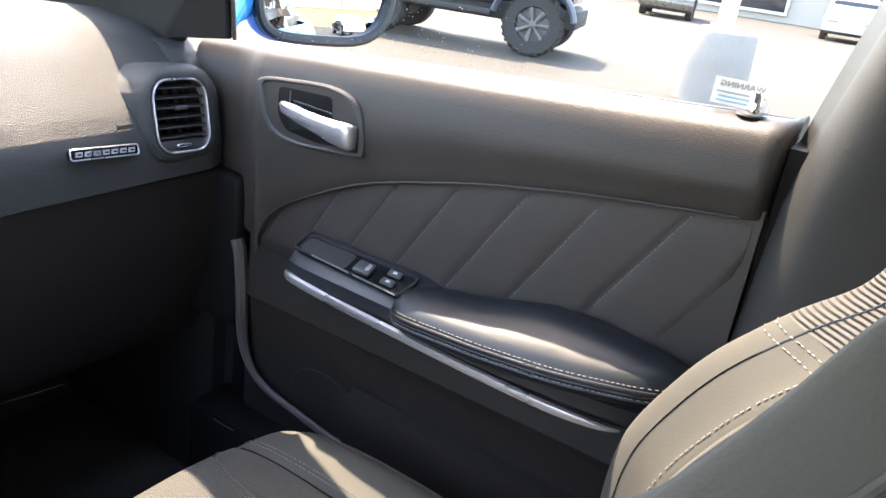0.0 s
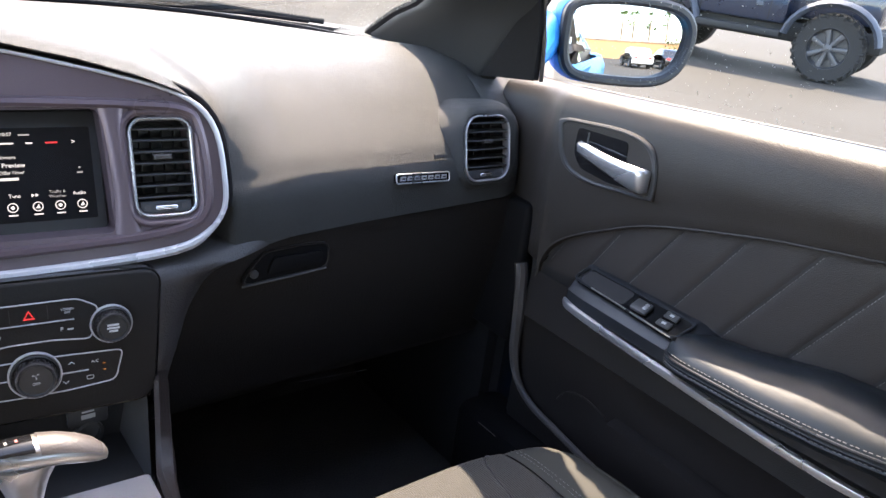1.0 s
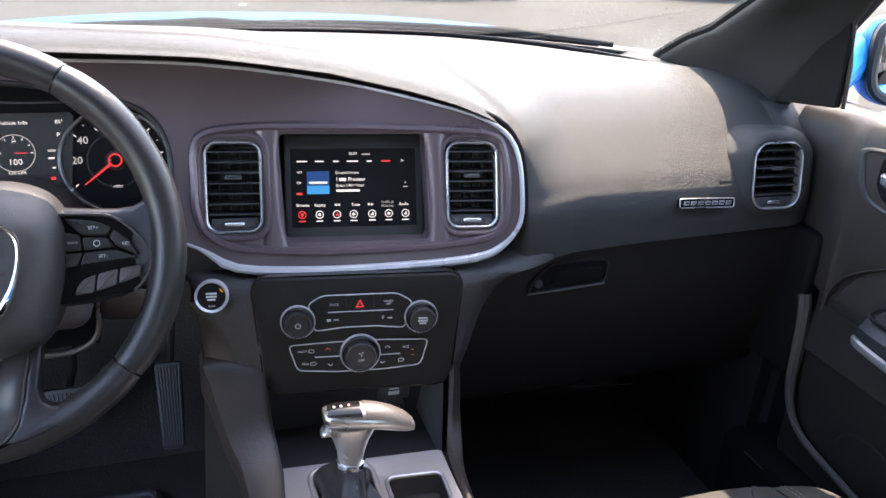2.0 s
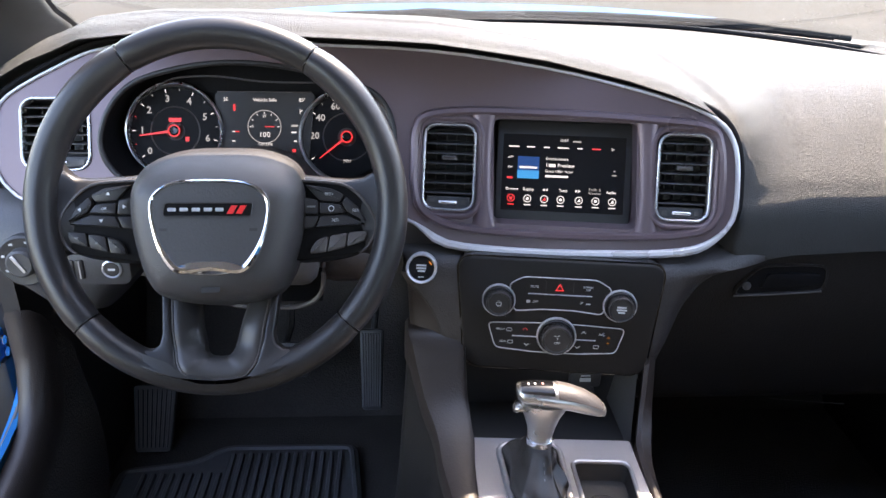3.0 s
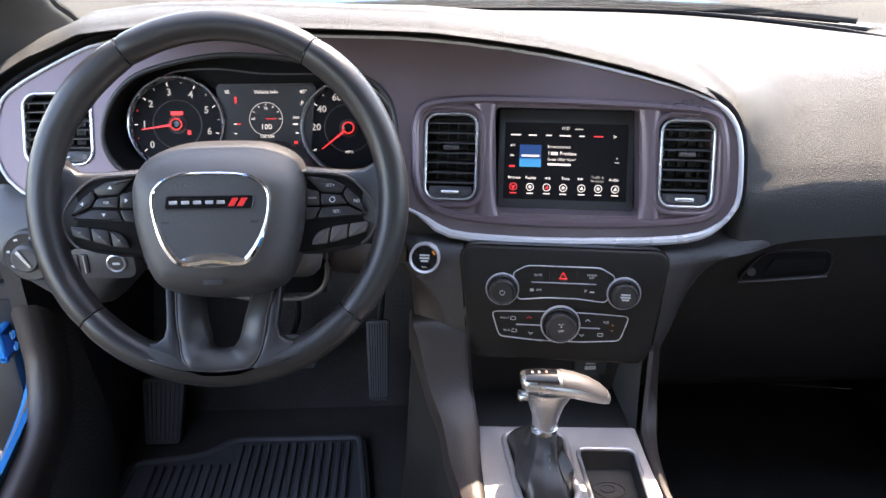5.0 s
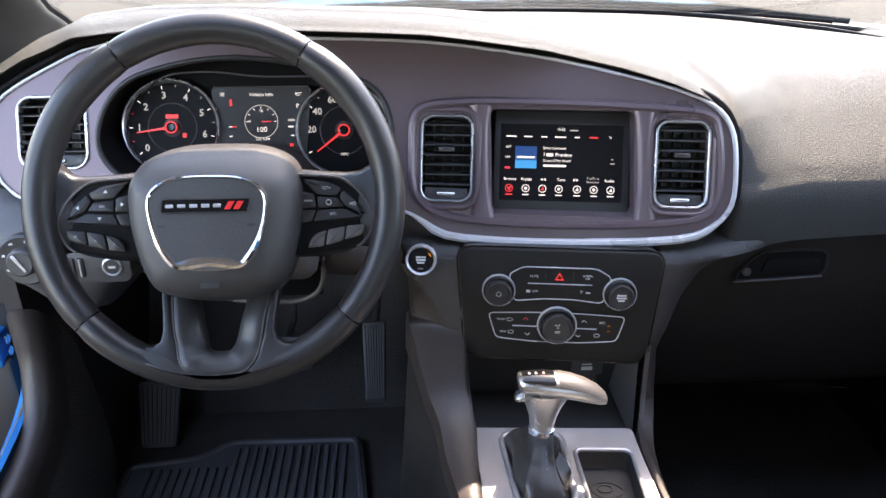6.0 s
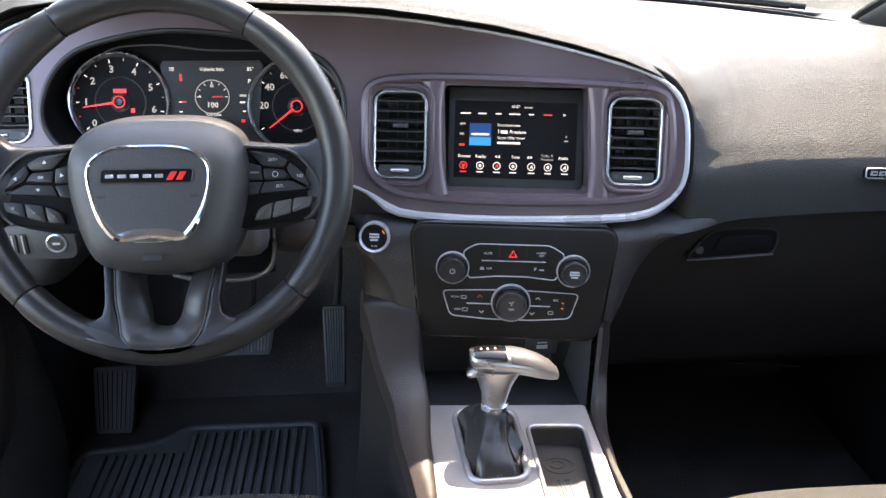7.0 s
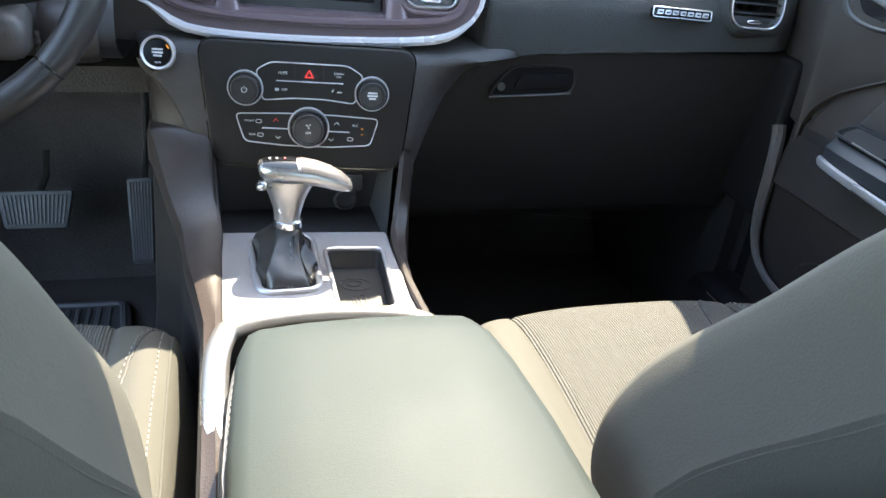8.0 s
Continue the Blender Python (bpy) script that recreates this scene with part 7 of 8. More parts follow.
def front_seat(name, label, m, recline=0.0, arch=False):
    seat = thing(name, m @ Vector((0, -0.5, FLOOR_Z)), label, "car seat", "front seats")
    mb = m @ Matrix.Translation((0, -recline, 0))
    inner, outer = (lambda v: -0.66 + 0.04 * v), (lambda v: 0.62 - 0.06 * v)
    part("cushion_insert", skin(cushion_pt, inner, outer, 0.30, 1, 34, 60, m, seam=0.007), CLOTH, seat, "ribbed grey cloth cushion centre", sharp=80)
    part("cushion_nose", skin(cushion_pt, -0.96, 0.96, 0.0, 0.32, 40, 24, m), CLOTH, seat, "ribbed grey cloth cushion nose", sharp=80)
    part("cushion_bolster", skin(cushion_pt, lambda v: -1.0, inner, 0.26, 1, 18, 60, m, seam=0.005), SIDECLOTH, seat, "plain grey cloth side bolster", sharp=80)
    part("cushion_bolster", skin(cushion_pt, outer, lambda v: 1.0, 0.26, 1, 18, 60, m, seam=0.005), SIDECLOTH, seat, "plain grey cloth side bolster", sharp=80)
    part("seat_base", block(-0.235, 0.235, -0.78, -0.30, FLOOR_Z + 0.02, 0.50, 0.02, 2, m), BLACK, seat, "black seat base")
    bi, bo = (lambda v: -0.56 + 0.06 * v), (lambda v: 0.66 - 0.08 * v)
    part("back_insert", skin(back_pt, bi, bo, 0.0, 0.86, 34, 50, mb, seam=0.008), CLOTH, seat, "ribbed grey cloth backrest centre", sharp=80)
    part("back_bolster", skin(back_pt, lambda v: -1.0, bi, 0.0, 0.88, 24, 50, mb, seam=0.006), SIDECLOTH, seat, "plain grey cloth backrest bolster", sharp=80)
    part("back_bolster", skin(back_pt, bo, lambda v: 1.0, 0.0, 0.505, 24, 32, mb, seam=0.006), SIDECLOTH, seat, "plain grey cloth backrest bolster", sharp=80)
    part("back_shoulder", skin(back_pt, bo, lambda v: 1.0, 0.50, 0.88, 24, 26, mb, seam=0.006), RIBCLOTH, seat, "ribbed grey cloth shoulder of the backrest", sharp=80)
    for d in (-0.006, -0.018):
        stitches([mb @ (Vector(back_pt(a, 0.50 + d)) + Vector((0, 0.0012, 0))) for a in [0.62 + 0.30 * i / 24 for i in range(25)]], "stitching", seat, 0.0034, 0.0022, 0.0006)
    part("back_top", skin(back_pt, -1.0, 1.0, 0.85, 1.0, 44, 10, mb), SIDECLOTH, seat, "plain grey cloth shoulder panel", sharp=80)
    # rear shell
    rows = []
    for i in range(0, len(BACK), 4):
        z, front, half, drop = BACK[i]
        off = (0.2625 - half) * 0.15
        near, far = Vector(back_pt(-1, i / (len(BACK) - 1) + 1e-6)), Vector(back_pt(1, i / (len(BACK) - 1) + 1e-6))
        z = near.z
        rows.append([mb @ Vector(p) for p in (near, near + Vector((0.0015, -0.02, 0)), (off - half * 0.97, front - 0.15, z), (off - half * 0.7, front - 0.19, z), (off, front - 0.20, z), (off + half * 0.7, front - 0.15 - drop, z), (off + half * 0.97, front - 0.12 - drop, z), far)])
    part("back_shell", loft(rows), SIDECLOTH, seat, "grey cloth seat back", sharp=80)
    # seams with pale thread
    for s_fn, d in ((outer, 0.03), (outer, 0.055)):
        stitches([m @ (Vector(cushion_pt(s_fn(v) + d, v)) + Vector((0, 0, 0.0008))) for v in [0.30 + 0.68 * i / 50 for i in range(51)]], "stitching", seat, 0.004, 0.0028, 0.0005)
    stitches([mb @ (Vector(back_pt(-0.965, v)) + Vector((-0.001, 0, 0))) for v in [0.60 + 0.26 * i / 40 for i in range(41)]], "stitching", seat, 0.0042, 0.0026, 0.0008, label="pale stitching")
    part("side_piping", tube([mb @ (Vector(back_pt(-0.948, v)) + Vector((-0.0005, 0, 0))) for v in [0.55 + 0.32 * i / 40 for i in range(41)]], 0.0022, 8), SIDECLOTH, seat, "grey cloth piping")
    part("back_seam", tube([mb @ (Vector(back_pt(0.80, v)) + Vector((0, 0.0002, 0))) for v in [0.02 + 0.84 * i / 50 for i in range(51)]], 0.0009, 6), PIANO, seat, "fine dark seam")
    stitches([mb @ (Vector(back_pt(bo(v) + 0.03, v)) + Vector((0, 0.001, 0))) for v in [0.05 + 0.8 * i / 50 for i in range(51)]], "stitching", seat, 0.004, 0.003, 0.0007)
    part("cushion_seam", tube([m @ (Vector(cushion_pt(0.64 - 0.36 * math.sin(1.5 * f) , 0.27 + 0.5 * f)) + Vector((0, 0, 0.0004))) for f in [i / 30 for i in range(31)]], 0.0011, 6), DARK, seat, "dark diagonal seam")
    part("cushion_piping", tube([m @ Vector(cushion_pt(0.90, v)) for v in [0.2 + 0.8 * i / 40 for i in range(41)]], 0.0018, 6), SIDECLOTH, seat)
    part("cushion_piping", tube([m @ Vector(cushion_pt(-0.90, v)) for v in [0.2 + 0.8 * i / 40 for i in range(41)]], 0.0018, 6), SIDECLOTH, seat)
    if arch:
        stitches([m @ (Vector(cushion_pt(-0.86 + 0.02 * f, 0.40 + 0.55 * f)) + Vector((0, 0, 0.0008))) for f in [i / 50 for i in range(51)]], "stitching", seat, 0.0045, 0.0030, 0.0007)
        bow = [(-0.85 + 0.17 * f ** 0.7, 0.47 + 0.26 * f) for f in [i / 30 for i in range(31)]]
        stitches([m @ (Vector(cushion_pt(a, v)) + Vector((0, 0, 0.0008))) for a, v in bow], "stitching", seat, 0.0045, 0.0030, 0.0007)
        part("cushion_seam", tube([m @ (Vector(cushion_pt(a - 0.02, v - 0.006)) + Vector((0, 0, 0.0003))) for a, v in bow], 0.0011, 6), DARK, seat, "dark arched seam", sharp=80)
    return seat


front_seat("front_seat", "grey cloth passenger seat with ribbed centre, partly in sun", pose(0.4225, 0, 0))
front_seat("front_seat", "grey cloth driver seat with ribbed centre", pose(-0.386, 0.040, 0) @ Matrix.Diagonal((-0.95, 1, 1, 1)), 0.015, True)
tagged(part("rear_bench", merge(block(-0.68, 0.68, -1.95, -1.45, 0.35, 0.56, 0.05, 3), block(-0.68, 0.68, -2.15, -1.92, 0.5, 1.10, 0.05, 3)), SIDECLOTH), "grey cloth rear bench seat", "car seat")

# ---- outside mirror ----
def mirror_coat():
    m = bpy.data.materials.new("mirror_silver")
    m.use_nodes = True
    b = m.node_tree.nodes["Principled BSDF"]
    b.inputs["Base Color"].default_value = (0.72, 0.74, 0.75, 1)
    b.inputs["Metallic"].default_value, b.inputs["Roughness"].default_value = 1.0, 0.0
    return m


mirror = thing("side_mirror", (0.95, 0.12, 1.05), "blue and black passenger side mirror on the door", "mirror")
MM = axes((1.020, 0.034, 1.112), (0.914, -0.405, 0.02), (0.02, 0.075, 1))
mo_ = [tuple(p) for p in spline([(-0.108, 0.050), (-0.06, 0.060), (0.02, 0.062), (0.085, 0.054), (0.112, 0.030), (0.112, -0.006), (0.092, -0.044), (0.05, -0.062), (-0.04, -0.062), (-0.095, -0.054), (-0.114, -0.030), (-0.116, 0.02)], 5, True)]
bm = loft([[(x * f, y * f, -((x * f) ** 2 + (y * f) ** 2) / 3.4) for x, y in mo_] for f in [1.0 - 0.999 * (i / 24) for i in range(25)]], closed=True, cap=False)
bm.transform(MM)
part("glass", bm, mirror_coat(), mirror, "slightly domed mirror glass", sharp=80)
part("rim", ring(scaled(mo_, 0.016), scaled(mo_, -0.001), -0.03, 0.012, MM, 0.005), BLACK, mirror, "black mirror rim")
rows = [[(x, y, -0.006) for x, y in scaled(mo_, 0.017)]]
for f, d in ((1.02, -0.03), (0.98, -0.06), (0.86, -0.09), (0.62, -0.11), (0.25, -0.12)):
    rows.append([(x * f, y * f, d) for x, y in scaled(mo_, 0.017)])
bm = loft(rows, closed=True, cap=True)
bm.transform(MM)
part("shell", bm, BLUE, mirror, "bright blue mirror shell")
rows = []
for f in [i / 6 for i in range(7)]:
    c = Vector((0.81, 0.075, 1.058)).lerp(Vector((0.905, 0.135, 1.102)), f)
    rows.append([c + Vector((0, (0.036 + 0.01 * f) * math.cos(a), (0.016 + 0.030 * f ** 1.6) * math.sin(a))) for a in [2 * math.pi * k / 14 for k in range(14)]])
part("foot", loft(rows, closed=True, cap=True), BLUE, mirror, "blue mirror foot")

# ---- ground ----
GROUND = material("sunlit_concrete", (0.044, 0.038, 0.029), 0.9, grain=0.3, scale=60, vary=0.13, patch=0.5)
bm = bmesh.new()
bmesh.ops.create_grid(bm, x_segments=2, y_segments=2, size=900)
tagged(part("ground", bm, GROUND), "pale sunlit concrete car park surface", "ground", kind="structure")
PAINT = material("white_road_paint", (0.38, 0.37, 0.34), 0.7, grain=0.2, scale=80, vary=0.12)
for i in range(5):
    ln = part("bay_line", block(16.0, 22.0, -5.0 + 2.7 * i, -4.9 + 2.7 * i, 0.0, 0.004), PAINT)
    tagged(ln, "white painted parking bay line", "road marking", "bay lines")

# ---- parked cars ----
TYRE = material("tyre_rubber", (0.028, 0.027, 0.026), 0.85, grain=0.5, scale=120, vary=0.2)
ALLOY = material("grey_alloy", (0.26, 0.26, 0.27), 0.35, 0.8, vary=0.08)
DARKALLOY = material("dark_grey_alloy", (0.10, 0.10, 0.105), 0.45, 0.6, vary=0.1)
UNDER = material("car_underside", (0.02, 0.02, 0.02), 0.7, vary=0.1)
CARGLASS = material("dark_car_glass", (0.02, 0.025, 0.03), 0.06, vary=0.1)


def road_wheel(parent, m, r, w, knobs, spokes=5, alloy=None):
    """A wheel whose axle is the local z; face at +z."""
    alloy = alloy or ALLOY
    tyre = part("tyre", lathe([(r * 0.60, -w / 2), (r * 0.92, -w / 2), (r, -w * 0.36), (r, w * 0.36), (r * 0.92, w / 2), (r * 0.60, w / 2)], m, 40, False), TYRE, parent, "black tyre")
    part("rim", merge(lathe([(r * 0.61, w * 0.48), (r * 0.59, w * 0.50), (r * 0.55, w * 0.40), (r * 0.54, 0.0)], m, 40, False), lathe([(r * 0.54, 0.0), (r * 0.54, 0.01)], m, 32)), alloy, tyre, "grey alloy rim")
    part("hub", lathe([(r * 0.14, 0.0), (r * 0.13, w * 0.42), (r * 0.05, w * 0.45)], m, 20), alloy, tyre)
    bl = as_mesh("spoke", merge(*[slab([(r * 0.10, -r * 0.05), (r * 0.56, -r * 0.085), (r * 0.56, r * 0.085), (r * 0.10, r * 0.05)], w * 0.28, w * 0.40, Matrix(), 0.008)]), alloy)
    for i in range(spokes):
        piece("spoke", bl, m @ pose(0, 0, 0, 0, 0, 360 / spokes * i), tyre)
    if knobs:
        lug = as_mesh("tread_block", block(r * 0.97, r * 1.025, -r * 0.05, r * 0.05, -w * 0.14, w * 0.14, 0.006, 1), TYRE)
        for i in range(30):
            for k in (-1, 0, 1):
                piece("tread_block", lug, m @ pose(0, 0, 0, 0, 0, 12 * i + 6 * (k == 0)) @ pose(0, 0, k * w * 0.34), tyre)
        side_lug = as_mesh("side_lug", block(r * 0.86, r * 0.98, -r * 0.04, r * 0.04, w * 0.44, w * 0.53, 0.006, 1), TYRE)
        for i in range(24):
            piece("side_lug", side_lug, m @ pose(0, 0, 0, 0, 0, 15 * i), tyre)
    return tyre


for x in (-0.86, 0.86):
    for y in (-1.75, 1.32):
        s = 1 if x > 0 else -1
        road_wheel(shell, axes((x, y, 0.35), (0, s, 0), (0, 0, 1)), 0.35, 0.22, False, 5)

# off-road vehicle: nose towards -y, its near flank facing the car
JEEP_BASE = 2.25
jeep = thing("off_road_vehicle", (10.4, 5.3, 0), "dark blue boxy off-road vehicle with knobbly tyres and flared wings", "car")
NAVY = material("dark_blue_paint", (0.02, 0.028, 0.05), 0.3, 0.2, vary=0.08, coat=1.0)
GREYP = material("grey_flare_plastic", (0.06, 0.07, 0.09), 0.5, grain=0.2, scale=200, vary=0.1)
JX = 9.62
for y, x in ((3.87, JX), (3.87 + JEEP_BASE, JX), (3.87, JX + 1.62), (3.87 + JEEP_BASE, JX + 1.62)):
    face = 1 if x == JX else -1
    road_wheel(jeep, axes((x + 0.13 * (1 if face > 0 else -1), y, 0.42), (0, -face, 0), (0, 0, 1)), 0.42, 0.27, x == JX, 7, DARKALLOY)
part("tub", block(JX + 0.02, JX + 1.62, 4.45, 7.3, 0.62, 1.15, 0.05, 2), NAVY, jeep, "dark blue body tub")
part("bonnet", block(JX + 0.22, JX + 1.40, 3.40, 4.60, 0.72, 1.18, 0.06, 2), NAVY, jeep, "dark blue bonnet")
part("cabin", block(JX + 0.10, JX + 1.55, 4.75, 7.25, 1.15, 1.82, 0.06, 2), CARGLASS, jeep, "dark glazed cabin")
part("roof", block(JX + 0.08, JX + 1.57, 4.72, 7.28, 1.80, 1.88, 0.03, 2), UNDER, jeep, "black hard top")
part("chassis", block(JX + 0.15, JX + 1.5, 3.3, 7.2, 0.42, 0.66, 0.02), UNDER, jeep)
part("bumper", block(JX + 0.20, JX + 1.44, 3.38, 3.48, 0.54, 0.70, 0.04, 2), UNDER, jeep, "black bumper")
part("side_step", block(JX - 0.10, JX + 0.05, 4.45, 5.75, 0.46, 0.55, 0.02, 2), UNDER, jeep, "black side step")
for y in (3.87, 3.87 + JEEP_BASE):
    part("wing_flare", tube([(JX - 0.02, y + 0.56 * math.cos(a), 0.46 + 0.50 * math.sin(a)) for a in [radians(8 + 164 * i / 14) for i in range(15)]], 0.10, 8, flat=0.45, up=(0, 0, 1)), GREYP, jeep, "grey-blue wheel arch flare")
for y in (4.66, 5.55, 6.6):
    part("door_gap", block(JX + 0.012, JX + 0.03, y, y + 0.012, 0.66, 1.14), UNDER, jeep)
for y in (4.75, 5.65):
    part("hinge", block(JX - 0.005, JX + 0.03, y, y + 0.10, 0.80, 0.86, 0.008, 1), GREYP, jeep)
    part("door_handle", block(JX - 0.015, JX + 0.03, y + 0.6, y + 0.74, 0.98, 1.02, 0.008, 1), UNDER, jeep)


# it stands at a slant to the lane, turned about its near front wheel
turn = pose(JX, 3.87, 0) @ pose(0, 0, 0, 0, 0, 17) @ pose(-JX, -3.87, 0)
jeep.matrix_basis = turn @ pose(10.4, 5.3, 0)


def parked_car(name, label, at, turn, paint, tall=1.0, group="parked cars"):
    """A parked car, nose along local +y."""
    m = pose(*at, 0, 0, turn)
    th = thing(name, at, label, "car", group)
    prof = [(-2.25, 0.35), (-2.30, 0.62), (-2.2, 0.86), (-1.75, 0.95 * tall), (-1.25, 1.40 * tall), (-0.2, 1.46 * tall), (0.45, 1.36 * tall), (1.05, 0.95 * tall), (2.0, 0.82), (2.28, 0.62), (2.25, 0.35)]
    line = [tuple(p) for p in spline(prof, 3)]
    rows = []
    for x, f in ((-0.90, 0.0), (-0.93, 0.02), (-0.86, 0.55), (-0.68, 1.0), (0.68, 1.0), (0.86, 0.55), (0.93, 0.02), (0.90, 0.0)):
        rows.append([(x, y, z if z < 0.8 else 0.8 + (z - 0.8) * min(1, 0.35 + f)) for y, z in line])
    bm = loft(rows)
    bm.transform(m)
    part("body", bm, paint, th)
    part("sills", block(-0.86, 0.86, -2.1, 2.1, 0.25, 0.40, 0.03, 1, m), UNDER, th)
    part("glasshouse", block(-0.80, 0.80, -1.45, 0.75, 0.98 * tall, 1.30 * tall, 0.12, 3, m), CARGLASS, th, "dark windows")
    for x in (-0.80, 0.80):
        for y in (-1.4, 1.4):
            s = 1 if x > 0 else -1
            c = m @ Vector((x, y, 0.34))
            road_wheel(th, axes(c, m.to_3x3() @ Vector((0, s, 0)), (0, 0, 1)), 0.34, 0.24, False, 10)
    for x in (-0.62, 0.62):
        part("headlight", block(x - 0.2, x + 0.2, 2.05, 2.27, 0.62, 0.76, 0.04, 2, m), ALLOY, th)
        part("tail_light", block(x - 0.18, x + 0.18, -2.30, -2.2, 0.70, 0.84, 0.03, 2, m), RED_MARK, th)
    return th


TAUPE = material("taupe_paint", (0.14, 0.12, 0.10), 0.3, 0.4, vary=0.06, coat=1)
BLACKP = material("black_paint", (0.015, 0.015, 0.017), 0.25, 0.1, vary=0.06, coat=1)
WHITEP = material("white_paint", (0.5, 0.5, 0.5), 0.3, 0.0, vary=0.04, coat=1)
REDP = material("dark_red_paint", (0.16, 0.02, 0.02), 0.3, 0.2, vary=0.05, coat=1)
parked_car("parked_car", "taupe sport utility car parked on the concrete", (29.6, 8.2, 0), 104, TAUPE, 1.2)
parked_car("parked_car", "white car parked at the far side", (33.5, 2.4, 0), 96, WHITEP, 1.1)
parked_car("parked_car", "black car parked ahead of the bonnet", (3.0, 12.6, 0), 82, BLACKP, 1.15)
parked_car("parked_car", "dark red car parked ahead", (8.6, 13.2, 0), 70, REDP, 1.0)
parked_car("parked_car", "black car parked ahead beyond the lane", (-3.5, 14.2, 0), 88, BLACKP, 1.0)
for i, (x, p, n) in enumerate(((3.2, WHITEP, "white"), (6.0, BLACKP, "black"), (8.8, REDP, "dark red"), (11.6, BLACKP, "black"), (14.4, TAUPE, "taupe"))):
    parked_car("parked_car", n + " car in the row behind", (x, -24 - 0.4 * i, 0), 170, p, 1.0)

# ---- lamp base, wall, palms ----
base = thing("lamp_post", (9.15, 1.26, 0), "pale concrete lamp post base with a white steel pole", "lamp post")
CONC = material("cast_concrete", (0.22, 0.21, 0.197), 0.85, grain=0.35, scale=40, vary=0.12, patch=3)
part("concrete_base", lathe([(0.40, 0), (0.395, 0.4), (0.385, 0.74), (0.365, 0.78), (0.34, 0.79)], pose(9.15, 1.26, 0), 40), CONC, base, "round cast concrete base")
part("pole", lathe([(0.16, 0.79), (0.16, 0.85), (0.10, 0.86), (0.085, 7.5)], pose(9.15, 1.26, 0), 20), WHITEP, base, "white steel pole")
part("pole_plate", block(8.95, 9.35, 1.06, 1.46, 0.79, 0.82, 0.01), WHITEP, base)
STUCCO = material("pale_stucco", (0.32, 0.30, 0.27), 0.9, grain=0.3, scale=30, vary=0.08, patch=1)
TERRA = material("orange_stucco", (0.42, 0.24, 0.12), 0.9, grain=0.3, scale=30, vary=0.08, patch=1)
shop = thing("showroom", (44, 6, 0), "pale flat-roofed showroom across the lot", "building")
part("wall", block(44, 56, -16, 34, 0, 5.2), STUCCO, shop)
part("parapet", block(43.8, 56.2, -16.2, 34.2, 5.2, 5.7), STUCCO, shop)
for i in range(7):
    w = part("window", block(43.93, 44.02, -13 + 6.5 * i, -8.5 + 6.5 * i, 0.4, 3.4), CARGLASS, shop)
    part("window_frame", ring(round_rect(4.6, 3.1, 0.01, 1), round_rect(4.3, 2.8, 0.01, 1), 0, 0.12, axes((43.95, -10.75 + 6.5 * i, 1.9), (0, -1, 0), (0, 0, 1))), WHITEP, w)
low = thing("boundary_wall", (8, -46, 0), "orange stucco building behind the rear row", "building")
part("wall", block(-14, 40, -52, -46, 0, 2.6), TERRA, low)
part("coping", block(-14.2, 40.2, -52.2, -45.9, 2.6, 2.85), STUCCO, low)

BARK = material("palm_bark", (0.20, 0.16, 0.12), 0.95, grain=0.8, scale=25, vary=0.25, patch=4)
FROND = material("palm_leaf", (0.07, 0.12, 0.035), 0.6, vary=0.3, patch=3, scale=40)


def palm(at, h, seed):
    rnd = random.Random(seed)
    th = thing("palm_tree", at, "tall fan palm with a ragged green crown", "tree", "palms")
    lean = rnd.uniform(-0.3, 0.3)
    part("trunk", tube([(at[0] + lean * (i / 8) ** 2, at[1], h * i / 8) for i in range(9)], [0.30 - 0.10 * i / 8 for i in range(9)], 12), BARK, th)
    c = Vector((at[0] + lean, at[1], h))
    bms = []
    for k in range(34):
        az, el = rnd.uniform(0, 6.283), radians(rnd.uniform(-50, 75))
        d = Vector((math.cos(az) * math.cos(el), math.sin(az) * math.cos(el), math.sin(el)))
        n = rnd.uniform(1.1, 1.7)
        hub = c + d * n + Vector((0, 0, -0.18))
        bms.append(tube([c, c + d * n * 0.6 + Vector((0, 0, 0.06)), hub], 0.02, 4))
        side_v = d.cross(Vector((0, 0, 1))).normalized()
        up_v = side_v.cross(d)
        for j in range(11):
            a = radians(-80 + 16 * j)
            e = d * math.cos(a) + side_v * math.sin(a)
            ln = rnd.uniform(0.6, 0.95)
            tip = hub + e * ln + Vector((0, 0, -0.22 * ln))
            mid = hub + e * ln * 0.5
            w = side_v * math.cos(a) * 0.05 - d * math.sin(a) * 0.05
            bms.append(loft([[hub + w * 0.2, hub - w * 0.2 + up_v * 0.004], [mid + w, mid - w + up_v * 0.01], [tip + w * 0.1, tip - w * 0.1]]))
    part("crown", merge(*bms), FROND, th)
    return th


for i, (x, y, h) in enumerate(((2.6, -62, 7.4), (5.4, -66, 7.9), (8.6, -60, 6.9), (14.0, -68, 8.2))):
    palm((x, y, 0), h, 10 + i)
BUSH = material("hedge_leaf", (0.06, 0.10, 0.035), 0.7, vary=0.3, patch=4, scale=60)
rnd = random.Random(5)
bms = []
for i in range(900):
    x, y, z = rnd.uniform(9, 24), -44 + rnd.uniform(-1, 1), rnd.uniform(0.6, 3.2)
    q = Euler((rnd.uniform(0, 6), rnd.uniform(0, 6), rnd.uniform(0, 6))).to_matrix()
    bms.append(loft([[Vector((x, y, z)) + q @ Vector((-0.18, 0, 0)), Vector((x, y, z)) + q @ Vector((0, 0.09, 0))], [Vector((x, y, z)) + q @ Vector((0, -0.09, 0)), Vector((x, y, z)) + q @ Vector((0.18, 0, 0))]]))
tagged(part("shrubs", merge(*bms), BUSH), "row of green shrubs by the rear wall", "shrub", kind="stuff")

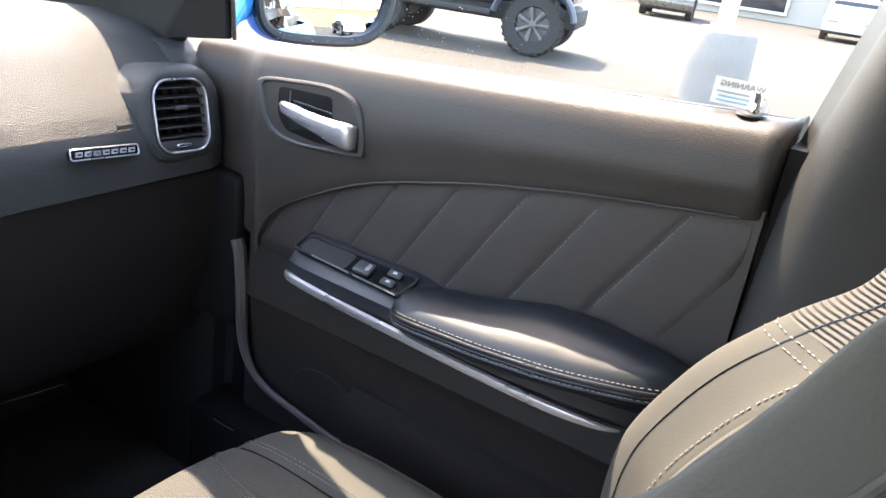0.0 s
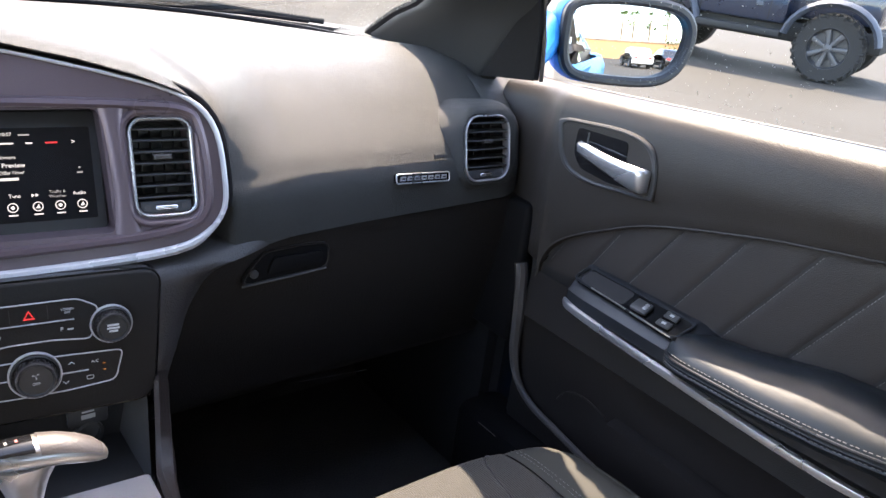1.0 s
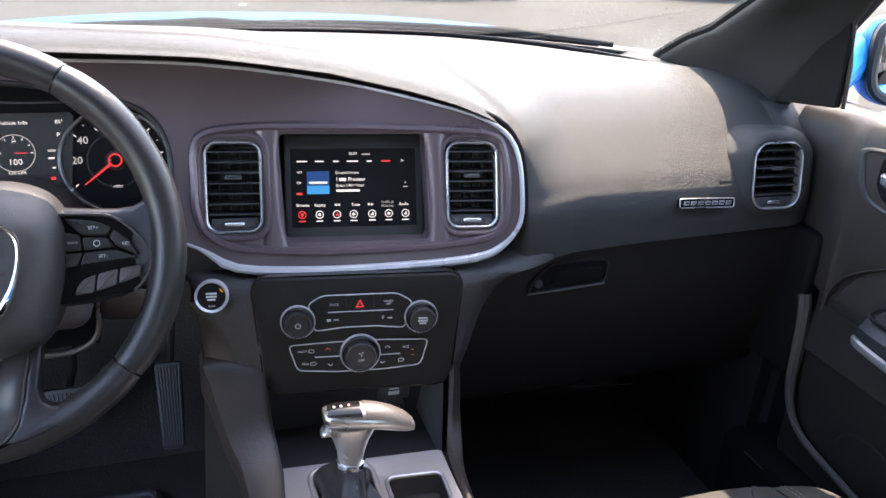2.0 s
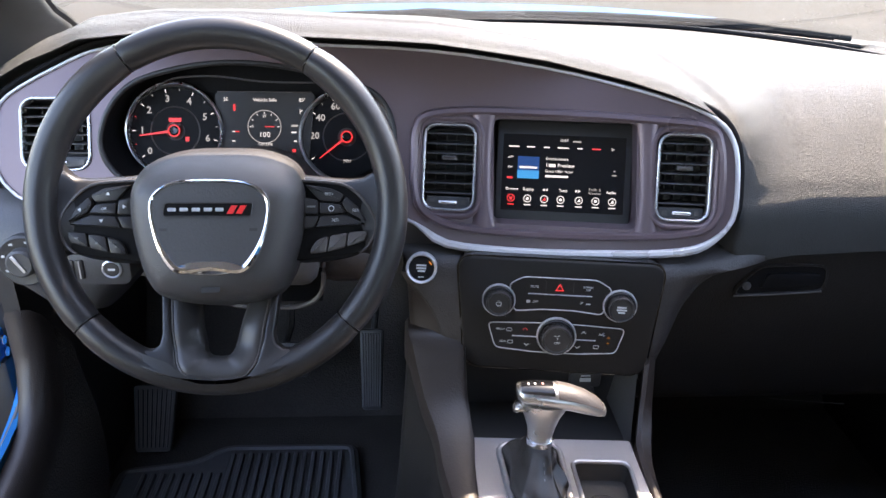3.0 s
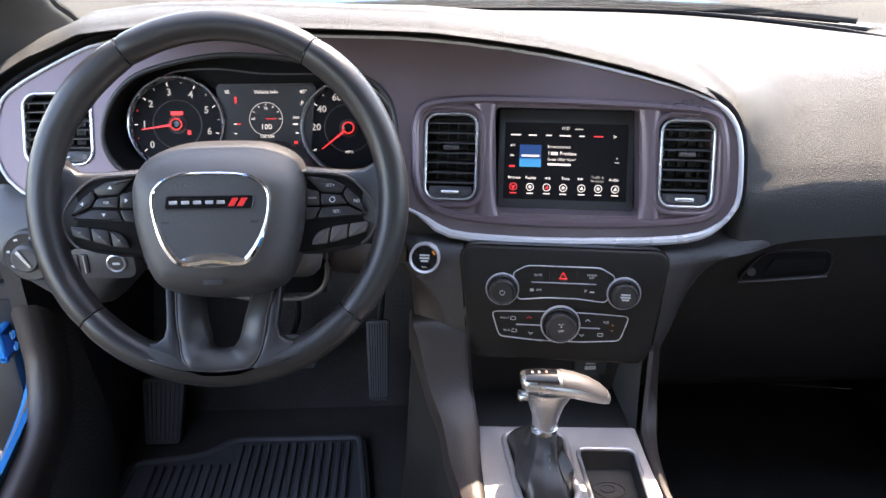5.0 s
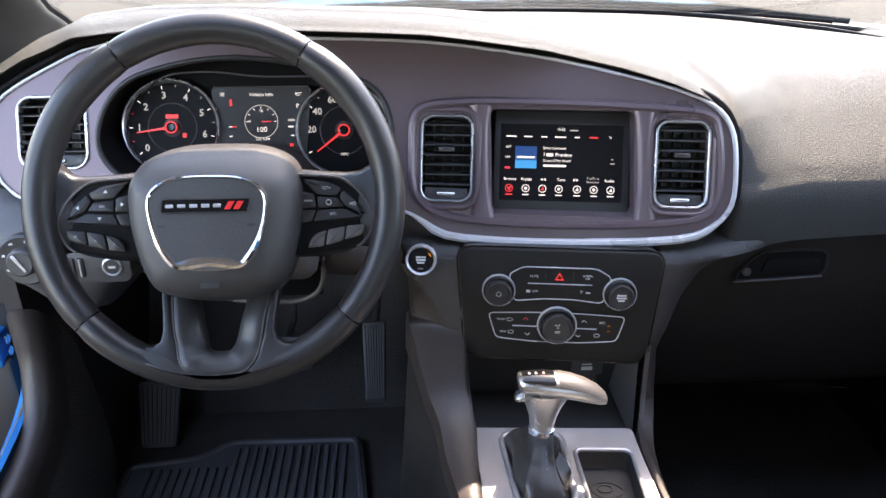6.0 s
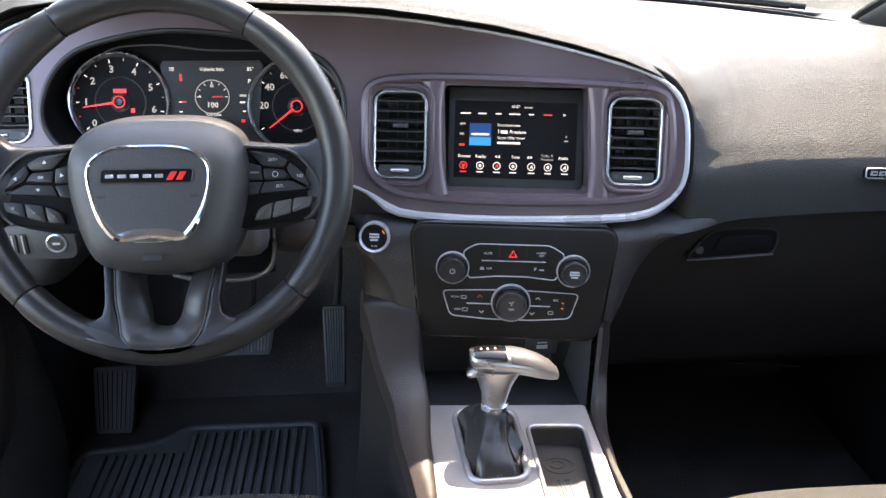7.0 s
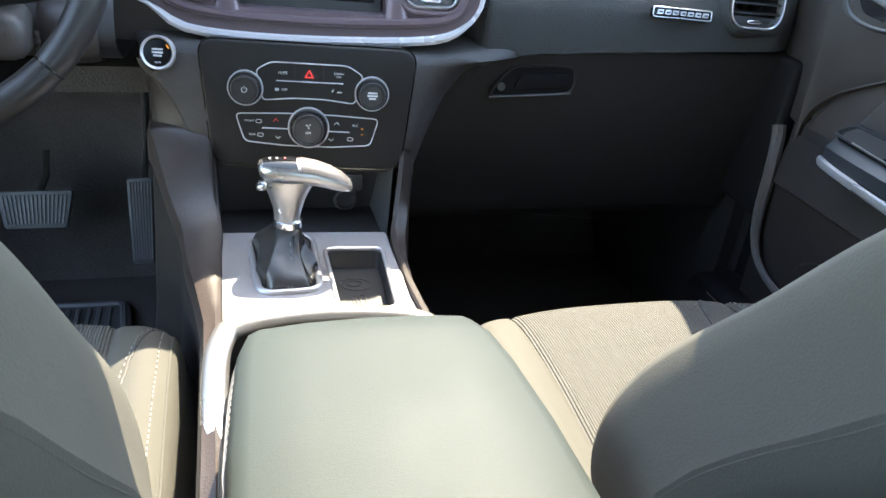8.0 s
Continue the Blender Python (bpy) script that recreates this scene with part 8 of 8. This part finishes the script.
# ---- open driver's doorway ----
way = thing("door_frame", (-0.82, 0.1, 0.4), "bright blue painted door opening with hinges, driver door swung open", "car door")
edge_line = spline([(-0.800, 0.128, 1.00), (-0.800, 0.125, 0.90), (-0.800, 0.130, 0.78), (-0.800, 0.134, 0.67), (-0.800, 0.119, 0.59), (-0.800, 0.05, 0.545), (-0.800, -0.094, 0.511), (-0.800, -0.30, 0.485), (-0.800, -0.80, 0.47)], 6)
rows = []
for i, p in enumerate(edge_line):
    t = (edge_line[min(i + 1, len(edge_line) - 1)] - edge_line[max(i - 1, 0)]).normalized()
    nrm = Vector((0, abs(t.z), -abs(t.y)))
    rows.append([p + Vector((0.012, 0, 0)) - nrm * 0.004, p + Vector((0.004, 0, 0)) - nrm * 0.007, p + Vector((-0.002, 0, 0)) - nrm * 0.002, p + nrm * 0.014 + Vector((-0.002, 0, 0)), p + nrm * 0.040 + Vector((-0.006, 0, 0)), p + nrm * 0.046 + Vector((-0.014, 0, 0)), p + nrm * 0.048 + Vector((-0.035, 0, 0))])
part("painted_flange", loft(rows), BLUE, way, "bright blue painted flange")
part("rubber_seal", tube([p + Vector((0.004, 0, 0)) - Vector((0, 0.003, 0)) for p in edge_line], 0.006, 8), RUBBER, way, "black rubber seal")
inner_line = spline([(-0.776, 0.086, 0.70), (-0.774, 0.082, 0.66), (-0.770, 0.07, 0.60), (-0.766, 0.02, 0.53), (-0.764, -0.10, 0.495), (-0.762, -0.35, 0.47), (-0.76, -0.80, 0.46)], 6)
rows, carpet_rows = [], []
for p in inner_line:
    rows.append([p + Vector((-0.030, 0.018, -0.004)), p + Vector((-0.022, 0.012, 0.010)), p + Vector((-0.004, 0.012, 0.014)), p + Vector((0.010, 0.020, 0.010)), p + Vector((0.018, 0.036, -0.006)), p + Vector((0.020, 0.060, -0.04))])
    carpet_rows.append([p + Vector((0.020, 0.060, -0.038)), p + Vector((0.024, 0.10, -0.10)), p + Vector((0.03, 0.13, -0.27))])
part("sill_trim", loft(rows), TRIMBROWN, way, "dark brown-grey plastic sill and kick trim", sharp=60)
part("kick_carpet", loft(carpet_rows), CARPET, way, "black carpet beside the sill")
# black instead of body blue: the pillar's shade is put into its colour
part("hinge_pillar", block(-0.90, -0.83, 0.16, 0.42, 0.45, 1.0, 0.01), BLACK, way, "hinge pillar, its shade put into a black colour")
for z in (0.80, 0.62):
    part("hinge", merge(block(-0.93, -0.845, 0.125, 0.185, z - 0.026, z - 0.018, 0.002, 1), block(-0.93, -0.845, 0.125, 0.185, z + 0.018, z + 0.026, 0.002, 1), block(-0.858, -0.845, 0.125, 0.21, z - 0.03, z + 0.03, 0.003, 1)), BLUE, way, "blue door hinge")
    for dz in (-0.010, 0.012):
        part("bolt", lathe([(0.009, 0), (0.009, 0.007), (0.006, 0.009)], pose(-0.844, 0.148, z + dz, 0, 90), 6), CHROME, way, "bright hinge bolt")
part("check_strap", block(-0.95, -0.82, 0.14, 0.16, 0.70, 0.73, 0.003, 1), BLACK, way)
part("wiring_boot", tube([(-0.81, 0.18, 0.86), (-0.87, 0.15, 0.865), (-0.95, 0.13, 0.86)], 0.016, 12), RUBBER, way, "black ribbed wiring boot")
part("shut_face", block(-0.91, -0.835, 0.13, 0.17, 0.40, 0.60, 0.01), BLACK, way)
# the door itself, swung wide
dd = thing("driver_door", (-0.93, 0.25, 0.4), "blue driver door swung wide open", "car door")
DR = pose(-0.95, 0.27, 0, 0, 0, 0) @ pose(0, 0, 0, 0, 0, -68)
part("door_skin", block(-0.09, 0.0, -1.1, 0.0, 0.32, 1.03, 0.02, 2, DR), BLUE, dd)
part("door_card", block(0.0, 0.045, -1.06, -0.02, 0.36, 1.06, 0.02, 2, DR), DOORVINYL, dd, "dark vinyl door card")
